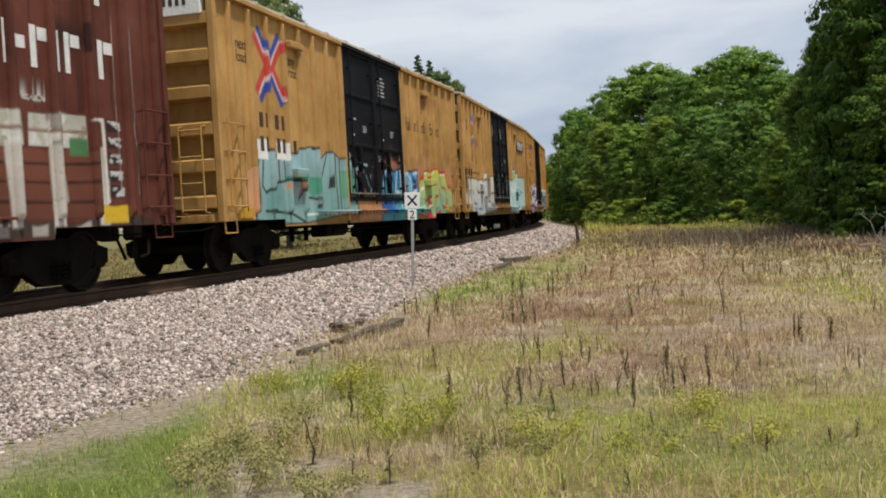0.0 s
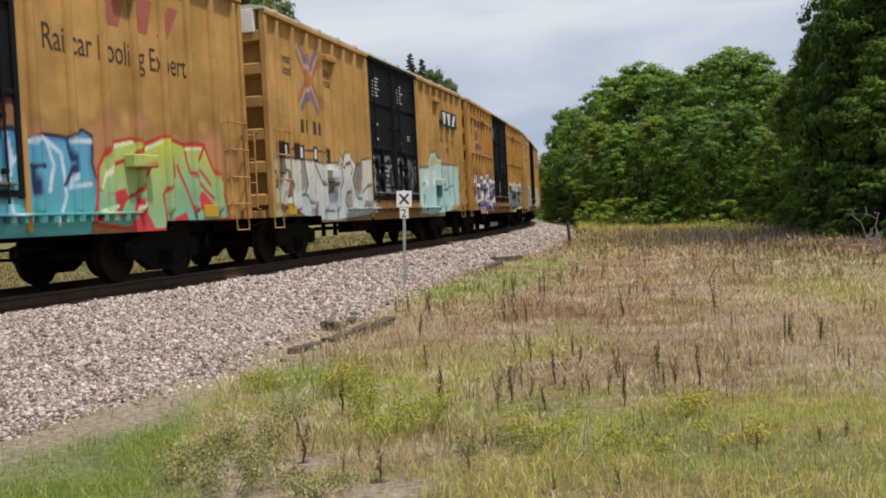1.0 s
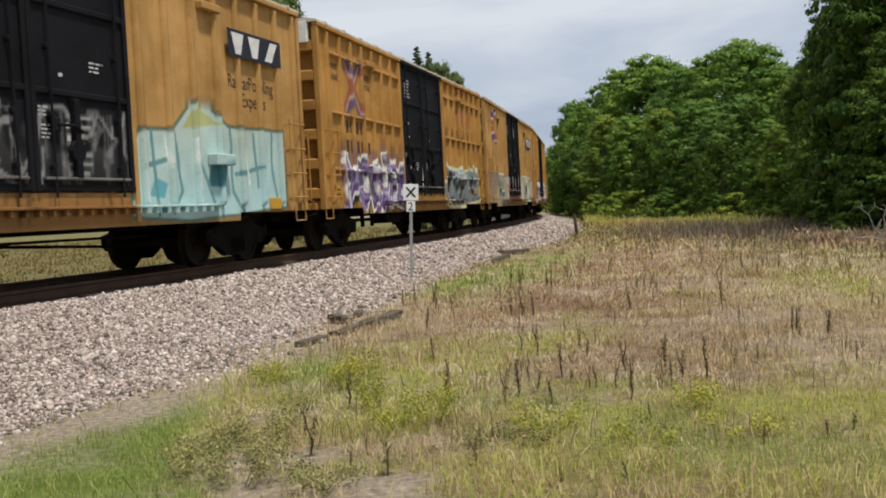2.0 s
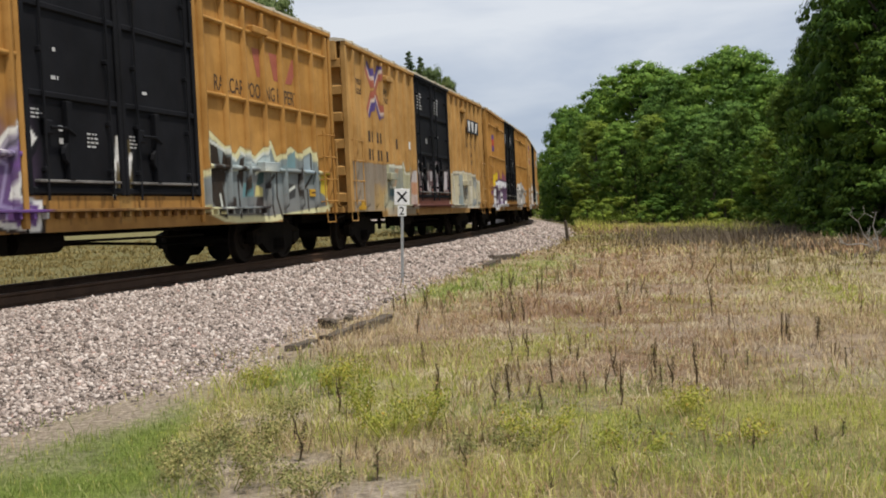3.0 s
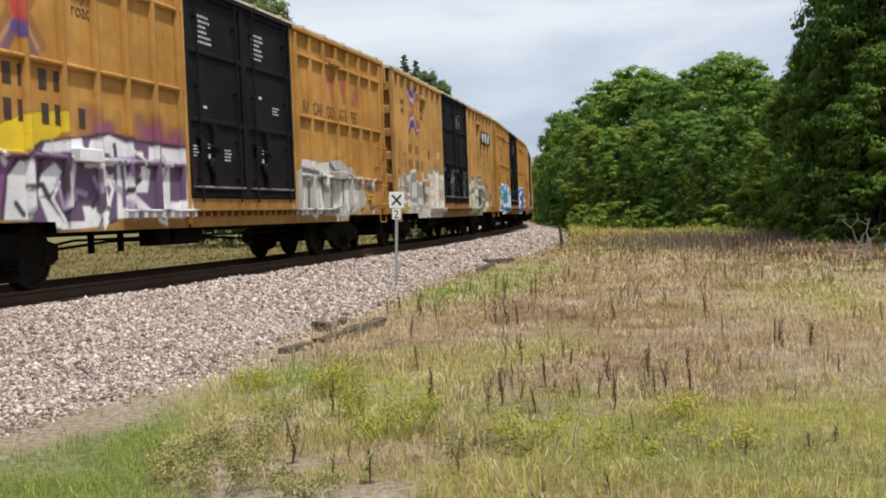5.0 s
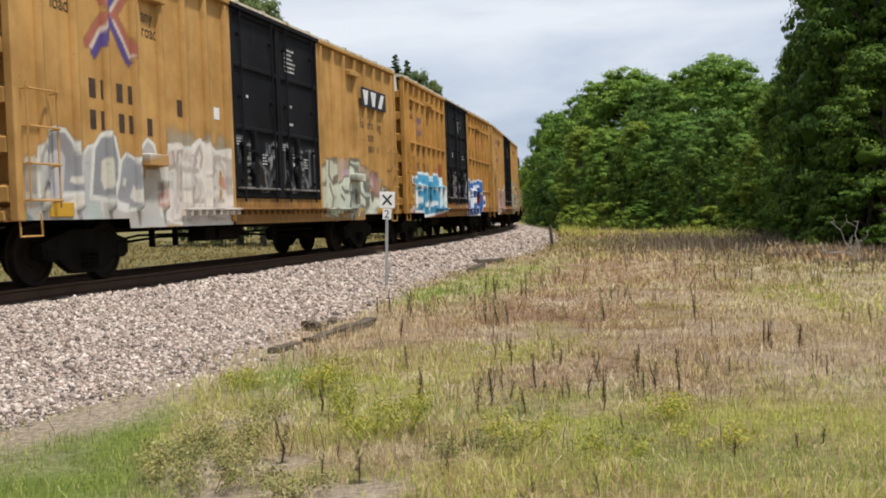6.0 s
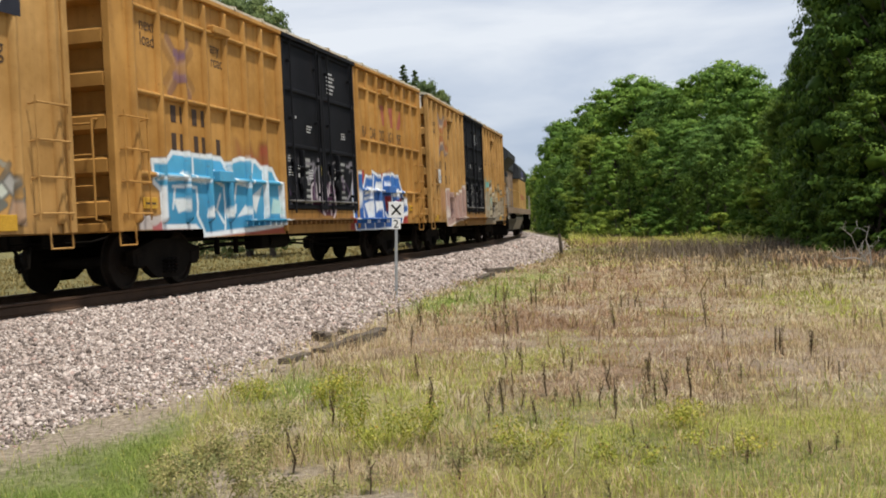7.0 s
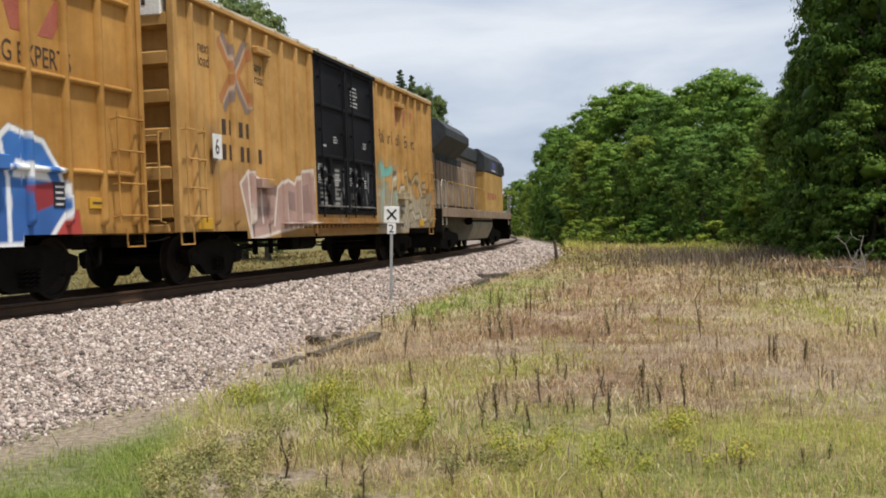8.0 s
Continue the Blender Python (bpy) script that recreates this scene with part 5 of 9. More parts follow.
    sp.line([(0.42, 2.95), (0.50, 3.25), (0.72, 3.20), (0.66, 2.98), (0.95, 3.0), (1.0, 3.22)], 0.018, (0.55, 0.46, 0.34), 0.7)
    sp.line([(0.1, 1.55), (0.12, 1.85), (0.3, 1.85), (0.3, 1.55), (0.1, 1.55)], 0.03, (0.06, 0.05, 0.04)).line([(0.42, 1.6), (0.44, 1.85), (0.62, 1.82), (0.58, 1.58)], 0.03, (0.06, 0.05, 0.04))
    sp.block(6.3, 10.4, 1.30, 2.0, (0.05, 0.05, 0.05), 0.3, (0.16, 0.16, 0.16), 0.5, 0.2)
    sp.bars(7.2, 7.9, 1.5, 2.4, 7, OFF).bars(9.2, 9.8, 1.5, 2.4, 7, OFF)
    sp.poly([(10.62, 0.91), (10.69, 1.82), (10.96, 2.28), (11.89, 2.32), (12.67, 2.93), (13.74, 2.48), (15.94, 2.49), (15.98, 1.01), (13.99, 0.89), (12.33, 0.83)], (0.36, 0.56, 0.58), (0.46, 0.56, 0.50), rim=(0.10, 0.16, 0.12), w=0.031)
    sp.poly([(12.19, 2.36), (12.65, 2.79), (13.4, 2.47)], (0.40, 0.44, 0.20))
    sp.poly([(12.9, 1.39), (13.14, 1.87), (13.73, 1.94), (13.55, 1.39)], (0.05, 0.20, 0.24))
    sp.poly([(11.15, 1.25), (11.34, 1.55), (11.68, 1.45), (11.57, 1.21)], (0.10, 0.36, 0.42))
    for pts in ([(11.3, 2.25), (11.39, 0.95)], [(11.95, 2.25), (12.11, 1.32), (11.83, 0.98)], [(12.69, 1.86), (13.23, 0.92)], [(13.81, 2.43), (13.8, 1.32), (14.17, 0.94)], [(14.68, 2.38), (14.79, 1.39)], [(15.44, 2.41), (15.4, 1.62), (15.6, 1.09)], [(11.01, 1.7), (11.74, 1.84)], [(13.94, 1.63), (15.04, 1.77)],):
        sp.line(pts, 0.04, (0.10, 0.26, 0.28))
    for pts in ([(11.08, 2.15), (11.05, 1.06)], [(11.68, 2.17), (11.79, 1.71)], [(12.55, 2.2), (12.61, 1.11)], [(14.31, 2.26), (14.44, 1.46)], [(15.12, 2.22), (15.14, 1.24)],):
        sp.line(pts, 0.03, (0.66, 0.72, 0.70))
    scuff_doors(sp, 26, [(0.40, 0.40, 0.40), (0.15, 0.15, 0.15)])
    return sp


def paint_d():
    sp = rust_sill(grime(Spray(31)), 0.35).cross(2.32, 3.80, 1.12, 1.22, (0.09, 0.08, 0.24), (0.34, 0.09, 0.08), (0.5, 0.42, 0.36), 0.8)
    sp.glow(1.2, 6.2, 1.3, 2.35, (0.20, 0.13, 0.24), 0.6)
    sp.piece(1.3, 6.3, 0.84, 2.2, 5, PURPLE, WHITE, (0.08, 0.08, 0.12), 0.165, 0.055, (0.35, 0.30, 0.5), 0.3, BLACK)
    sp.jumble(1.4, 6.2, 0.9, 2.0, 30, [PURPLE, BLACK, (0.55, 0.55, 0.6), (0.25, 0.2, 0.4)], (0.02, 0.08))
    sp.block(8.3, 8.7, 0.9, 2.2, (0.40, 0.30, 0.12), 0.1, None, 0.5).line([(8.2, 1.3), (8.35, 2.15), (8.5, 1.35), (8.7, 1.9)], 0.05, WHITE)
    sp.poly([(10.85, 1.08), (10.85, 1.65), (11.12, 1.77), (11.05, 2.23), (11.18, 2.4), (11.7, 2.17), (12.14, 2.02), (12.35, 2.18), (12.94, 2), (13.63, 2.36), (13.87, 2.04), (14.58, 2.27), (14.95, 2.13), (15.58, 2.33), (15.86, 1.95), (16.28, 1.46), (16.46, 1.04), (13.48, 0.84), (11.62, 0.89)], (0.16, 0.17, 0.175), (0.20, 0.26, 0.28), rim=(0.62, 0.60, 0.36), w=0.062)
    sp.poly([(11.18, 1.2), (11.19, 1.81), (11.21, 2.29), (11.44, 2.26), (11.73, 0.89), (11.44, 0.95)], (0.012, 0.014, 0.016))
    sp.poly([(11.67, 2.13), (11.81, 1.97), (11.64, 1.44), (11.52, 1.67)], (0.012, 0.014, 0.016))
    sp.poly([(12.31, 2), (12.49, 2.04), (12.35, 1.45), (12.18, 1.69)], (0.012, 0.014, 0.016))
    sp.poly([(13.06, 1.8), (13.32, 1.94), (13.22, 1.55), (12.89, 1.46)], (0.02, 0.07, 0.08))
    sp.poly([(14.19, 2.02), (14.79, 2.25), (14.78, 1.88), (14.11, 1.89)], (0.15, 0.28, 0.32))
    sp.poly([(14.99, 2.02), (15.66, 2.23), (15.69, 1.75), (15.15, 1.78)], (0.27, 0.35, 0.40))
    sp.poly([(12.33, 1.29), (12.4, 1.55), (12.77, 1.54), (12.66, 1.28)], (0.10, 0.24, 0.27))
    sp.poly([(12.84, 1.29), (12.91, 1.5), (13.19, 1.45), (13.17, 1.29)], (0.55, 0.50, 0.20))
    sp.poly([(16.01, 1.41), (16.13, 1.83), (16.46, 1.82), (16.4, 1.29)], (0.58, 0.45, 0.05))
    sp.poly([(11.73, 1.12), (11.79, 1.29), (12.08, 1.29), (12.09, 1.04)], (0.02, 0.02, 0.025))
    sp.poly([(12.84, 0.96), (12.94, 1.28), (13.2, 1.28), (13.19, 0.91)], (0.03, 0.03, 0.035))
    sp.poly([(14.31, 1.21), (14.38, 1.57), (14.75, 1.53), (14.69, 1.28)], (0.03, 0.04, 0.05))
    sp.poly([(11.69, 1.75), (12.19, 1.89), (12.18, 1.77)], (0.40, 0.46, 0.46))
    sp.poly([(12.53, 1.96), (12.93, 1.92), (13.53, 2.16), (13.44, 1.97), (12.58, 1.82)], (0.40, 0.48, 0.50))
    for pts in ([(11.14, 1.73), (11.37, 1.44), (11.24, 1.21)], [(13.43, 1.9), (13.33, 1.47), (13.75, 1.74)], [(13.87, 2), (13.83, 1.3), (14.03, 0.89)], [(15, 2.06), (14.85, 1.49), (15.02, 1.06)], [(15.57, 2.23), (15.62, 1.79), (15.21, 1.49)], [(12.18, 1.69), (12.24, 0.93)], [(12.57, 1.7), (12.47, 1.33)], [(13.6, 1.28), (13.67, 0.9)], [(15.3, 1.45), (15.38, 1.01)],):
        sp.line(pts, 0.035, (0.015, 0.018, 0.022))
    for pts in ([(11.11, 2.28), (11.7, 2.14), (12.14, 1.99)], [(12.34, 2.13), (12.93, 1.96), (13.62, 2.29)], [(12.91, 1.71), (13.13, 1.8)], [(14.33, 1.39), (14.68, 1.49)], [(11.57, 1.06), (11.48, 1.33)],):
        sp.line(pts, 0.03, (0.58, 0.62, 0.58))
    return sp


def paint_e():
    sp = rust_sill(grime(Spray(47)), 0.6).cross(2.36, 4.06, 1.12, 1.22, (0.06, 0.05, 0.24), (0.34, 0.10, 0.08), (0.6, 0.52, 0.46), 0.95)
    sp.block(0.35, 3.4, 0.94, 2.18, (0.34, 0.32, 0.28), 0.02, (0.24, 0.235, 0.22), 0.85, 0.04)
    sp.block(3.3, 6.25, 0.80, 2.10, (0.36, 0.36, 0.31), 0.16, (0.42, 0.38, 0.27), 0.8, 0.1)
    sp.block(2.0, 3.0, 0.95, 1.6, (0.48, 0.32, 0.10), 0.2, None, 0.7, 0.2)
    sp.drips(0.4, 6.1, 0.85, 1.6, 30, (0.24, 0.17, 0.10), 0.5)
    sp.poly([(2.84, 1.02), (2.93, 2.16), (3.52, 2.21), (4.62, 2.2), (5, 2.34), (5.22, 2.04), (5.84, 2.21), (5.39, 1.74), (5.32, 1.03)], (0.36, 0.36, 0.28), (0.34, 0.34, 0.22))
    sp.poly([(3.25, 1.39), (3.51, 2.16), (4.57, 2.17), (4.82, 1.78), (4.73, 1.33), (3.95, 1.13), (3.48, 1.24)], (0.20, 0.23, 0.22), (0.26, 0.28, 0.24))
    sp.poly([(3.64, 1.47), (3.73, 2.07), (4.47, 2.12), (4.13, 1.63)], (0.34, 0.24, 0.15))
    sp.poly([(4, 1.15), (4.6, 1.49), (4.73, 1.37), (4.33, 1.12)], (0.07, 0.12, 0.14))
    sp.poly([(3.44, 1.36), (3.51, 1.59), (3.86, 1.56), (3.69, 1.33)], (0.08, 0.15, 0.17))
    for pts in ([(3.51, 2.16), (4.59, 2.17), (4.83, 1.78), (4.65, 1.04)], [(3.95, 1.13), (4.57, 1.49), (4.68, 1.37)], [(4.97, 2.3), (5.09, 2.03), (5.22, 1.99)], [(3.51, 1.59), (3.88, 1.56)],):
        sp.line(pts, 0.035, (0.56, 0.56, 0.48))
    sp.poly([(5.25, 1.03), (5.38, 1.5), (5.75, 1.92), (6.17, 2.2), (6.58, 2.21), (6.81, 1.92), (6.15, 1.01)], (0.10, 0.035, 0.03), (0.07, 0.028, 0.026))
    sp.poly([(5.66, 1.03), (5.73, 1.75), (5.99, 2.08), (6.44, 2.2), (6.75, 1.91), (6.61, 1.76), (6.19, 1.77), (6.03, 1.02)], (0.46, 0.36, 0.32), (0.48, 0.49, 0.52))
    sp.poly([(5.72, 1.42), (5.76, 1.75), (6.13, 1.76), (6.06, 1.38)], (0.46, 0.26, 0.17))
    sp.poly([(6.16, 1.02), (6.21, 1.51), (10.77, 1.64), (10.72, 0.99)], (0.13, 0.05, 0.045), (0.10, 0.04, 0.04))
    sp.poly([(6.2, 1.47), (6.27, 2.02), (7.99, 2.18), (10.84, 2.24), (10.79, 1.59)], (0.10, 0.045, 0.05), (0.03, 0.015, 0.018))
    sp.poly([(6.76, 1.39), (6.83, 2.07), (7.05, 2.05), (6.98, 1.39)], (0.44, 0.40, 0.42), (0.52, 0.51, 0.54))
    sp.poly([(7.18, 1.87), (7.23, 2.34), (7.46, 2.33), (7.42, 1.88)], (0.44, 0.40, 0.42), (0.52, 0.51, 0.54))
    sp.poly([(7.94, 1.82), (7.97, 2.14), (8.28, 2.13), (8.25, 1.83)], (0.44, 0.40, 0.42), (0.52, 0.51, 0.54))
    sp.poly([(8.33, 1.55), (8.4, 2.14), (8.82, 2.14), (8.76, 1.55)], (0.44, 0.40, 0.42), (0.52, 0.51, 0.54))
    sp.poly([(9.33, 1.91), (9.4, 2.5), (9.83, 2.49), (9.76, 1.92)], (0.44, 0.40, 0.42), (0.52, 0.51, 0.54))
    sp.poly([(9.9, 1.57), (9.97, 2.2), (10.38, 2.19), (10.31, 1.58)], (0.44, 0.40, 0.42), (0.52, 0.51, 0.54))
    sp.poly([(7.5, 1.53), (7.53, 1.81), (7.74, 1.79), (7.71, 1.54)], (0.44, 0.40, 0.42), (0.52, 0.51, 0.54))
    sp.poly([(8.83, 1.51), (8.89, 2.05), (9.18, 2.03), (9.12, 1.51)], (0.44, 0.40, 0.42), (0.52, 0.51, 0.54))
    sp.poly([(6.57, 1.39), (6.59, 1.62), (6.88, 1.6), (6.85, 1.39)], (0.28, 0.14, 0.12))
    sp.poly([(7.38, 1.35), (7.39, 1.49), (7.83, 1.46), (7.81, 1.35)], (0.28, 0.14, 0.12))
    sp.poly([(8.19, 1.45), (8.21, 1.66), (8.89, 1.65), (8.87, 1.46)], (0.28, 0.14, 0.12))
    sp.poly([(9.27, 1.41), (9.29, 1.56), (9.94, 1.54), (9.93, 1.42)], (0.28, 0.14, 0.12))
    sp.poly([(10.14, 1.35), (10.16, 1.52), (10.68, 1.5), (10.66, 1.35)], (0.28, 0.14, 0.12))
    sp.poly([(10.59, 1), (10.72, 2.08), (11.22, 2.21), (13.24, 2.29), (13.71, 2.04), (13.93, 2.25), (15.2, 2.19), (15.72, 1.97), (16.02, 1.54), (15.95, 0.98)], (0.45, 0.43, 0.34), (0.46, 0.43, 0.31), rim=(0.60, 0.59, 0.52), w=0.031)
    sp.poly([(11.8, 1.05), (11.85, 1.37), (12.63, 1.4), (12.53, 1.04)], (0.22, 0.27, 0.28))
    sp.poly([(13.03, 1.76), (13.24, 1.94), (13.78, 1.96), (13.76, 1.78)], (0.15, 0.15, 0.15))
    sp.poly([(13.17, 1.69), (13.72, 1.74), (13.8, 1.03), (13.49, 1.03)], (0.22, 0.24, 0.24))
    sp.poly([(14.85, 2.1), (15.36, 2.15), (15.62, 1.95), (15.21, 1.63), (15.45, 1.31), (14.95, 1.36)], (0.26, 0.29, 0.29))
    sp.poly([(12.37, 2.18), (12.64, 2.18), (12.63, 1.4), (12.42, 1.39)], (0.26, 0.30, 0.30))
    sp.poly([(14.56, 1.02), (14.88, 1.33), (15.19, 1.01)], (0.24, 0.27, 0.28))
    for pts in ([(11.46, 2.17), (11.44, 1)], [(11.46, 2.15), (12.42, 2.17)], [(11.89, 1.78), (12.43, 1.8)], [(11.85, 1.37), (12.42, 1.39)], [(13.18, 1.73), (13.25, 1.35), (13.76, 0.97)], [(13.97, 2.19), (13.92, 1.03)], [(14.34, 2.13), (15.08, 2.11)], [(14.89, 2.07), (15.45, 1.31)], [(15.67, 1.95), (15.31, 1.66), (15.81, 1)],):
        sp.line(pts, 0.028, (0.16, 0.17, 0.17))
    for pts in ([(10.72, 2.08), (10.7, 1.01)], [(12.68, 2.16), (12.74, 1.04)], [(11.54, 2.07), (11.53, 1.03)], [(14.17, 2.14), (14.14, 1.08)],):
        sp.line(pts, 0.028, (0.66, 0.65, 0.58))
    sp.drips(10.8, 15.9, 0.85, 1.5, 24, (0.30, 0.22, 0.13), 0.4)
    scuff_doors(sp, 26, [(0.50, 0.47, 0.46), (0.20, 0.12, 0.12), (0.36, 0.30, 0.34)])
    return sp


def paint_f():
    sp = rust_sill(grime(Spray(59)), 0.5).cross(2.10, 3.72, 0.80, 1.00, (0.12, 0.07, 0.26), (0.36, 0.14, 0.10), (0.60, 0.46, 0.34), 0.62)
    sp.line([(2.08, 3.74), (2.12, 3.66)], 0.16, (0.46, 0.05, 0.04), 0.9).line([(2.02, 3.96), (2.12, 3.94)], 0.10, (0.05, 0.04, 0.26), 0.85).line([(2.02, 3.47), (2.14, 3.45)], 0.11, (0.05, 0.04, 0.26), 0.85)
    sp.glow(3.4, 6.2, 1.5, 2.42, (0.26, 0.07, 0.20), 0.85)
    sp.poly([(1.54, 1.86), (1.6, 2.18), (2.18, 2.38), (3.03, 2.49), (2.99, 2.19), (2.17, 1.86)], (0.62, 0.46, 0.03), (0.60, 0.43, 0.03))
    sp.poly([(0.84, 1.33), (0.98, 1.78), (2.02, 1.81), (1.77, 1.03), (1.44, 1.1), (1.27, 1.5)], (0.20, 0.07, 0.19), (0.18, 0.09, 0.24))
    sp.poly([(1.57, 0.99), (1.69, 1.51), (1.92, 1.76), (2.43, 2.01), (3.3, 2.12), (4, 2.22), (4.9, 2.15), (6.25, 2.15), (6.35, 1.99), (6.33, 0.99), (4.74, 1.06), (3.82, 0.89), (3.3, 0.85), (2.5, 0.83), (2.06, 0.96)], (0.11, 0.075, 0.15), (0.14, 0.08, 0.17), rim=(0.045, 0.035, 0.065), w=0.03)
    sp.poly([(1.62, 0.96), (1.72, 1.53), (1.98, 1.74), (2.28, 1.73), (2.29, 1.4), (2.18, 0.96)], (0.64, 0.66, 0.72), (0.72, 0.73, 0.76))
    sp.poly([(2.25, 1.51), (2.71, 1.76), (2.85, 1.64), (2.59, 1.34), (2.34, 1.28)], (0.64, 0.66, 0.72), (0.72, 0.73, 0.76))
    sp.poly([(2.34, 1.28), (2.58, 1.26), (2.85, 0.9), (3.3, 0.85), (2.53, 0.86)], (0.72, 0.73, 0.76), (0.64, 0.66, 0.72))
    sp.poly([(2.87, 1.07), (3.01, 2.08), (3.23, 2.09), (3.07, 1.09)], (0.72, 0.73, 0.76), (0.64, 0.66, 0.72))
    sp.poly([(2.42, 1.89), (2.5, 2.01), (3.34, 2.12), (3.43, 1.84), (2.95, 1.91)], (0.72, 0.73, 0.76), (0.64, 0.66, 0.72))
    sp.poly([(3.43, 1.8), (3.54, 2.1), (4.03, 2.2), (4.59, 2.07), (5.08, 1.85), (4.48, 1.86), (4.05, 1.82)], (0.64, 0.66, 0.72), (0.72, 0.73, 0.76))
    sp.poly([(3.32, 1.02), (3.28, 1.16), (3.75, 1.14), (3.92, 0.91), (3.3, 0.86)], (0.64, 0.66, 0.72), (0.72, 0.73, 0.76))
    sp.poly([(3.58, 1.46), (3.67, 1.61), (4.09, 1.62), (4.07, 1.44)], (0.64, 0.66, 0.72), (0.72, 0.73, 0.76))
    sp.poly([(4.14, 0.96), (4.19, 1.8), (4.41, 1.83), (4.5, 1.42), (4.77, 1.27), (5.27, 1), (4.96, 1), (4.47, 1.21), (4.36, 0.96)], (0.72, 0.73, 0.76), (0.64, 0.66, 0.72))
    sp.poly([(4.63, 1.36), (4.92, 1.82), (5.15, 1.82), (5.01, 1.36)], (0.64, 0.66, 0.72), (0.72, 0.73, 0.76))
    sp.poly([(5.08, 1.87), (5.11, 2.08), (6.24, 2.1), (6.33, 1.88)], (0.72, 0.73, 0.76), (0.64, 0.66, 0.72))
    sp.poly([(5.43, 1.03), (5.47, 1.83), (5.71, 1.84), (5.67, 1.03)], (0.64, 0.66, 0.72), (0.72, 0.73, 0.76))
    sp.poly([(6.08, 1.02), (6.12, 1.85), (6.37, 1.85), (6.38, 1.02)], (0.72, 0.73, 0.76), (0.64, 0.66, 0.72))
    sp.poly([(5.59, 1), (5.7, 1.22), (6.11, 1.22), (6.16, 1)], (0.64, 0.66, 0.72), (0.72, 0.73, 0.76))
    for pts in ([(2.42, 1.87), (2.29, 1.34)], [(2.11, 1.4), (2.42, 1.45), (2.52, 1.28), (2.75, 1.07), (3.08, 1.14)], [(2.95, 1.89), (2.84, 1.28)], [(4.15, 2.05), (4.19, 1.82)], [(3.77, 1.35), (3.54, 1.16)], [(1.85, 1.17), (2.01, 1.03)], [(4.81, 1.55), (4.41, 1.35)], [(5.35, 2.09), (5.36, 1.88)],):
        sp.line(pts, 0.045, (0.045, 0.035, 0.065))
    for pts in ([(1.59, 1.84), (1.69, 1.71)], [(2.82, 0.88), (3.82, 0.91)], [(4.37, 1.01), (6.33, 0.99)], [(3.42, 1.75), (4.12, 1.8)],):
        sp.line(pts, 0.05, (0.66, 0.67, 0.70))
    sp.jumble(2.6, 6.1, 0.85, 1.95, 22, [(0.10, 0.07, 0.14), (0.76, 0.77, 0.78), (0.35, 0.3, 0.45)], (0.02, 0.05))
    sp.block(6.3, 10.5, 1.28, 1.9, (0.07, 0.02, 0.04), 0.3, (0.02, 0.015, 0.02), 0.5, 0.2)
    sp.poly([(10.54, 0.96), (10.85, 1.84), (11.14, 2.14), (12.38, 2.14), (13.6, 2.29), (14.61, 1.92), (15.04, 1.43), (14.99, 1.11), (14.06, 0.9)], (0.36, 0.35, 0.34), (0.40, 0.39, 0.36))
    for pts in ([(11.25, 1.73), (11.2, 1.07)], [(12, 1.79), (11.93, 1.02)], [(12.55, 2.01), (12.77, 1.41)], [(13.24, 1.77), (13.27, 1.15)], [(13.95, 1.87), (13.95, 1.06)], [(11.58, 1.85), (12.35, 1.97)], [(11.12, 2.04), (11.91, 2.03)], [(14.57, 1.7), (14.58, 1.33)],):
        sp.line(pts, 0.14, (0.56, 0.56, 0.54))
    for pts in ([(11.6, 1.65), (11.57, 1.12)], [(12.39, 1.84), (12.37, 1.32)], [(12.94, 1.59), (12.91, 1.07)], [(13.67, 1.86), (13.64, 1.33)], [(11.29, 1.95), (12.2, 1.87)], [(12.89, 2.11), (13.4, 1.89)], [(14.37, 1.79), (14.32, 1.15)],):
        sp.line(pts, 0.07, (0.10, 0.10, 0.11))
    sp.jumble(11.0, 16.0, 0.85, 1.85, 30, [(0.10, 0.10, 0.12), (0.62, 0.62, 0.60), (0.30, 0.30, 0.30)], (0.03, 0.09), 0.8)
    return sp


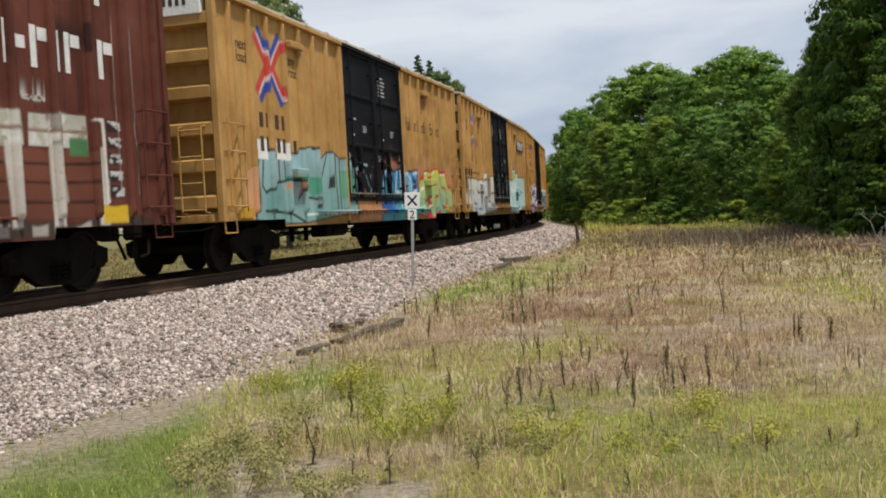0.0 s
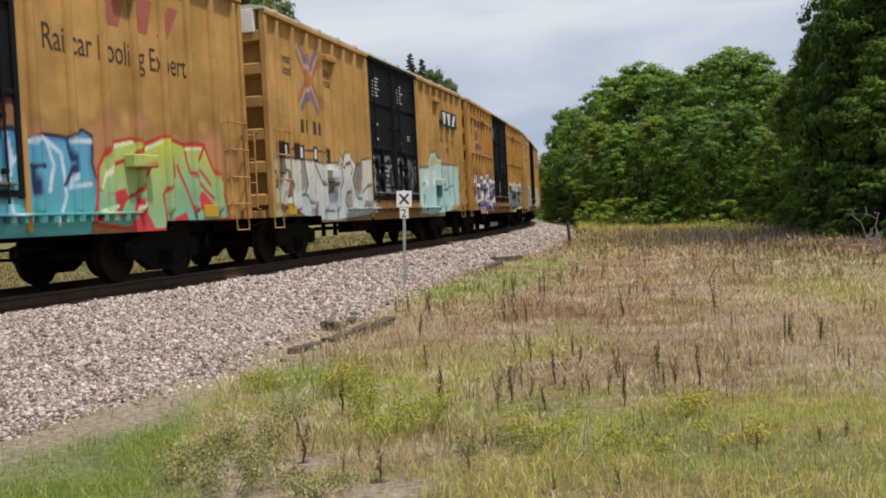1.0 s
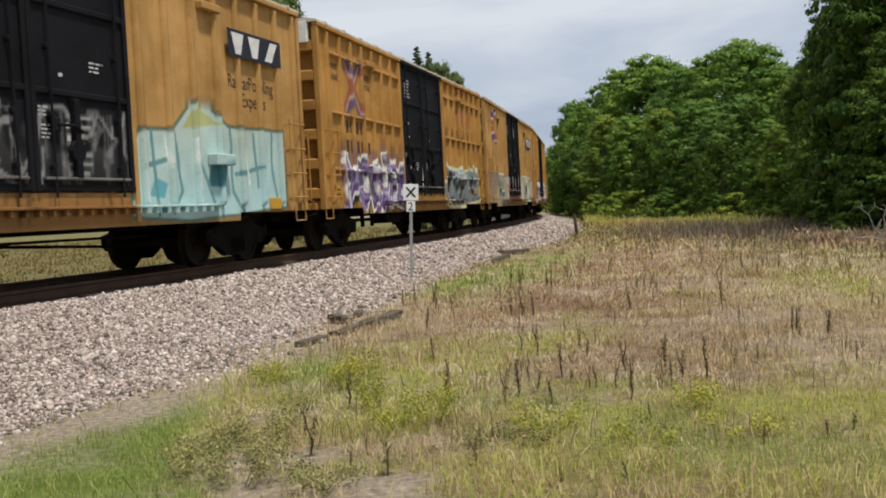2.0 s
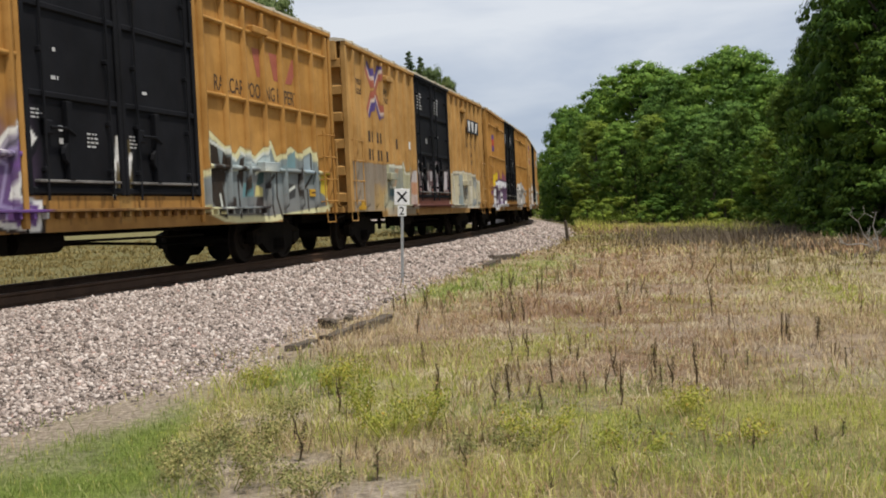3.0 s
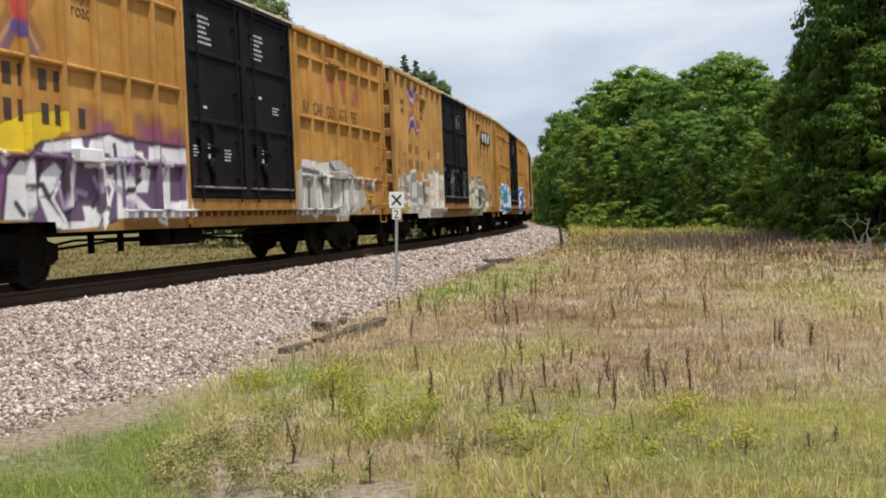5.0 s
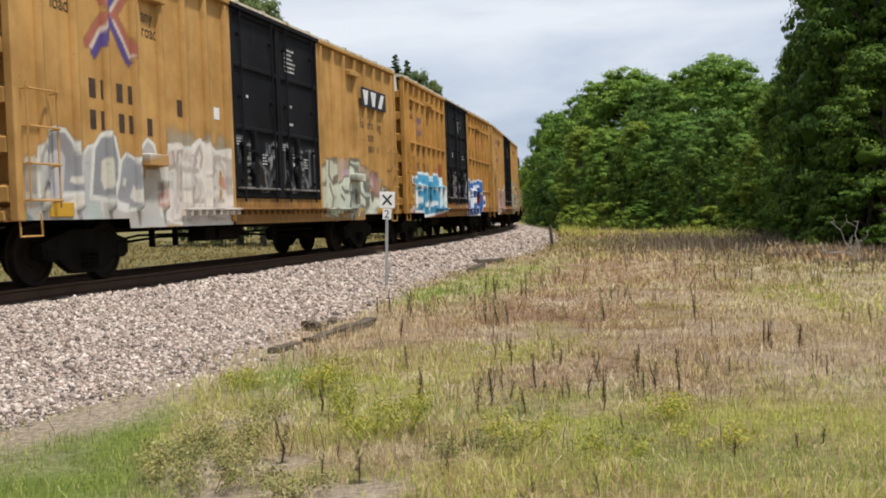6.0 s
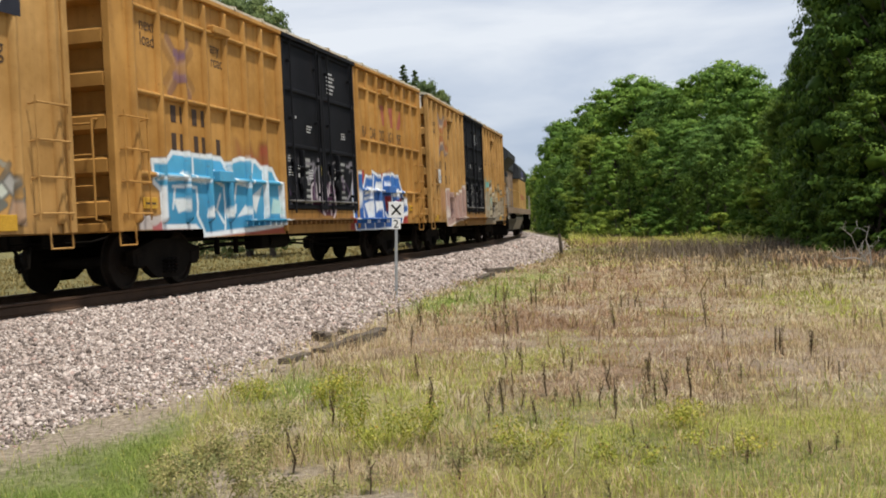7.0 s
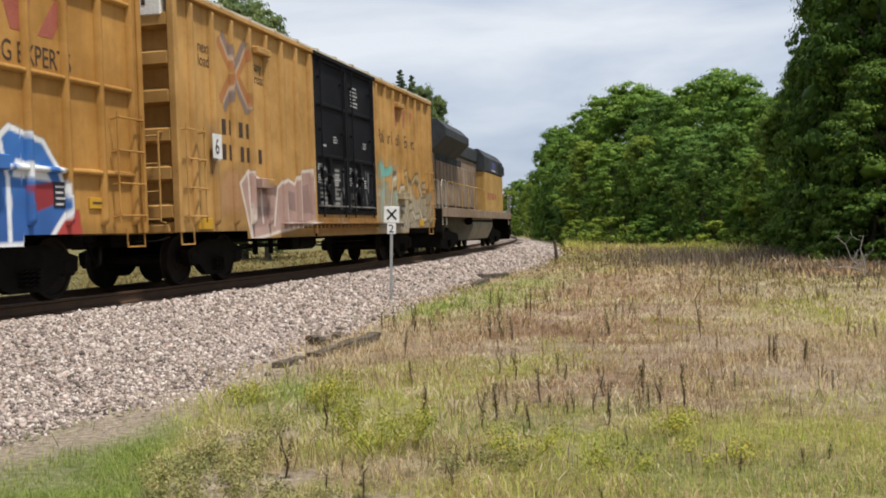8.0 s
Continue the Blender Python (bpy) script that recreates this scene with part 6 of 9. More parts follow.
def paint_g():
    sp = rust_sill(grime(Spray(67)), 0.8).cross(2.34, 4.04, 1.12, 1.22, (0.06, 0.05, 0.24), (0.34, 0.11, 0.09), (0.6, 0.52, 0.46), 0.95)
    # grey rings
    sp.block(0.15, 4.2, 0.80, 1.62, (0.44, 0.42, 0.37), 0.2, (0.46, 0.44, 0.40), 0.95, 0.06)
    sp.poly([(-0.35, 0.89), (-0.3, 1.31), (0.04, 1.38), (0.38, 1.28), (1.41, 1.33), (2.51, 1.26), (3.08, 0.83), (3.07, 0.71)], (0.42, 0.41, 0.38), (0.40, 0.40, 0.38))
    sp.poly([(-0.16, 0.93), (0.18, 1.05), (0.31, 0.94), (-0.11, 0.89)], (0.16, 0.24, 0.25))
    sp.poly([(-0.02, 1.35), (0.05, 1.6), (0.42, 1.84), (0.43, 1.28)], (0.22, 0.23, 0.24), (0.44, 0.40, 0.32))
    sp.poly([(1.37, 0.89), (1.48, 1.86), (1.63, 1.99), (1.92, 2.04), (1.94, 0.88)], (0.40, 0.42, 0.43), (0.44, 0.45, 0.44), rim=(0.60, 0.61, 0.58), w=0.03)
    sp.poly([(0.46, 1.28), (0.5, 1.91), (0.63, 2.11), (0.87, 2.21), (1.1, 2.19), (1.3, 2.03), (1.39, 1.77), (1.42, 1.49), (1.43, 1.29)], (0.22, 0.235, 0.26), (0.25, 0.26, 0.28), rim=(0.60, 0.61, 0.58), w=0.04)
    sp.poly([(0.66, 1.24), (0.7, 1.82), (0.84, 1.91), (0.99, 1.9), (1.06, 1.81), (1, 1.28)], (0.44, 0.44, 0.50), (0.47, 0.47, 0.46))
    sp.poly([(1.16, 1.47), (1.2, 1.55), (1.45, 1.51), (1.41, 1.41)], (0.55, 0.54, 0.50))
    sp.poly([(1.65, 1.25), (1.77, 1.98), (1.96, 2.17), (2.17, 2.23), (2.35, 2.16), (2.46, 1.82), (2.42, 1.56), (2.21, 1.21)], (0.22, 0.235, 0.26), (0.24, 0.255, 0.28), rim=(0.60, 0.61, 0.58), w=0.04)
    sp.poly([(1.93, 1.5), (1.96, 1.79), (2.08, 1.84), (2.26, 1.77), (2.32, 1.67), (2.23, 1.47), (2.01, 1.36)], (0.54, 0.53, 0.46))
    sp.poly([(2.31, 1.26), (2.51, 1.82), (2.65, 1.94), (2.88, 1.88), (3.01, 1.6), (2.95, 1.26), (3.04, 1.07), (2.5, 1.07)], (0.25, 0.265, 0.29), (0.26, 0.28, 0.31), rim=(0.60, 0.61, 0.58), w=0.03)
    sp.poly([(2.48, 1.45), (2.52, 1.56), (2.61, 1.54), (2.56, 1.42)], (0.54, 0.53, 0.48))
    sp.poly([(2.69, 1.26), (2.8, 1.46), (3.02, 1.26), (3.04, 1.09)], (0.55, 0.54, 0.50))
    sp.poly([(1.51, 0.91), (1.61, 1.19), (1.89, 1.15), (1.98, 0.9)], (0.40, 0.46, 0.45))
    sp.poly([(0.52, 1.17), (0.48, 1.33), (0.65, 1.32), (0.69, 1.17)], (0.56, 0.52, 0.44))
    sp.poly([(1.1, 1.15), (1.27, 1.26), (1.4, 1.23), (1.33, 1.07)], (0.62, 0.59, 0.52))
    sp.poly([(2.34, 1.07), (2.33, 1.21), (2.68, 1.16), (2.63, 1.02)], (0.60, 0.60, 0.60))
    # pale pink wash
    sp.poly([(2.95, 1.87), (3.07, 2.06), (3.28, 2.22), (3.48, 2.14), (3.56, 1.89)], (0.32, 0.33, 0.33), rim=(0.60, 0.61, 0.58), w=0.035)
    sp.poly([(3.11, 1.37), (3.18, 1.74), (3.62, 1.74), (3.62, 1.31)], (0.44, 0.40, 0.34))
    sp.poly([(2.98, 0.78), (3.09, 1.15), (3.45, 1.38), (3.77, 1.27), (3.79, 0.76)], (0.42, 0.43, 0.42), (0.47, 0.45, 0.40))
    sp.block(3.79, 6.13, 2.05, 2.36, (0.40, 0.50, 0.50), 0.22, None, 0.6, 0.3)
    sp.poly([(3.63, 1), (3.73, 1.99), (3.92, 2.13), (4.3, 2.17), (4.63, 2.07), (4.8, 2.17), (4.99, 2.28), (5.17, 2.23), (5.42, 2.23), (5.64, 2.11), (6.22, 2.18), (6.22, 1.7), (6.23, 1), (6.22, 0.82), (4.67, 0.77), (3.83, 0.93)], (0.58, 0.54, 0.50), (0.60, 0.56, 0.54), rim=(0.60, 0.61, 0.58), w=0.04)
    sp.poly([(5.67, 1.49), (5.73, 1.66), (6.17, 1.7), (6.2, 1.47), (5.9, 1.43)], (0.46, 0.24, 0.20))
    sp.poly([(3.55, 1.12), (3.54, 1.32), (3.69, 1.38), (3.9, 1.3), (3.9, 1.14), (3.72, 1.09)], (0.42, 0.26, 0.22))
    sp.poly([(3.61, 1.17), (3.63, 1.28), (3.75, 1.22), (3.72, 1.16)], (0.60, 0.52, 0.48))
    sp.poly([(3.54, 1.38), (3.55, 1.52), (3.84, 1.54), (3.83, 1.45), (3.69, 1.38)], (0.28, 0.25, 0.22))
    sp.poly([(3.8, 1.65), (4.05, 1.7), (4.05, 1.39), (3.84, 1.48)], (0.44, 0.43, 0.42))
    sp.poly([(4.59, 1.24), (4.59, 1.6), (4.73, 1.65), (5.08, 1.59), (5.01, 1.24)], (0.52, 0.48, 0.46))
    sp.poly([(3.76, 1.75), (3.8, 2.04), (4.05, 2.05), (4.06, 1.8)], (0.54, 0.44, 0.42))
    for pts in ([(3.83, 2.04), (3.79, 1.84), (3.89, 1.76), (4.11, 1.8), (4.08, 2.03)], [(4.18, 1.75), (4.25, 2.03), (4.39, 2.07), (4.33, 1.71), (4.26, 1.24)], [(4.71, 1.28), (4.84, 1.57), (4.73, 1.65), (4.84, 1.96), (5.02, 2.16), (5.11, 1.98), (5.02, 1.74), (4.6, 1.72)], [(5.42, 2.18), (5.42, 2)], [(4.89, 1.9), (4.81, 1.77)], [(4.56, 1.22), (5.05, 1.23), (5.89, 1.23)], [(5.49, 1.68), (5.41, 1.42)],):
        sp.line(pts, 0.042, (0.34, 0.30, 0.27))
    for pts in ([(5.78, 1.73), (5.78, 1.29)],):
        sp.line(pts, 0.05, (0.36, 0.22, 0.06))
    for pts in ([(4.46, 2.04), (4.43, 1.24)], [(5.28, 2.17), (5.23, 1.08)], [(6.09, 2.14), (6.04, 1.06)], [(3.75, 1.98), (3.75, 1.61)], [(3.92, 2.1), (4.37, 2.14)], [(4.76, 2.04), (4.85, 2.18), (5.06, 2.28)],):
        sp.line(pts, 0.05, (0.66, 0.62, 0.58))
    sp.jumble(3.8, 6.1, 0.9, 2.0, 34, [(0.64, 0.62, 0.58), (0.40, 0.36, 0.34), (0.50, 0.46, 0.44), (0.34, 0.30, 0.27)], (0.02, 0.06), 0.75).jumble(10.9, 15.6, 0.9, 1.9, 26, [(0.14, 0.14, 0.12), (0.56, 0.60, 0.52), (0.32, 0.35, 0.31)], (0.015, 0.05), 0.8)
    sp.bars(6.9, 7.5, 1.5, 2.4, 7, OFF).bars(9.3, 9.9, 1.5, 2.4, 7, OFF).block(6.6, 10.4, 1.3, 1.8, (0.05, 0.04, 0.03), 0.25, None, 0.6, 0.2)
    # pale green shapes
    sp.poly([(11.54, 1.02), (11.69, 1.93), (12.2, 2.28), (12.4, 2.37), (12.6, 2.26), (12.8, 2.29), (12.82, 2), (12.57, 1.84), (12.34, 1.47), (12.21, 1.01)], (0.40, 0.30, 0.24), (0.42, 0.32, 0.26))
    sp.poly([(12.56, 1.98), (12.56, 2.27), (12.72, 2.33), (12.82, 2.28), (12.76, 1.96)], (0.38, 0.24, 0.16), rim=(0.22, 0.18, 0.15), w=0.025)
    sp.poly([(12.31, 1.86), (12.42, 2.06), (12.59, 2.04), (12.58, 1.91), (12.45, 1.83)], (0.40, 0.32, 0.36))
    sp.poly([(11.91, 1.01), (11.98, 1.67), (12.36, 1.76), (12.49, 1.87), (12.74, 1.86), (12.94, 2.16), (13, 2.34), (13.39, 2.33), (13.62, 2.23), (13.68, 2.07), (14, 1.97), (14.16, 1.75), (14.31, 1.52), (14.24, 0.94), (14.03, 0.93), (13.92, 1.15), (13.6, 1.15), (13.44, 1.03), (13, 0.72), (12.86, 0.96), (12.62, 1.04)], (0.47, 0.51, 0.45), (0.50, 0.53, 0.46), rim=(0.15, 0.16, 0.145), w=0.025)
    sp.poly([(13.2, 2.1), (13.06, 2.2), (13.32, 2.18), (13.39, 1.96), (13.25, 1.96)], (0.36, 0.42, 0.38))
    sp.poly([(13.34, 1.17), (13.36, 1.63), (13.51, 1.69), (13.48, 1.25)], (0.44, 0.32, 0.10))
    sp.poly([(12.94, 1.78), (12.97, 1.91), (13.1, 1.9), (13.09, 1.74), (12.96, 1.72)], (0.11, 0.09, 0.07))
    sp.poly([(12.85, 2.13), (12.89, 2.29), (13, 2.31), (12.99, 2.19)], (0.05, 0.045, 0.04))
    sp.poly([(13.61, 2.03), (13.57, 2.24), (13.68, 2.32), (13.84, 2.2), (14.07, 2.19), (14.21, 2), (14.16, 1.88), (13.86, 2.04)], (0.38, 0.29, 0.22), rim=(0.24, 0.20, 0.17), w=0.022)
    sp.poly([(12.84, 1), (12.94, 1.48), (13.11, 1.62), (13.27, 1.53), (13.29, 1.26), (13.35, 1.12), (13.06, 1), (12.93, 0.81)], (0.37, 0.42, 0.37))
    sp.poly([(14.06, 0.96), (14.18, 1.51), (14.2, 1.8), (14.46, 1.77), (14.47, 1.52), (15.03, 1.36), (15.53, 1.65), (15.65, 1.5), (15.16, 1.19), (14.96, 0.9), (14.49, 0.92)], (0.50, 0.53, 0.46), (0.47, 0.51, 0.45), rim=(0.15, 0.16, 0.145), w=0.022)
    sp.poly([(14.36, 1.76), (14.45, 1.96), (14.68, 2.09), (14.88, 2.04), (14.95, 1.85), (15.14, 1.64), (15.23, 1.45), (15.03, 1.34), (14.81, 1.53)], (0.29, 0.185, 0.17), (0.34, 0.21, 0.20), rim=(0.18, 0.12, 0.11), w=0.022)
    sp.poly([(14.52, 1.77), (14.64, 1.9), (14.74, 1.78), (14.73, 1.63)], (0.42, 0.38, 0.38))
    sp.poly([(14.53, 1.4), (14.56, 1.56), (14.81, 1.53), (14.82, 1.34), (14.66, 1.23)], (0.10, 0.10, 0.10))
    sp.poly([(15.49, 1.06), (15.64, 1.37), (15.86, 1.35), (15.87, 1.05)], (0.40, 0.27, 0.18), rim=(0.22, 0.17, 0.13), w=0.02)
    sp.poly([(15.47, 1.61), (15.6, 1.74), (15.72, 1.64), (15.67, 1.41)], (0.36, 0.36, 0.34), rim=(0.12, 0.12, 0.11), w=0.02)
    sp.poly([(13.93, 1.65), (13.91, 1.9), (14.07, 1.82), (14.31, 1.52), (14.22, 1.39)], (0.10, 0.125, 0.115), (0.16, 0.18, 0.165))
    for pts in ([(13, 2.34), (13.44, 2.3), (13.62, 2.23)], [(12.95, 2.22), (13.33, 2.15), (13.39, 1.94)], [(12.84, 2), (12.8, 1.7), (12.89, 1.48), (13.14, 1.47)], [(12.7, 1.57), (12.62, 1.04)], [(12.93, 1.71), (12.88, 1.52), (13, 1.37), (12.94, 1.17), (12.89, 1.05)], [(13.27, 1.55), (13.31, 1.22), (13.44, 1.12), (13.05, 0.81)], [(13.68, 1.74), (13.74, 1.5), (14.16, 1.33), (14.05, 0.93)], [(14.34, 1.56), (14.16, 1.33)], [(12.24, 1.43), (12.45, 1.31)], [(12.35, 1.61), (12.55, 1.48)], [(13.79, 1.17), (14.02, 1.12)], [(15.26, 1.45), (15.51, 1.32), (15.16, 1.15)], [(15.77, 1.5), (15.79, 1.35)],):
        sp.line(pts, 0.045, (0.13, 0.14, 0.125))
    for pts in ([(12.78, 1.7), (12.76, 1.11)], [(13.56, 1.65), (13.57, 1.17)], [(14.33, 1.76), (14.25, 1.06)], [(14.21, 1.31), (14.13, 0.96)], [(14.95, 1.32), (15, 0.97)], [(13.92, 1.87), (13.82, 1.58)],):
        sp.line(pts, 0.05, (0.60, 0.63, 0.55))
    sp.poly([(10.82, 1.05), (10.78, 1.86), (11.03, 2.16), (11.26, 2.28), (11.6, 2.25), (11.9, 2.33), (12.06, 1.55), (12, 0.85)], (0.48, 0.51, 0.43), (0.50, 0.51, 0.42), rim=(0.20, 0.19, 0.16), w=0.03)
    for pts in ([(11.08, 2.16), (11.11, 1.88), (10.98, 1.64)], [(11.48, 2.18), (11.42, 1.89), (11.72, 1.68), (11.87, 2.02), (11.74, 2.28)], [(11.18, 1.42), (11.04, 1.13)], [(11.48, 1.66), (11.69, 1.36), (11.55, 1.07)],):
        sp.line(pts, 0.05, (0.17, 0.16, 0.13))
    scuff_doors(sp, 26, [(0.42, 0.44, 0.46), (0.20, 0.22, 0.24), (0.10, 0.11, 0.12)])
    return sp


def paint_h():
    sp = rust_sill(grime(Spray(71)), 0.5).cross(2.06, 3.66, 0.82, 0.80, (0.10, 0.08, 0.22), (0.32, 0.17, 0.09), (0.60, 0.44, 0.26), 0.45)
    sp.line([(1.98, 3.90), (2.08, 3.86)], 0.08, (0.10, 0.07, 0.22), 0.7).line([(1.94, 3.50), (2.12, 3.46)], 0.08, (0.10, 0.07, 0.24), 0.6)
    sp.glow(4.2, 5.6, 2.0, 2.50, (0.34, 0.07, 0.05), 0.9).block(0.6, 1.6, 0.95, 1.2, (0.46, 0.42, 0.40), 0.06).block(1.0, 6.3, 0.80, 1.1, (0.36, 0.04, 0.06), 0.15, None, 0.8)
    sp.poly([(1.08, 1.71), (1.05, 2.05), (1.51, 2.07), (1.71, 2.23), (3.45, 2.21), (3.58, 2.11), (4.25, 2.25), (4.9, 2.24), (5.15, 2.12), (5.69, 2.1), (6, 1.83), (6.04, 1.16), (6.19, 0.98), (4.1, 0.87), (2.64, 0.82), (2.43, 0.97), (1.33, 0.99), (1.28, 1.6)], (0.03, 0.24, 0.44), (0.07, 0.36, 0.58), rim=(0.70, 0.75, 0.78), w=0.046)
    sp.poly([(1.67, 1.45), (2.08, 1.45), (2.14, 1.26), (1.83, 1.21)], (0.66, 0.73, 0.76))
    sp.poly([(2.82, 1.14), (2.88, 1.31), (3.06, 1.37), (3.18, 1.27), (2.99, 1.11)], (0.70, 0.75, 0.77))
    sp.poly([(3.49, 1.27), (4.01, 1.38), (3.99, 1.21), (3.61, 1.11)], (0.66, 0.74, 0.77))
    sp.poly([(4.54, 1.51), (5.16, 1.75), (4.84, 1.21)], (0.68, 0.74, 0.76))
    sp.poly([(1.89, 1.85), (2.05, 1.93), (2.12, 1.78)], (0.70, 0.75, 0.77))
    sp.poly([(3.05, 1.69), (3.29, 1.95), (3.79, 1.97), (3.53, 1.7)], (0.06, 0.30, 0.50))
    sp.poly([(4.01, 1.13), (4.4, 1.38), (4.58, 1.21)], (0.66, 0.73, 0.76))
    sp.poly([(5.53, 1.21), (5.68, 1.53), (6.02, 1.48), (6.04, 1.21)], (0.40, 0.62, 0.62))
    for pts in ([(1.2, 1.78), (2.88, 1.76)], [(2.38, 2.21), (2.36, 1.82)], [(1.69, 1.65), (2.5, 1.64), (2.49, 1.17), (2.71, 0.85)], [(1.76, 1.64), (1.65, 1.3)], [(3.16, 1.97), (3.15, 1.81), (3.53, 1.7), (3.51, 0.88)], [(3.57, 2.07), (4.05, 1.76), (4.69, 1.75)], [(4.79, 2.2), (4.69, 1.75), (4.48, 1.03)], [(4.05, 1.74), (3.92, 1.38)], [(5.25, 2.08), (5.24, 1.02)], [(3.38, 1.54), (3.22, 1.27), (3.46, 1.03)],):
        sp.line(pts, 0.03, (0.66, 0.74, 0.78))
    sp.poly([(7.7, 1.38), (7.78, 1.9), (8.15, 1.48), (8.27, 1.9), (8.7, 1.93), (9.02, 1.97), (9.22, 1.5), (9.14, 1.13), (8.39, 1.17)], (0.06, 0.015, 0.04), (0.05, 0.015, 0.04))
    for pts in ([(7.83, 1.9), (7.73, 1.84), (7.73, 1.39)], [(8.01, 1.88), (8.08, 1.51), (8.2, 1.52), (8.22, 1.88), (8.44, 1.87), (8.34, 1.52)], [(8.47, 1.88), (8.62, 1.96), (8.73, 1.65)], [(8.8, 1.65), (8.85, 1.91), (9.06, 1.97), (9.17, 1.58), (9.24, 1.34), (9.03, 1.11)], [(8.35, 1.48), (8.54, 1.49), (8.35, 1.29), (8.49, 1.19)], [(8.65, 1.31), (8.87, 1.49), (8.9, 1.21)],):
        sp.line(pts, 0.035, (0.58, 0.52, 0.56))
    sp.poly([(8.24, 2.13), (8.33, 2.33), (8.52, 2.3), (8.48, 2.03)], (0.42, 0.36, 0.02))
    sp.bars(7.3, 7.8, 1.4, 2.45, 8, OFF).bars(9.5, 10.0, 1.4, 2.45, 8, OFF)
    sp.poly([(11.16, 2.3), (11.48, 2.34), (11.45, 2.02), (11.27, 1.9)], (0.34, 0.035, 0.04))
    sp.poly([(12.7, 2.3), (13.12, 2.31), (12.93, 2.07)], (0.34, 0.035, 0.04))
    sp.poly([(14.69, 1.2), (15.21, 1.29), (15.28, 0.89), (14.71, 0.84)], (0.36, 0.05, 0.05))
    sp.poly([(13.29, 2.34), (13.44, 2.51), (13.56, 2.33)], (0.30, 0.03, 0.03))
    sp.poly([(10.13, 0.82), (10.22, 1.17), (10.53, 1.08), (10.6, 0.77)], (0.22, 0.03, 0.035))
    sp.poly([(10.4, 1.53), (10.4, 1.9), (10.61, 2.14), (10.85, 2.26), (11.08, 2.24), (11.33, 1.87), (11.57, 2.2), (11.83, 2.17), (12.11, 2.33), (12.49, 2.25), (12.88, 2.03), (13.07, 2.26), (13.42, 2.3), (13.64, 2.21), (13.83, 2.35), (14.48, 2.21), (14.8, 1.85), (15.01, 1.31), (14.5, 0.8), (10.6, 0.76), (10.47, 1.13)], (0.02, 0.10, 0.33), (0.03, 0.15, 0.44), rim=(0.72, 0.75, 0.78), w=0.043)
    sp.poly([(10.74, 1.76), (10.89, 1.98), (10.98, 1.72), (10.95, 1.34), (10.78, 1.4)], (0.70, 0.73, 0.76))
    sp.poly([(11.43, 1.69), (11.62, 1.92), (11.96, 1.9), (12.06, 1.76)], (0.70, 0.73, 0.76))
    sp.poly([(11.41, 1.47), (12.05, 1.58), (11.85, 1.1), (11.67, 1.1)], (0.70, 0.73, 0.76))
    sp.poly([(12.26, 1.81), (12.4, 2.07), (12.71, 1.98), (12.78, 1.8)], (0.70, 0.73, 0.76))
    sp.poly([(12.33, 1.22), (12.28, 1.55), (12.8, 1.52), (12.66, 1.36)], (0.70, 0.73, 0.76))
    sp.poly([(13.11, 1.69), (13.55, 1.68), (13.47, 1.33), (13.2, 1.26)], (0.26, 0.03, 0.045))
    sp.poly([(14.09, 1.59), (14.68, 1.67), (14.7, 1.36), (14.25, 1.24)], (0.26, 0.03, 0.045))
    sp.poly([(13.87, 1.71), (13.94, 1.95), (14.5, 1.86), (14.63, 1.67)], (0.70, 0.73, 0.76))
    sp.poly([(13.08, 1.87), (13.14, 2.1), (13.45, 2.06), (13.47, 1.83)], (0.70, 0.73, 0.76))
    for pts in ([(11.33, 1.87), (11.27, 1.55), (11.39, 0.82)], [(12.21, 2.21), (12.13, 1.61), (12.18, 0.83)], [(12.92, 2.01), (12.85, 1.58), (13.04, 0.85)], [(13.64, 2.19), (13.78, 1.71), (13.79, 0.86)], [(11.42, 1.6), (12.05, 1.66)], [(10.71, 1.76), (10.6, 1.98)], [(13.11, 1.23), (13.36, 1.07)],):
        sp.line(pts, 0.04, (0.70, 0.74, 0.78))
    scuff_doors(sp, 26, [(0.34, 0.32, 0.36), (0.16, 0.10, 0.18)])
    return sp


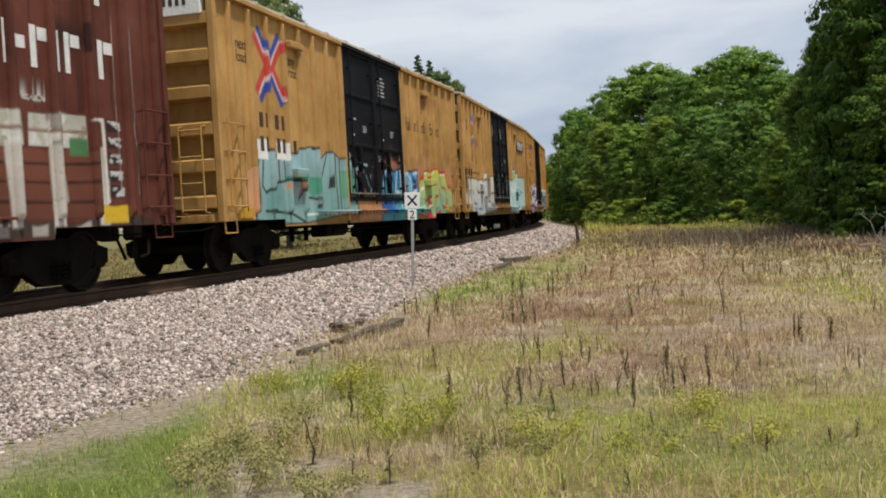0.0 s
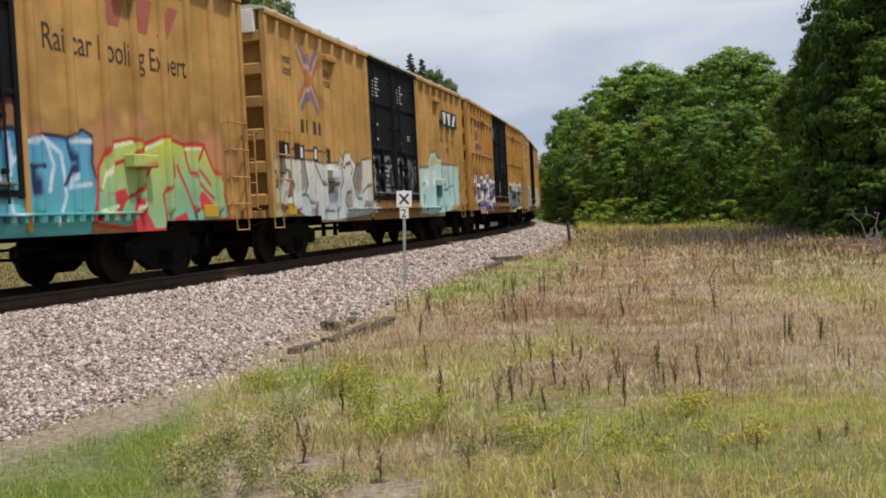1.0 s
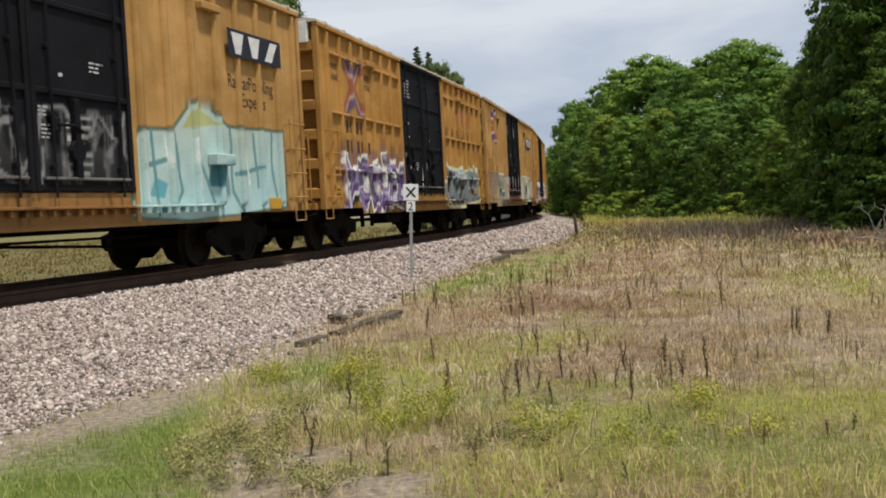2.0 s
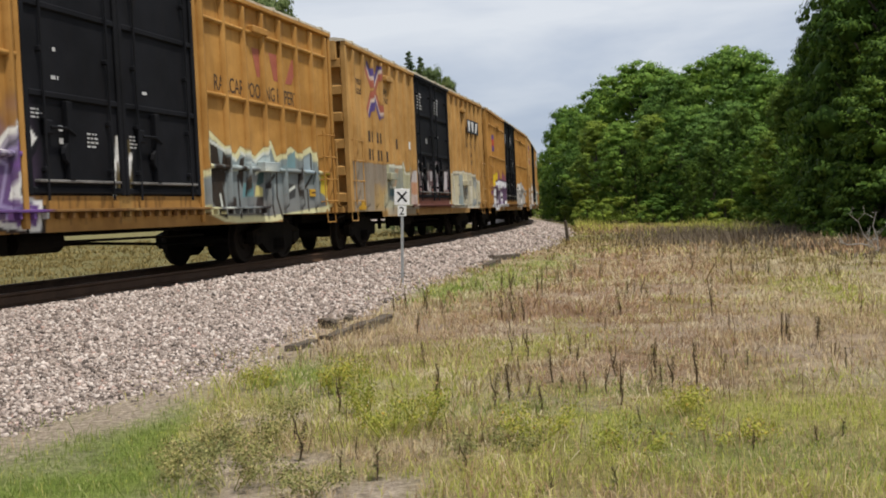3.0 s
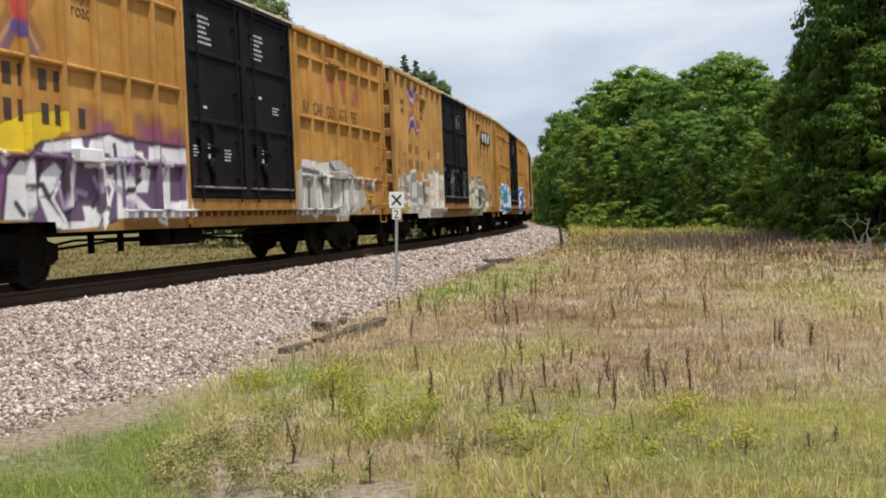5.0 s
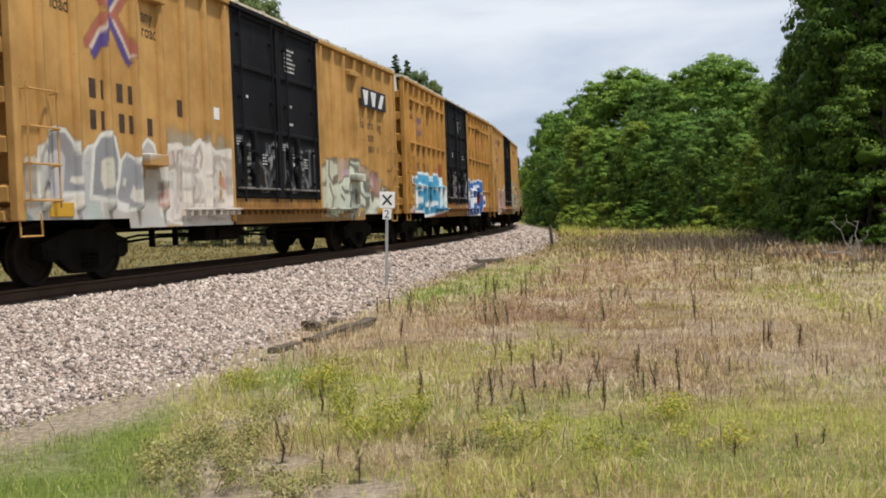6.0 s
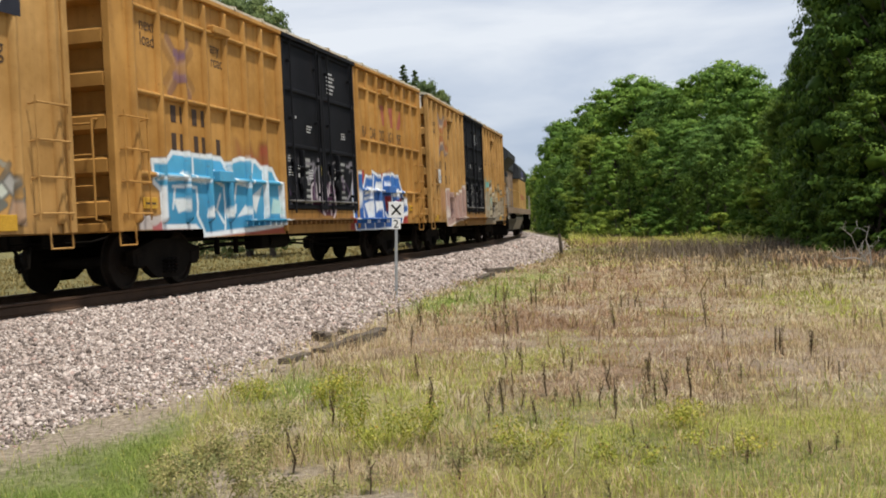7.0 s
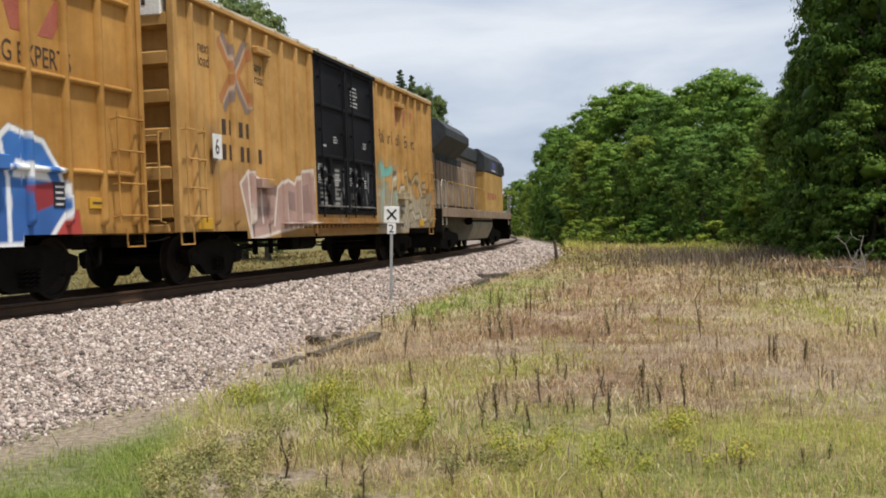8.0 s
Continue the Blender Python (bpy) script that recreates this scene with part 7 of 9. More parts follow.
def paint_i():
    sp = rust_sill(grime(Spray(83)), 0.75).cross(2.34, 3.90, 1.12, 1.22, (0.16, 0.16, 0.22), (0.42, 0.15, 0.07), (0.5, 0.42, 0.32), 0.75)
    sp.block(1.28, 1.66, 2.22, 2.66, (0.66, 0.65, 0.62), 0.02).block(1.1, 1.5, 1.9, 2.9, (0.30, 0.28, 0.24), 0.2, None, 0.4, 0.2)
    sp.glow(1.6, 2.6, 1.2, 2.0, (0.50, 0.28, 0.17), 0.7)
    sp.poly([(2.42, 1.85), (2.8, 2.1), (3.37, 1.94), (4.12, 1.77), (4.64, 2.05), (5.13, 1.93), (5.34, 2.21), (6.06, 2.27), (6.3, 1.14), (4.85, 0.96), (2.87, 0.76)], (0.42, 0.29, 0.26), (0.37, 0.25, 0.22), rim=(0.62, 0.55, 0.49), w=0.037)
    sp.poly([(3.26, 1.66), (3.51, 1.88), (4.21, 1.84), (4.18, 1.64)], (0.20, 0.13, 0.12))
    sp.poly([(4.56, 1.37), (4.69, 1.78), (5.11, 1.75), (5.15, 1.34)], (0.24, 0.17, 0.16))
    sp.poly([(2.89, 0.98), (3.09, 1.42), (3.76, 1.4), (3.57, 1.04)], (0.30, 0.20, 0.19))
    sp.poly([(5.45, 1.31), (5.38, 1.87), (5.93, 1.96), (6.04, 1.32)], (0.28, 0.19, 0.18))
    for pts in ([(2.79, 2.02), (2.88, 0.85)], [(3.36, 1.89), (3.42, 1.1)], [(4.2, 1.81), (3.96, 1.04)], [(4.63, 1.99), (4.53, 1.1)], [(5.33, 2.15), (5.29, 1.06)],):
        sp.line(pts, 0.035, (0.62, 0.55, 0.50))
    sp.bars(6.6, 7.2, 1.5, 2.4, 8, OFF).bars(7.6, 8.0, 1.5, 2.4, 8, OFF).bars(9.3, 9.8, 1.5, 2.4, 8, OFF)
    sp.drips(6.5, 10.4, 1.0, 1.8, 26, (0.35, 0.34, 0.33), 0.5)
    sp.block(10.7, 16.65, 0.80, 2.0, (0.30, 0.29, 0.25), 0.2, (0.34, 0.32, 0.25), 0.85, 0.1)
    sp.jumble(10.9, 16.4, 0.9, 2.2, 26, [(0.40, 0.39, 0.34), (0.2, 0.18, 0.14), (0.30, 0.34, 0.32)], (0.02, 0.07), 0.7)
    sp.drips(10.8, 13.0, 1.0, 2.7, 22, (0.16, 0.42, 0.40), 0.8).line([(11.3, 2.75), (11.6, 2.45), (12.4, 2.6)], 0.12, (0.12, 0.42, 0.40), 0.9)
    sp.piece(12.2, 16.2, 1.0, 2.6, 4, (0.36, 0.34, 0.27), (0.10, 0.085, 0.06), (0.45, 0.33, 0.15), 0.06, 0.03)
    scuff_doors(sp, 26, [(0.30, 0.30, 0.32), (0.14, 0.14, 0.16), (0.35, 0.35, 0.36)])
    return sp


def scuff_doors(sp, count, colours):
    """Pale rubbed marks and drips on the lower half of the doors."""
    sp.jumble(D0 + 0.15, D1 - 0.15, 1.35, 2.45, count, colours, (0.025, 0.06), 0.75)
    return sp.drips(D0 + 0.1, D1 - 0.1, 1.35, 2.4, count, colours[0], 0.45)


def paint_a():
    sp = Spray(97).drips(0.2, BODY - 0.2, 1.2, 4.9, 60, (0.035, 0.018, 0.014), 0.4)
    sp.block(6.0, 16.4, 0.8, 1.06, (0.05, 0.04, 0.035), 0.1, None, 0.9, 0.08)
    sp.block(11.6, 15.2, 1.06, 2.0, (0.15, 0.055, 0.035), 0.04, (0.20, 0.075, 0.045), 0.8, 0.05)
    for z in (1.28, 1.55, 1.80):
        sp.line([(11.6, z), (15.1, z + 0.01)], 0.022, (0.035, 0.018, 0.014))
    for u0, u1 in ((11.6, 13.52), (13.66, 14.86)):
        sp.block(u0, u1, 2.02, 2.48, (0.62, 0.62, 0.58), 0.04, (0.52, 0.52, 0.46), 0.92)
        sp.jumble(u0 + 0.08, u1 - 0.08, 2.08, 2.42, 9, [(0.66, 0.66, 0.63), (0.30, 0.28, 0.24), (0.45, 0.44, 0.36)], (0.02, 0.07))
        sp.line([(u0, 2.24), (u1, 2.25)], 0.02, (0.25, 0.16, 0.12))
    sp.block(14.45, 14.86, 1.92, 2.14, (0.07, 0.20, 0.08), 0.05)
    for u in (11.9, 13.34, 14.16, 15.12):
        sp.block(u - 0.11, u + 0.11, 0.96, 2.05, (0.62, 0.59, 0.53), 0.05, (0.52, 0.50, 0.45), 0.9)
        sp.drips(u - 0.15, u + 0.15, 0.95, 1.6, 5, (0.5, 0.47, 0.42), 0.8)
    sp.line([(14.95, 2.42), (15.2, 2.45), (15.24, 1.3)], 0.035, (0.62, 0.60, 0.55))
    for k in range(5):
        sp.block(15.28, 15.62, 1.34 + 0.24 * k, 1.52 + 0.24 * k, (0.02, 0.02, 0.022), 0.01, None, 0.95).jumble(15.31, 15.59, 1.38 + 0.24 * k, 1.48 + 0.24 * k, 4, [(0.6, 0.6, 0.58)], (0.012, 0.02))
    sp.block(15.10, 15.68, 0.98, 1.24, (0.58, 0.38, 0.03), 0.02).block(12.3, 12.9, 1.06, 1.30, (0.30, 0.16, 0.05), 0.04)
    for u in (12.2, 12.9, 13.6, 14.5):
        sp.block(u, u + 0.3, 0.84, 1.0, (0.5, 0.48, 0.44), 0.06, None, 0.7)
    sp.jumble(13.55, 14.0, 2.62, 2.86, 8, [(0.55, 0.53, 0.50)], (0.015, 0.025))
    # highlights along the posts, put into the paint as thin pale lines
    for u in (12.55, 15.55, 16.0):
        sp.line([(u, 1.4), (u - 0.02, 4.0)], 0.014, (0.45, 0.40, 0.37), 0.8)
    sp.block(14.3, 15.0, 3.38, 3.80, (0.025, 0.014, 0.012), 0.03, None, 0.9)
    return sp


def plates(root, red, wide):
    """The owner's emblem as a plain shape and the slogan near the far end of the side."""
    if not red:
        g = Geo().box(13.75 - MID, 15.85 - MID, OUT - 0.006, OUT - 0.001, 3.74, 4.24)
        pl = part("emblem_panel", g, PLATE_BLACK, root, "black panel with white block emblem")
        y = OUT - 0.010
        for u, w in ((13.88, 0.46), (14.52, 0.46)):
            part("emblem", Geo().prism([(u - MID, 4.18), (u + w - MID, 4.18), (u + w * 0.72 - MID, 3.80), (u + w * 0.28 - MID, 3.80)], y, y + 0.004), LETTER_WHITE, pl)
        part("emblem", Geo().prism([(15.16 - MID, 3.80), (15.42 - MID, 4.18), (15.70 - MID, 4.18), (15.44 - MID, 3.80)], y, y + 0.004), LETTER_WHITE, pl)
    else:
        y = SIDE - 0.004
        m, lift = -MID - (0.4 if wide else 0.0), 0.26 if wide else 0.0
        for u in (13.0, 13.75):
            part("emblem", Geo().prism([(u + m, 4.16 + lift), (u + 0.62 + m, 4.16 + lift), (u + 0.44 + m, 3.62 + lift), (u + 0.18 + m, 3.62 + lift)], y, y + 0.003), LETTER_RED, root, "faded red emblem shape")
        part("emblem", Geo().prism([(14.46 + m, 3.62 + lift), (14.84 + m, 4.16 + lift), (15.14 + m, 4.16 + lift), (14.76 + m, 3.62 + lift)], y, y + 0.003), LETTER_RED, root, "faded red emblem shape")


def lettering(root, style, label):
    """The words on a yellow car."""
    y = SIDE - 0.004
    h = -MID
    for text, u, z in (("next", 0.86, 4.10), ("load", 0.86, 3.86), ("any", 3.22, 4.08), ("road", 3.22, 3.84)):
        words(text, 0.30, u + h, y, z, LETTER_DARK, root, narrow=0.85)
    mark_bars(root, (1.70, 2.00, 2.42, 2.74), 2.72, 0.28, 0.20, LETTER_DARK)
    if style != "boxed":
        mark_bars(root, (1.32, 1.70, 1.98, 2.46, 2.74, 3.28), 2.26, 0.28, 0.18, LETTER_DARK)
    else:
        mark_bars(root, (0.74, 1.36, 1.60, 2.22, 2.42, 3.06), 2.18, 0.22, 0.15, LETTER_WHITE)
    if style == "line":
        words("RAILCAR POOLING EXPERTS", 0.40, 11.45 + h, y, 3.20, LETTER_DARK, root, narrow=0.72)
    elif style == "wide":
        words("Railcar Pooling Experts", 0.52, 11.25 + h, y, 3.32, LETTER_DARK, root, narrow=0.78)
    else:
        # painted in pieces between the posts
        for text, u, z in (("Rail", 13.82, 3.20), ("car", 14.25, 3.20), ("Po", 14.60, 3.20), ("oling", 15.03, 3.20), ("Exper", 14.30, 2.88), ("ts", 15.06, 2.88)):
            words(text, 0.36, u + h, y, z, LETTER_DARK, root, narrow=0.84)
        if style != "boxed":
            mark_bars(root, (14.44, 14.62, 14.84, 15.02, 15.20), 2.58, 0.17, 0.13, LETTER_DARK)
    if root is not None and style == "wide" and "pink" in label:
        pl = part("digit_plate", Geo().box(1.14 + h, 1.50 + h, OUT - 0.006, OUT - 0.001, 2.24, 2.68), LETTER_WHITE, root, "white plate with a dark digit")
        words("6", 0.40, 1.22 + h, OUT - 0.010, 2.32, LETTER_DARK, pl, "digit", narrow=0.85)
    if style == "stack":
        part("side_tag", Geo().box(4.28 + h, 4.50 + h, SIDE - 0.005, SIDE - 0.001, 2.66, 2.94), LETTER_DARK, root)
        part("side_tag", Geo().box(5.62 + h, 5.84 + h, SIDE - 0.005, SIDE - 0.001, 2.72, 2.94), LETTER_WHITE, root)
    places = ((0.72, 1.13, 1.28, 1.46), (15.42, 15.78, 1.30, 1.46)) if style == "line" else ((0.65, 1.19, 0.98, 1.18), (15.21, 15.68, 0.98, 1.19))
    if "maroon" in label:
        places = places[:1]
    for u0, u1, z0, z1 in places:
        tag = part("yellow_tag", Geo().box(u0 + h, u1 + h, SIDE - 0.030, SIDE - 0.001, z0, z1, 0.006), PLATE_YELLOW, root, "small yellow panel")
        if style == "line":
            part("tag_bar", Geo().box(u0 + 0.06 + h, u1 - 0.06 + h, SIDE - 0.034, SIDE - 0.0305, z0 + 0.07, z0 + 0.10), LETTER_DARK, tag)
    if "cyan" in label:
        panel = part("stencil_panel", Geo().box(14.66 + h, 15.10 + h, SIDE - 0.006, SIDE - 0.001, 1.30, 1.66), PLATE_BLACK, root, "black stencil panel with white bars")
        for k in range(4):
            part("stencil_bar", Geo().box(14.70 + h, (15.04 if k % 2 else 14.86) + h, SIDE - 0.010, SIDE - 0.007, 1.34 + 0.08 * k, 1.37 + 0.08 * k), STENCIL_WHITE, panel)


def build_train():
    A = boxcar(0, False, BROWN, paint_a(), "red-brown boxcar with faded white lettering and pale painted squares", False, 1)
    for k, (u, w) in enumerate(((10.0, 0.4), (10.7, 0.4), (11.5, 0.4), (12.66, 0.42), (13.28, 0.40), (13.78, 0.36), (14.22, 0.12), (14.46, 0.32), (14.90, 0.12), (15.18, 0.34))):
        for z0, tall in ((3.05, 0.56), (4.10, 0.56)):
            x = u - MID
            part("name_bar", Geo().box(x, x + w * (0.32 if w > 0.2 else 1.0), SIDE - 0.005, SIDE - 0.001, z0, z0 + tall), LETTER_WHITE, A, "worn white lettering")
            if w > 0.2:
                part("name_bar", Geo().box(x + w * 0.4, x + w, SIDE - 0.005, SIDE - 0.001, z0 + tall * (0.66 if k % 2 else 0.4), z0 + tall * (0.97 if k % 2 else 0.7)), LETTER_WHITE, A)
    cars = [A]
    for k, girts, mat_, spray, style, red, white, label in (
            (1, False, YELLOW, paint_b(), "wide", True, True, "yellow boxcar with black doors and teal, blue and lime graffiti"),
            (2, False, YELLOW, paint_c(), "boxed", False, True, "yellow boxcar with black doors, silver and pale turquoise graffiti"),
            (3, True, YELLOW_DEEP, paint_d(), "line", True, True, "deep yellow boxcar with panelled sides, purple and grey-teal graffiti"),
            (4, False, YELLOW, paint_e(), "stack", False, False, "yellow boxcar with grey painted-over patch and maroon graffiti on doors"),
            (5, True, YELLOW_DEEP, paint_f(), "line", True, True, "deep yellow boxcar with panelled sides and white-and-purple graffiti"),
            (6, False, YELLOW, paint_g(), "stack", False, False, "yellow boxcar with grey-white and pale green graffiti"),
            (7, True, YELLOW_DEEP, paint_h(), "line", True, True, "deep yellow boxcar with panelled sides and bright cyan graffiti"),
            (8, False, YELLOW, paint_i(), "wide", True, True, "yellow boxcar with dusty pink graffiti and grey overpainted end")):
        car = boxcar(k, girts, mat_, spray, label, white, k * 7)
        lettering(car, style, label)
        plates(car, red, style == "wide")
        cars.append(car)
    return cars


CARS = build_train()


# ---- the engine at the end of the train ----
ENGINE_LONG = 21.4
ENGINE_S = S0 + 9 * PITCH - (PITCH - BODY) / 2 + ENGINE_LONG / 2


def engine():
    root = thing("locomotive", on_rails(ENGINE_S, 6.5), "yellow and grey diesel locomotive with flared radiators and handrails", "locomotive")
    h = -ENGINE_LONG / 2
    deck = Geo().box(h + 0.9, -h - 0.9, -1.52, 1.52, 1.36, 1.58, 0.03)
    deck.box(h + 0.85, h + 1.0, -1.50, 1.50, 0.75, 1.58, 0.02).box(-h - 1.0, -h - 0.85, -1.50, 1.50, 0.75, 1.58, 0.02)
    part("deck", deck, STEEL_DARK, root)
    side = Geo().box(h + 0.9, -h - 0.9, -1.545, -1.50, 1.30, 1.62, 0.008)
    part("deck_edge", side, LOCO_FADED, root)
    part("hood_end", Geo().box(h + 1.84, h + 1.895, -0.96, 0.96, 1.60, 3.62, 0.01), LOCO_YELLOW, root, "yellow rear end of the hood")
    hood = Geo().box(h + 1.9, h + 12.38, -0.98, 0.98, 1.58, 4.05, 0.05)
    hb = part("hood", hood, LOCO_FADED, root, "sun-bleached long hood with door panels")
    fore = part("cab_body", Geo().box(h + 12.4, -h - 2.6, -1.36, 1.36, 1.58, 3.45, 0.04), LOCO_YELLOW, root, "yellow cab body behind the nose")
    for u in np.arange(2.6, 11.0, 0.72):
        part("hood_door", Geo().box(h + u, h + u + 0.60, -1.035, -0.985, 1.75, 3.35, 0.02), LOCO_FADED, hb)
    grille = Geo()
    for u in np.arange(2.6, 8.2, 0.28):
        grille.box(h + u, h + u + 0.2, -1.02, -0.97, 3.38, 3.62, 0.01)
    tagged(part("radiator_grille", grille, LOCO_GREY, hb), kind="stuff")
    hd = Geo()
    for u in np.arange(2.9, 10.8, 0.72):
        hd.tube([(h + u + 0.2, -1.05, 2.4), (h + u + 0.2, -1.05, 2.6)], 0.012, 5)
    tagged(part("door_latches", hd, SILVER_BAR, hb), kind="stuff")
    top = Geo().box(h + 6.9, h + 12.34, -1.06, 1.06, 3.72, 4.42, 0.12)
    top.box(h + 9.2, h + 11.4, -0.7, 0.7, 4.42, 4.60, 0.04)
    part("hood_roof", top, LOCO_GREY, root, "dark grey hood roof")
    fl = Geo().prism_x([(-0.98, 3.60), (-1.56, 4.15), (-1.56, 4.42), (-1.25, 4.74), (1.25, 4.74), (1.56, 4.42), (1.56, 4.15), (0.98, 3.60)], h + 1.85, h + 6.9)
    part("radiator_flare", fl, LOCO_GREY, root, "dark grey flared radiator housing")
    for u in (2.8, 4.4, 6.0):
        fans = Geo().lathe([(4.74, 0.62), (4.82, 0.62), (4.82, 0.5), (4.78, 0.1)], 20, "z", (h + u, 0, 0))
        part("radiator_fan", fans, STEEL_DARK, root)
    cr = Geo().prism_x([(-1.38, 3.46), (-1.38, 4.1), (-1.1, 4.45), (1.1, 4.45), (1.38, 4.1), (1.38, 3.46)], h + 12.35, -h - 2.55)
    cb = part("cab_roof", cr, LOCO_GREY, root, "dark grey upper cab and roof")
    for u in (17.4, 18.5):
        part("window", Geo().box(h + u, h + u + 0.8, -1.40, -1.37, 3.52, 3.98, 0.02), PLATE_BLACK, cb, "dark cab window")
    part("emblem", Geo().box(h + 14.6, h + 15.9, -1.395, -1.38, 3.62, 3.98, 0.004), LETTER_BLUE, cb, "blue emblem panel")
    part("emblem", Geo().box(h + 14.6, h + 15.9, -1.395, -1.38, 3.54, 3.60, 0.004), LETTER_WHITE, cb)
    for k in range(5):
        part("name_bar", Geo().box(h + 13.3 + k * 0.6, h + 13.62 + k * 0.6, -1.368, -1.362, 2.2, 2.5), LETTER_RED, fore)
    nose = Geo().prism([(-h - 3.0, 1.58), (-h - 3.0, 3.3), (-h - 1.9, 3.0), (-h - 1.7, 1.58)], -0.95, 0.95)
    part("nose", nose, LOCO_YELLOW, root)
    tank = Geo().prism_x([(-1.40, 0.95), (-1.40, 1.36), (1.40, 1.36), (1.40, 0.95), (1.15, 0.42), (-1.15, 0.42)], h + 8.3, h + 14.2)
    part("fuel_tank", tank, TANK_DUSTY, root, "dusty grey fuel tank")
    air = Geo().lathe([(h + 8.0, 0.05), (h + 8.0, 0.16), (h + 14.0, 0.16), (h + 14.0, 0.05)], 14, "x", (0, -1.25, 1.18))
    part("air_tank", air, STEEL_DARK, root)
    rail = Geo()
    rail.tube([(h + 2.2, -1.48, 2.55), (h + 12.2, -1.48, 2.55)], 0.017)
    for u in np.arange(2.2, 12.3, 1.55):
        rail.tube([(h + u, -1.48, 1.58), (h + u, -1.48, 2.55)], 0.015)
    part("handrail", rail, LOCO_YELLOW, root)
    for x, s in ((h + 0.95, 1), (-h - 0.95, -1)):
        st = Geo()
        for k in range(4):
            z = 0.55 + 0.27 * k
            st.box(min(x, x + s * 0.6), max(x, x + s * 0.6), -1.5, -1.15, z, z + 0.03)
        st.box(min(x, x + s * 0.04), max(x, x + s * 0.04), -1.52, -1.12, 0.5, 1.4, 0.01)
        part("steps", st, STEEL_DARK, root)
        hr = Geo().tube([(x, -1.50, 1.0), (x, -1.50, 2.35), (x + s * 0.12, -1.50, 2.55), (x + s * 0.75, -1.50, 2.55), (x + s * 0.78, -1.50, 2.2), (x + s * 0.75, -1.50, 1.0)], 0.022)
        part("stair_rail", hr, SILVER_BAR, root, "pale bent stair handrail")
        pilot = Geo().box(min(x, x + s * 0.06), max(x, x + s * 0.06), -1.45, 1.45, 0.25, 0.8, 0.02)
        part("pilot_plate", pilot, STEEL_DARK, root)
        end_rail = Geo().tube([(x, -1.4, 1.58), (x, -1.4, 2.55), (x, -0.4, 2.55), (x, -0.4, 1.58)], 0.017)
        part("end_rail", end_rail, SILVER_BAR, root)
    light = Geo().box(h + 1.75, h + 1.9, -0.3, 0.3, 3.75, 3.95, 0.03)
    part("rear_light_box", light, STEEL_DARK, root)
    coupler(root, h + 0.55, -1)
    coupler(root, -h - 0.55, 1)
    truck(root, -6.5, 1.95, (-1.75, 0.0, 1.75))
    truck(root, 6.5, 1.95, (-1.75, 0.0, 1.75))
    return root


ENGINE = engine()



# ---- sign, timbers, post ----
def ground_at(x, y):
    return float(ground_z(np.array([x]), np.array([y]))[0])


def crossing_sign():
    p = on_track(20.6, 3.33)
    z = float(bed_z(20.6, 3.33))
    root = thing("trackside_sign", pose(p.x, p.y, z, 0, 2.0, 4), "small white crossing sign with black X on a galvanised post", "sign")
    post_ = Geo().box(-0.032, 0.032, 0.0, 0.028, -0.3, 2.07, 0.006)
    part("post", post_, GALVANISED, root)
    plate = Geo().box(-0.165, 0.165, -0.006, -0.001, 1.71, 2.06, 0.003)
    pl = part("plate", plate, SIGN_WHITE, root, "square white plate with a black X")
    x = Geo()
    for s in (-1, 1):
        a = math.atan2(0.22, 0.20) * s
        c, d = math.cos(a), math.sin(a)
        L, w = 0.145, 0.020
        q = [(-L, -w), (L, -w), (L, w), (-L, w)]
        x.prism([(c * u - d * v, 1.885 + d * u + c * v) for u, v in q], -0.0095 - 0.001 * (s > 0), -0.0065)
    part("cross", x, SIGN_BLACK, pl)
    small = part("number_plate", Geo().box(-0.095, 0.095, -0.006, -0.001, 1.465, 1.695, 0.003), SIGN_WHITE, root)
    words("2", 0.25, -0.068, -0.008, 1.495, SIGN_BLACK, small, "digit")


def timber(name, x, y, long, turn, wide, tall, seed, label):
    rng = random.Random(seed)
    root = thing(name, pose(x, y, ground_at(x, y) + 0.02, 0, rng.uniform(-3, 3), turn), label, "timber")
    g = Geo()
    n = 9
    v, f = [], []
    for k in range(n):
        t = -long / 2 + long * k / (n - 1)
        a, b = wide / 2 * rng.uniform(0.8, 1.1), tall * rng.uniform(0.75, 1.1)
        v += [(t, -a, -0.05), (t, -a * 0.95, b * rng.uniform(0.85, 1)), (t, -a * 0.2, b), (t, a * 0.9, b * rng.uniform(0.8, 1)), (t, a, -0.05)]
        if k:
            f += [((k - 1) * 5 + j, (k - 1) * 5 + (j + 1) % 5, k * 5 + (j + 1) % 5, k * 5 + j) for j in range(5)]
    f += [(0, 1, 2, 3, 4), tuple(range((n - 1) * 5, n * 5))[::-1]]
    part("beam", g.add(v, f), OLD_WOOD, root)


crossing_sign()


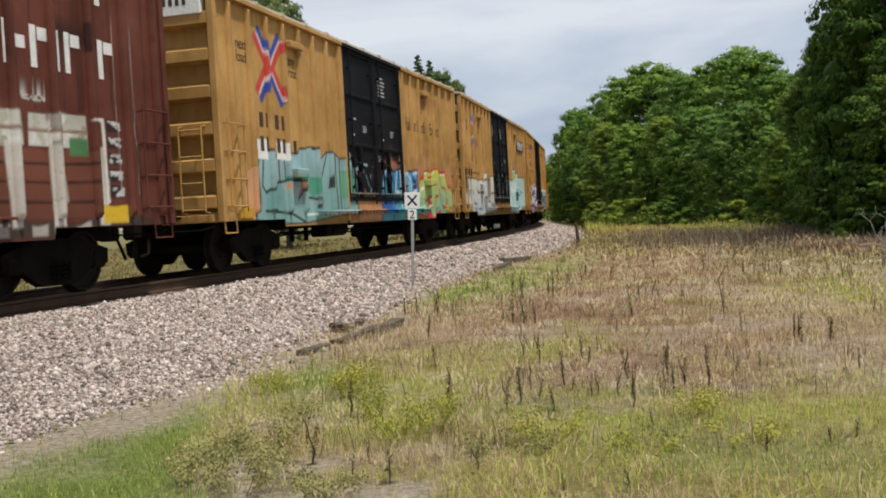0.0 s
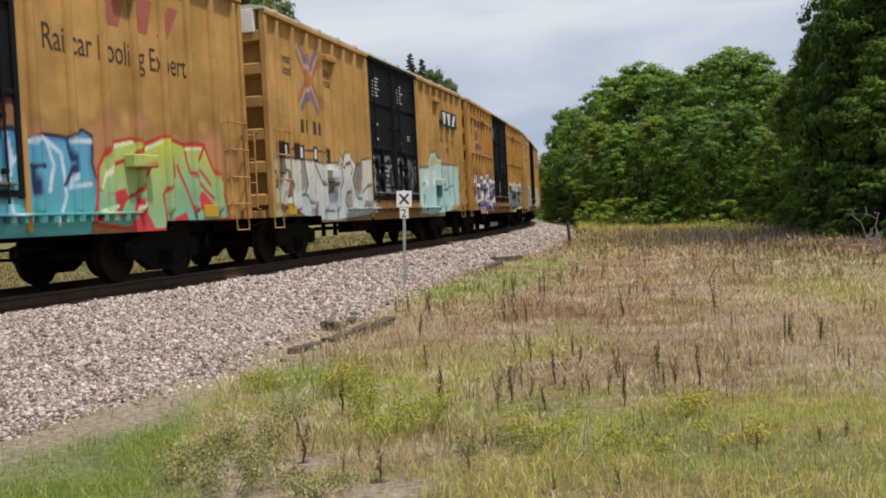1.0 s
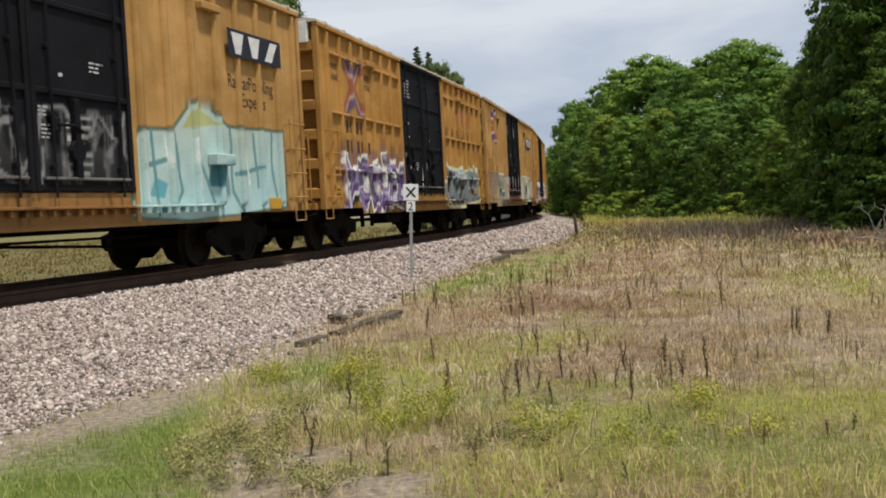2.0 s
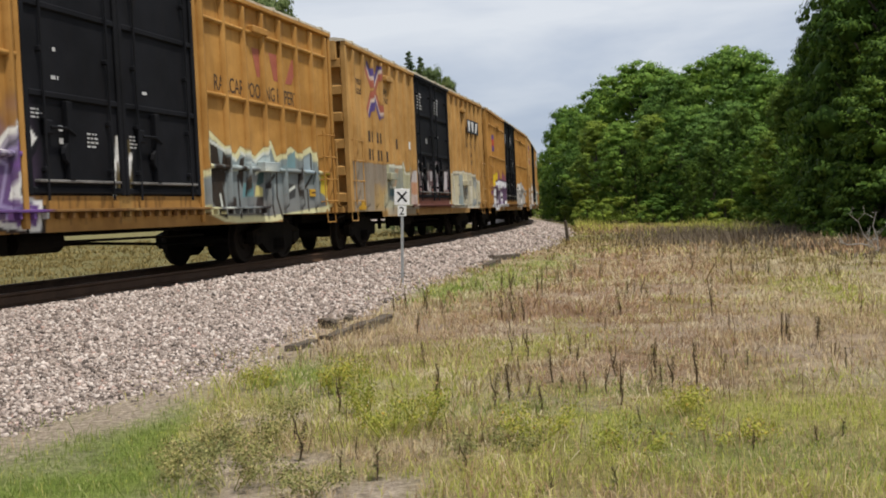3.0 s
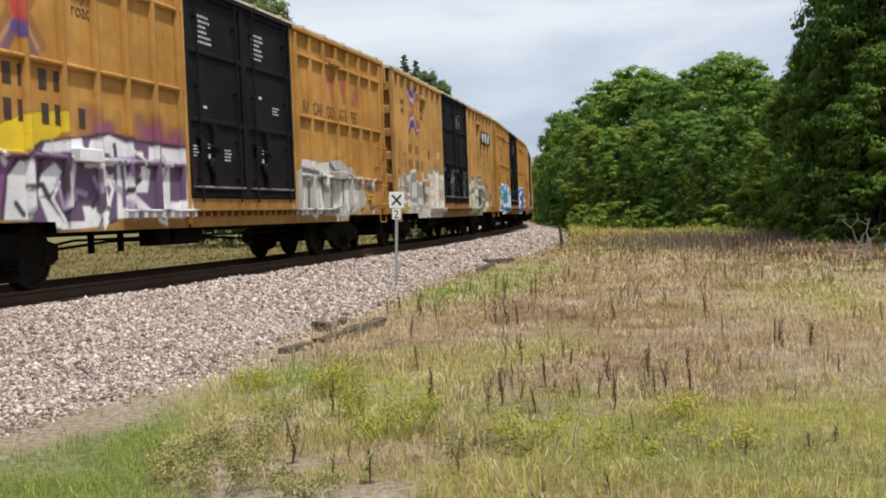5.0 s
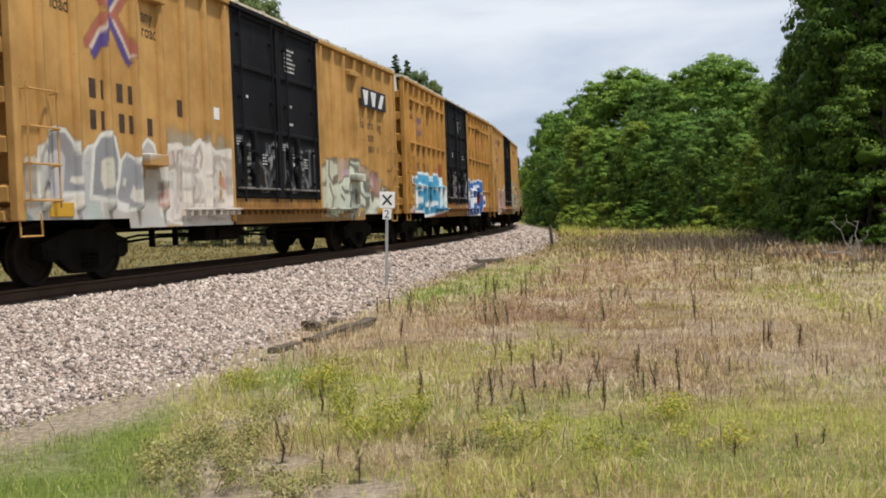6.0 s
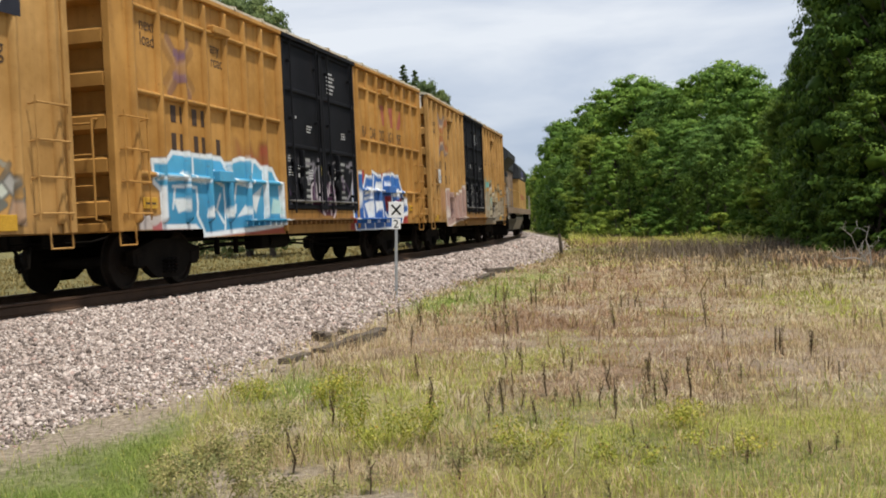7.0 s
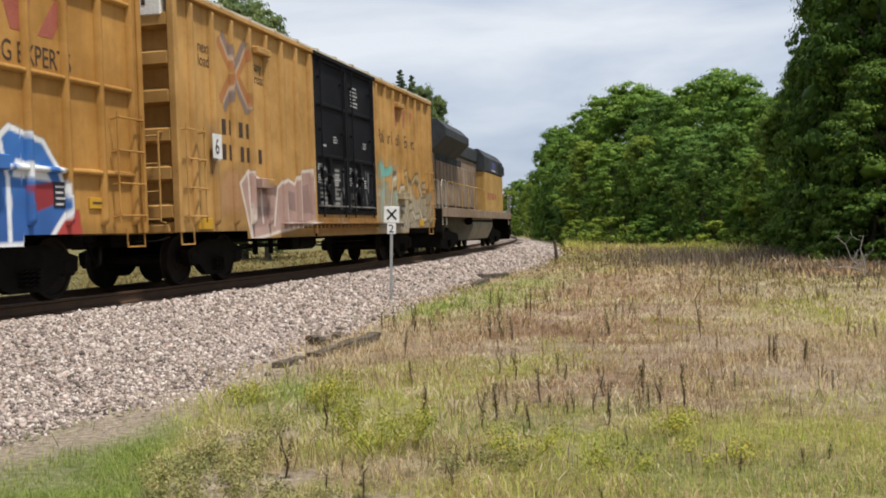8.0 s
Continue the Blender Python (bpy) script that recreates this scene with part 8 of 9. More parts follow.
def place_timbers():
    for (name, s, off, long, turn, wide, tall, seed, label) in (
            ("rail_tie", 12.75, 5.26, 2.0, -4, 0.20, 0.10, 1, "rotten dark railway tie lying at the ballast's edge"),
            ("rail_tie", 11.2, 5.13, 0.9, 8, 0.18, 0.035, 2, "broken rotten railway tie half sunk in grass"),
            ("driftwood", 13.1, 4.69, 0.5, 50, 0.15, 0.12, 3, "dark charred timber stump on the stones"),
            ("driftwood", 13.9, 4.65, 0.45, 15, 0.12, 0.10, 7, "dark charred timber stump on the stones"),
            ("rail_tie", 27.5, 3.87, 1.7, 0, 0.24, 0.15, 4, "dark tie end lying on the ballast"),
            ("driftwood", 30.6, 3.69, 1.5, -25, 0.26, 0.13, 5, "dark splintered timber on the ballast"),
            ("driftwood", 28.6, 3.18, 0.55, 20, 0.10, 0.06, 6, "small dark timber piece on the ballast")):
        p = on_track(s, off)
        timber(name, p.x, p.y, long, math.degrees(TRACK_HEAD + TRACK_BEND * s) + 90 + turn, wide, tall, seed, label)
    p = on_track(46.5, 4.27)
    root = thing("marker_post", pose(p.x, p.y, ground_at(p.x, p.y), 3, -6, 20), "short leaning dark wooden marker post", "post")
    part("stake", Geo().tube([(0, 0, -0.2), (0.02, 0, 0.5), (0.0, 0.02, 0.98)], [0.085, 0.08, 0.07], 8), OLD_WOOD, root)


place_timbers()


# ---- trees ----
def clump_cores(centres, radii, rng):
    """Uneven closed lumps: the dense inside of leaf clumps."""
    ring = np.array([(math.cos(a) * c, math.sin(a) * c, s) for c, s, o in ((0.6, -0.8, 0), (0.98, 0.0, 0.5), (0.6, 0.8, 0)) for a in [(k + o) * math.pi / 3 for k in range(6)]])
    f = [(3, 2, 1, 0), (5, 4, 3, 0), (12, 13, 14, 15), (12, 15, 16, 17)]
    for k in range(6):
        j = (k + 1) % 6
        f += [(k, j, 6 + j, 6 + k), (6 + k, 6 + j, 12 + j, 12 + k)]
    n = len(centres)
    v = centres[:, None] + ring[None] * radii[:, None, None] * rng.uniform(0.7, 1.2, (n, 18, 1)) * np.array([1, 1, 0.72])
    return v.reshape(-1, 3), (np.array(f)[None] + (np.arange(n) * 18)[:, None, None]).reshape(-1, 4)


def leaf_cloud(centres, radii, per, size, rng, spray=0.0):
    """Leaves scattered over the outer shells of clumps: one folded leaf each."""
    n = len(centres) * per
    c = np.repeat(centres, per, 0)
    r = np.repeat(radii, per)
    d = rng.normal(size=(n, 3))
    d[:, 2] = d[:, 2] * 0.8 + 0.35
    d /= np.linalg.norm(d, axis=1)[:, None]
    p = c + d * (r * rng.uniform(0.6, 1.15, n) ** 0.6)[:, None] * np.array([1, 1, 0.72])
    out = c * np.array([1, 1, 0.0])
    out[:, 2] = 0.5 * np.linalg.norm(out, axis=1) + 0.05
    out /= np.linalg.norm(out, axis=1)[:, None]
    far = np.abs(rng.normal(0, 1, n)) * spray
    p = c + (p - c) * (1 / (1 + 0.9 * far))[:, None] + out * (r * far)[:, None]
    nrm = d * 0.9 + rng.normal(size=(n, 3)) * 0.38 + np.array([0, 0, 0.3])
    nrm /= np.linalg.norm(nrm, axis=1)[:, None]
    t = np.cross(nrm, rng.normal(size=(n, 3)))
    t /= np.linalg.norm(t, axis=1)[:, None] + 1e-9
    b = np.cross(nrm, t)
    s = size * rng.uniform(0.6, 1.35, n)[:, None]
    v = np.stack([p - t * s, p - b * s * 0.55 + nrm * s * 0.12, p + t * s, p + b * s * 0.55 + nrm * s * 0.12], 1).reshape(-1, 3)
    return v, np.arange(n * 4).reshape(-1, 4)


def mass_leaves(mids, bigs, lumps, per, size, rng):
    """Leaves over the masses of a crown: each mass carries smaller lumps on its upper and outer side, and each lump a shell of leaves that face outwards and up."""
    n = len(mids) * lumps
    c, r = np.repeat(mids, lumps, 0), np.repeat(bigs, lumps)
    out = c * np.array([1, 1, 0.0])
    out /= np.linalg.norm(out, axis=1)[:, None] + 0.3
    d = rng.normal(size=(n, 3)) + out * 0.55
    d[:, 2] = d[:, 2] * 0.85 + 0.22
    d /= np.linalg.norm(d, axis=1)[:, None]
    lump = c + d * (r * rng.uniform(0.72, 1.05, n))[:, None] * np.array([1, 1, 0.78])
    lump_r = r * rng.uniform(0.16, 0.42, n)
    m = n * per
    lc, lr, ld = np.repeat(lump, per, 0), np.repeat(lump_r, per), np.repeat(d, per, 0)
    e = rng.normal(size=(m, 3)) + ld * 0.7
    e[:, 2] = e[:, 2] * 0.8 + 0.35
    e /= np.linalg.norm(e, axis=1)[:, None]
    p = lc + e * (lr * (0.72 + 0.75 * rng.uniform(0, 1, m) ** 2.2))[:, None] * np.array([1.15, 1.15, 0.58])
    nrm = e * 0.8 + ld * 0.35 + rng.normal(size=(m, 3)) * 0.30 + np.array([0, 0, 0.25])
    nrm /= np.linalg.norm(nrm, axis=1)[:, None]
    t = np.cross(nrm, rng.normal(size=(m, 3)))
    t /= np.linalg.norm(t, axis=1)[:, None] + 1e-9
    b = np.cross(nrm, t)
    s = size * rng.uniform(0.6, 1.35, m)[:, None]
    v = np.stack([p - t * s, p - b * s * 0.6 + nrm * s * 0.12, p + t * s, p + b * s * 0.6 + nrm * s * 0.12], 1).reshape(-1, 3)
    return v, np.arange(m * 4).reshape(-1, 4), lump, lump_r


def tree_proto(name, seed, tall, wide, low, material, masses, lumps, per, size, label, category="tree"):
    """A tree: a tapered trunk with limbs that reach into a crown of leaf masses. low: where the crown begins, as a share of the height."""
    rng = np.random.default_rng(seed)
    root = thing(name, Matrix(), label, category)
    trunk = Geo()
    lean = rng.uniform(-0.3, 0.3, 2)
    trunk.tube([(0, 0, -0.3), (lean[0] * 0.3, lean[1] * 0.3, tall * 0.3), (lean[0], lean[1], tall * 0.62), (lean[0] * 1.4, lean[1] * 1.2, tall * 0.88)],
               [0.022 * tall, 0.017 * tall, 0.010 * tall, 0.003 * tall], 8)
    mids, bigs = [], []
    for k in range(masses):
        body = (k + rng.uniform(0.1, 0.9)) / masses
        prof = math.sin(math.pi * min(1, 0.20 + 0.80 * body) ** 0.8) ** 0.6
        a = 2.4 * k + rng.uniform(-0.5, 0.5)
        big = wide * rng.uniform(0.24, 0.42)
        rr = max(0.0, wide * prof * rng.uniform(0.45, 1.0) ** 0.5 - big * 0.5) * (1 + 0.15 * math.sin(3 * a + seed))
        z = min((low + (1 - low) * body) * tall, tall - big * 0.85)
        mid = np.array((rr * math.cos(a) + lean[0], rr * math.sin(a) + lean[1], max(z, big * 0.6)))
        z0 = max(0.08 * tall, mid[2] - rr * 0.9)
        trunk.tube([(lean[0] * z0 / tall, lean[1] * z0 / tall, z0), tuple(mid * (0.5, 0.5, 0.5) + (0, 0, z0 * 0.5 + 0.1)), tuple(mid)], [0.007 * tall, 0.005 * tall, 0.002 * tall], 5)
        mids.append(mid)
        bigs.append(big)
    part("trunk", trunk, BARK, root)
    mids, bigs = np.array(mids), np.array(bigs)
    v, f, lump, lump_r = mass_leaves(mids, bigs, lumps, per, size, rng)
    w, q = clump_cores(np.concatenate([mids, lump]), np.concatenate([bigs * 0.50, lump_r * 0.50]), rng)
    part("crown", big_mesh("crown", np.concatenate([v, w]), np.concatenate([f, q + len(v)]), material), None, root)
    return root


def conifer_proto(seed, tall, wide, material, label):
    """A pointed tree: whorls of drooping boughs that shorten to a thin top."""
    rng = np.random.default_rng(seed)
    root = thing("conifer", Matrix(), label, "tree")
    trunk = Geo().tube([(0, 0, -0.3), (0.05, 0, tall * 0.5), (0, 0.05, tall * 0.99)], [0.016 * tall, 0.009 * tall, 0.001 * tall], 7)
    cs, rs = [], []
    for k in range(260):
        f = 0.04 + 0.95 * (k + rng.uniform(-1.5, 1.5)) / 260
        f = min(max(f, 0.03), 0.99)
        for j in range(1):
            a = 2.4 * k + rng.uniform(-0.6, 0.6)
            reach = (wide * (1 - f) ** 1.0 + 0.05) * rng.uniform(0.45, 1.15)
            tip = np.array((reach * math.cos(a), reach * math.sin(a), f * tall - reach * 0.12 + rng.uniform(-0.1, 0.1)))
            root_z = np.array((0, 0, f * tall))
            if f < 0.9:
                trunk.tube([tuple(root_z), tuple(tip)], [0.02, 0.006], 4)
            for q in (0.45, 0.75, 1.0):
                cs.append(tuple(root_z * (1 - q) + tip * q))
                rs.append((0.05 + 0.32 * (1 - f)) * rng.uniform(0.6, 1.3))
    part("trunk", trunk, BARK, root)
    v, f = leaf_cloud(np.array(cs), np.array(rs), 20, 0.055, rng)
    part("crown", big_mesh("crown", v, f, material), None, root)
    return root


def by_sight(bearing, distance):
    a = radians(bearing)
    return distance * math.sin(a), distance * math.cos(a)


def plant(proto, bearing, distance, tall, proto_tall, turn, wide=1.0):
    x, y = by_sight(bearing, distance)
    k = tall / proto_tall
    ob = copy_thing(proto, pose(x, y, ground_at(x, y) - 0.05, 0, 0, turn))
    ob.scale = (k * wide, k * wide, k)
    return ob


def build_trees():
    rng = random.Random(9)
    broad = [tree_proto("tree", 40 + k, 12.0, w, low, LEAVES[m], 30, 16, 50, 0.098, label) for k, (w, low, m, label) in enumerate((
        (4.0, 0.03, 0, "leafy deciduous tree with a dense deep green crown"),
        (4.4, 0.02, 1, "leafy deciduous tree with a broad mid-green crown"),
        (3.6, 0.02, 2, "leafy deciduous tree with a yellow-green crown"),
        (4.2, 0.02, 3, "leafy deciduous tree with a blue-green crown"),
        (4.6, 0.04, 0, "tall deciduous tree with an uneven deep green crown"),
        (4.0, 0.06, 4, "hazy olive-green tree behind the train")))]
    bush = [tree_proto("bush", 60 + k, 3.0, 1.5, 0.05, LEAVES[m], 10, 9, 40, 0.072, label, "bush") for k, (m, label) in enumerate((
        (1, "dense green shrub at the wood's edge"), (2, "yellow-green shrub at the wood's edge"), (0, "dark green undergrowth shrub in the wood's shade")))]
    spire = conifer_proto(71, 12.0, 2.2, LEAVES[4], "pointed olive-green cedar tree behind the train")
    trees = [
        ("mid", 7.42, 128.0, 13.93, 0.75), ("mid", 8.29, 118.0, 13.01, 0.80), ("mid", 9.40, 112.0, 14.61, 1.00),
        ("mid", 11.11, 105.0, 15.76, 1.05), ("blue", 12.30, 108.0, 15.27, 1.00), ("blue", 13.35, 98.0, 13.63, 1.00),
        ("mid", 14.40, 95.0, 14.00, 0.90), ("mid", 15.85, 90.0, 14.55, 0.95), ("mid", 17.00, 84.0, 13.20, 0.95),
        ("mid", 18.29, 78.0, 10.69, 1.00), ("mid", 19.57, 72.0, 10.54, 0.70), ("deep", 20.45, 56.0, 9.90, 0.52),
        ("deep", 21.45, 52.0, 12.60, 0.60), ("deep", 24.28, 44.0, 11.16, 0.50), ("tall", 24.83, 42.0, 11.91, 0.68),
        ("deep", 27.60, 40.0, 11.11, 0.80), ("deep", 22.90, 46.0, 12.20, 0.62), ("tall", 24.10, 41.0, 12.60, 0.70), ("mid", 21.91, 47.0, 7.32, 0.60), ("deep", 23.41, 40.0, 7.38, 0.80),
        ("deep", 24.46, 38.0, 7.02, 1.00), ("lime", 8.88, 100.0, 9.76, 0.90), ("mid", 10.41, 92.0, 8.98, 0.90),
        ("lime", 11.93, 86.0, 8.84, 0.90), ("mid", 13.44, 80.0, 8.86, 0.90), ("blue", 14.98, 76.0, 7.97, 1.00),
        ("blue", 16.39, 70.0, 8.10, 0.90), ("lime", 18.98, 57.0, 7.61, 0.80), ("mid", 17.80, 62.0, 5.96, 0.90),
        ("mid", 20.06, 50.0, 5.13, 0.80), ("blue", 7.85, 108.0, 7.74, 0.70), ("mid", 7.14, 122.0, 9.07, 0.60),
        ("limebush", 9.52, 88.0, 2.29, 1.30), ("limebush", 10.60, 84.0, 2.43, 1.20), ("bush", 8.43, 92.0, 1.89, 1.30),
        ("bush", 11.96, 78.0, 2.09, 1.30), ("bush", 13.45, 72.0, 1.59, 1.20), ("limebush", 15.68, 66.0, 1.67, 1.20),
        ("limebush", 14.95, 68.0, 2.07, 0.70), ("bush", 17.13, 58.0, 1.76, 1.20), ("bush", 18.85, 52.0, 1.69, 1.20),
        ("bush", 20.25, 46.0, 1.75, 1.30), ("bush", 21.63, 42.0, 1.81, 1.30), ("bush", 23.12, 39.0, 1.85, 1.30),
        ("limebush", 7.44, 100.0, 1.70, 1.10), ("lime", 4.60, 175.0, 8.33, 1.00), ("lime", 3.50, 180.0, 8.16, 1.00),
        ("mid", 2.23, 185.0, 7.99, 1.00), ("mid", 5.24, 190.0, 10.38, 1.00), ("lime", 5.53, 165.0, 7.38, 1.00),
        ("spire", -1.30, 72.0, 13.00, 1.25), ("spire", -0.66, 73.0, 12.75, 1.20), ("hazy", -0.80, 78.0, 12.70, 0.42),
        ("hazy", -0.05, 76.0, 12.50, 0.42), ("hazy", 0.70, 77.0, 11.90, 0.40), ("hazy", -2.51, 90.0, 14.74, 0.30),
        ("hazy", -8.86, 62.0, 15.21, 0.60), ("hazy", -10.11, 66.0, 16.97, 0.70), ("darkbush", 7.23, 110.6, 2.51, 1.35),
        ("bush", 7.93, 107.8, 3.26, 1.35), ("darkbush", 8.62, 105.0, 3.97, 1.35), ("limebush", 9.28, 102.1, 2.69, 1.35),
        ("darkbush", 9.97, 99.3, 3.37, 1.35), ("bush", 10.62, 96.5, 2.18, 1.35), ("darkbush", 11.30, 93.7, 2.83, 1.35),
        ("bush", 11.98, 90.9, 3.44, 1.35), ("darkbush", 12.63, 88.1, 2.34, 1.35), ("bush", 13.30, 85.2, 2.92, 1.35),
        ("darkbush", 13.94, 82.4, 1.91, 1.35), ("bush", 14.60, 79.6, 2.46, 1.35), ("darkbush", 15.26, 76.8, 2.97, 1.35),
        ("bush", 15.89, 74.0, 2.06, 1.35), ("darkbush", 16.54, 71.2, 2.54, 1.35), ("limebush", 17.16, 68.4, 1.72, 1.35),
        ("darkbush", 17.80, 65.5, 2.16, 1.35), ("bush", 18.44, 62.7, 2.57, 1.35), ("darkbush", 19.05, 59.9, 1.85, 1.35),
        ("bush", 19.68, 57.1, 2.22, 1.35), ("darkbush", 20.28, 54.3, 1.58, 1.35), ("bush", 20.90, 51.5, 1.93, 1.35),
        ("darkbush", 21.51, 48.6, 2.24, 1.35), ("bush", 22.09, 45.8, 1.69, 1.35), ("darkbush", 22.70, 43.0, 1.98, 1.35),
        ("bush", 23.27, 40.2, 1.51, 1.35), ("darkbush", 7.54, 115.4, 4.67, 1.20), ("darkbush", 9.44, 107.8, 6.95, 1.20),
        ("darkbush", 11.26, 100.1, 5.94, 1.20), ("darkbush", 13.06, 92.4, 5.03, 1.20), ("darkbush", 14.84, 84.7, 4.22, 1.20),
        ("darkbush", 16.59, 77.0, 3.51, 1.20), ("darkbush", 18.30, 69.4, 2.90, 1.20), ("darkbush", 20.02, 61.7, 4.11, 1.20),
        ("darkbush", 21.67, 54.0, 3.46, 1.20), ("darkbush", 23.28, 46.3, 2.92, 1.20), ("deep", 8.53, 123.2, 8.54, 1.30),
        ("blue", 11.96, 108.1, 8.66, 1.30), ("mid", 15.28, 93.0, 6.66, 1.30), ("deep", 18.52, 77.9, 5.83, 1.30),
        ("blue", 21.67, 62.7, 6.77, 1.30), ("deep", 14.72, 70.0, 5.19, 0.90), ("deep", 16.03, 66.0, 4.62, 0.80),
        ("deep", 13.81, 74.0, 4.54, 0.70), ("darkbush", 21.67, 40.0, 3.03, 1.20), ("darkbush", 22.62, 39.0, 2.96, 1.20),
        ("darkbush", 23.55, 37.0, 2.86, 1.20), ("darkbush", 24.61, 36.0, 2.79, 1.20), ("limebush", 7.03, 100.0, 1.89, 1.10),
        ("limebush", 8.29, 84.0, 2.24, 1.20), ("limebush", 9.20, 80.0, 1.90, 1.20), ("limebush", 10.23, 79.0, 2.35, 1.00),
        ("limebush", 11.19, 76.0, 1.62, 1.20), ("bush", 14.65, 62.0, 1.81, 0.80), ("limebush", 15.68, 60.0, 1.83, 1.10),
        ("limebush", 16.69, 58.0, 1.41, 1.20), ("bush", 12.69, 72.0, 1.16, 1.20), ("mid", 6.77, 124.0, 11.25, 0.50),
        ("lime", 5.87, 140.0, 8.01, 0.70), ("mid", 6.26, 132.0, 6.52, 0.60), ("deep", 15.11, 63.0, 5.04, 0.60),
        ("deep", 14.02, 67.0, 4.07, 0.55), ("deep", 10.99, 82.0, 6.59, 0.50), ("deep", 16.67, 68.0, 7.54, 0.50)]
    protos = {"deep": (broad[0], 12), "mid": (broad[1], 12), "lime": (broad[2], 12), "blue": (broad[3], 12), "tall": (broad[4], 12), "hazy": (broad[5], 12), "spire": (spire, 12), "bush": (bush[0], 3), "limebush": (bush[1], 3), "darkbush": (bush[2], 3)}
    used = set()
    for kind, bearing, distance, tall, wide in trees:
        pr, h = protos[kind]
        turn = rng.uniform(0, 360)
        if kind in used:
            plant(pr, bearing, distance, tall, h, turn, wide)
        else:
            used.add(kind)
            x, y = by_sight(bearing, distance)
            k = tall / h
            pr.matrix_world = pose(x, y, ground_at(x, y) - 0.05, 0, 0, turn)
            pr.scale = (k * wide, k * wide, k)


build_trees()


# ---- grass and weeds ----
def blades(base, height, width, lean, rng):
    """Bent blades of grass: three joints each, from n bases."""
    n = len(base)
    a = rng.uniform(0, 2 * math.pi, n)
    side = np.stack([np.cos(a), np.sin(a), np.zeros(n)], -1) * width[:, None]
    b = rng.uniform(0, 2 * math.pi, n)
    out = np.stack([np.cos(b), np.sin(b), np.zeros(n)], -1) * (lean * height)[:, None]
    up = np.array([0, 0, 1.0])
    p0 = base - up * 0.02
    p1 = base + up * (height * 0.55)[:, None] + out * 0.3
    p2 = base + up * (height * np.clip(1 - lean * 0.4, 0.3, 1))[:, None] + out
    v = np.stack([p0 - side, p0 + side, p1 + side * 0.7, p1 - side * 0.7, p2 + side * 0.12, p2 - side * 0.12], 1).reshape(-1, 3)
    k = (np.arange(n) * 6)[:, None, None]
    f = (np.array([[0, 1, 2, 3], [3, 2, 4, 5]])[None] + k).reshape(-1, 4)
    return v, f


def build_grass():
    rng = np.random.default_rng(77)
    lots = [(4.2, 9.0, 1500, 0.078, 0.0026), (9.0, 16.0, 480, 0.10, 0.0042), (16.0, 30.0, 140, 0.11, 0.0090), (30.0, 52.0, 40, 0.12, 0.020), (52.0, 85.0, 12, 0.15, 0.040)]
    sets = {"green": [], "dry": [], "rust": [], "lush": [], "olive": []}
    for r0, r1, per, tall, wide in lots:
        half = radians(27.5)
        n = int(half * (r1 * r1 - r0 * r0) * per)
        m = n // 7
        rr = np.sqrt(rng.uniform(r0 * r0, r1 * r1, m))
        aa = rng.uniform(-half, half, m)
        x, y = rr * np.sin(aa), rr * np.cos(aa)
        x = np.repeat(x, 7) + rng.normal(0, 0.03 + 0.0016 * r1, m * 7)
        y = np.repeat(y, 7) + rng.normal(0, 0.03 + 0.0016 * r1, m * 7)
        s, off = track_coords(x, y)
        gap = off - toe(s)
        g, ru, du, lu, ol = tone(x, y)
        keep = ((gap > rng.uniform(-0.45, 0.35, len(x))) | ((off < -3.9) & (rng.uniform(0, 1, len(x)) < 0.7))) & (rng.uniform(0, 1, len(x)) > du * 0.93)
        g, ru, lu, ol = g[keep], ru[keep], lu[keep], ol[keep]
        x, y = x[keep], y[keep]
        n = len(x)
        u = rng.uniform(0, 1, n)
        kind = np.where(u < g, 0, np.where(rng.uniform(0, 1, n) < ru, 2, 1))
        kind = np.where(rng.uniform(0, 1, n) < lu * 0.9, 3, kind)
        kind = np.where(rng.uniform(0, 1, n) < ol, 4, kind)
        h = tall * rng.lognormal(0, 0.45, n) * (0.25 + 1.0 * smooth_noise(x, y, 1.0, 44) + 1.1 * np.clip(smooth_noise(x, y, 0.33, 45) - 0.45, 0, 1))
        h = np.where(kind == 0, h * 0.85, h)
        base = np.stack([x, y, ground_z(x, y)], -1)
        lean = np.abs(rng.normal(0.95, 0.55, n))
        w = wide * rng.uniform(0.6, 1.4, n)
        for k, name in enumerate(("green", "dry", "rust", "lush", "olive")):
            q = kind == k
            sets[name].append((base[q], h[q], w[q], lean[q]))
    for name, material, label in (("green", GRASS_GREEN, "uneven tufts of green meadow grass"), ("dry", GRASS_DRY, "dry straw-coloured meadow grass"), ("rust", GRASS_RUST, "rust-brown dried meadow grass"),
                                  ("lush", GRASS_LUSH, "patches of lush green grass"), ("olive", GRASS_OLIVE, "olive rough grass beyond the track")):
        b, h, w, l_ = (np.concatenate([q[j] for q in sets[name]]) for j in range(4))
        v, f = blades(b, h, w, l_, rng)
        tagged(new("grass", big_mesh("grass", v, f, material)), label, "grass", kind="stuff")


build_grass()


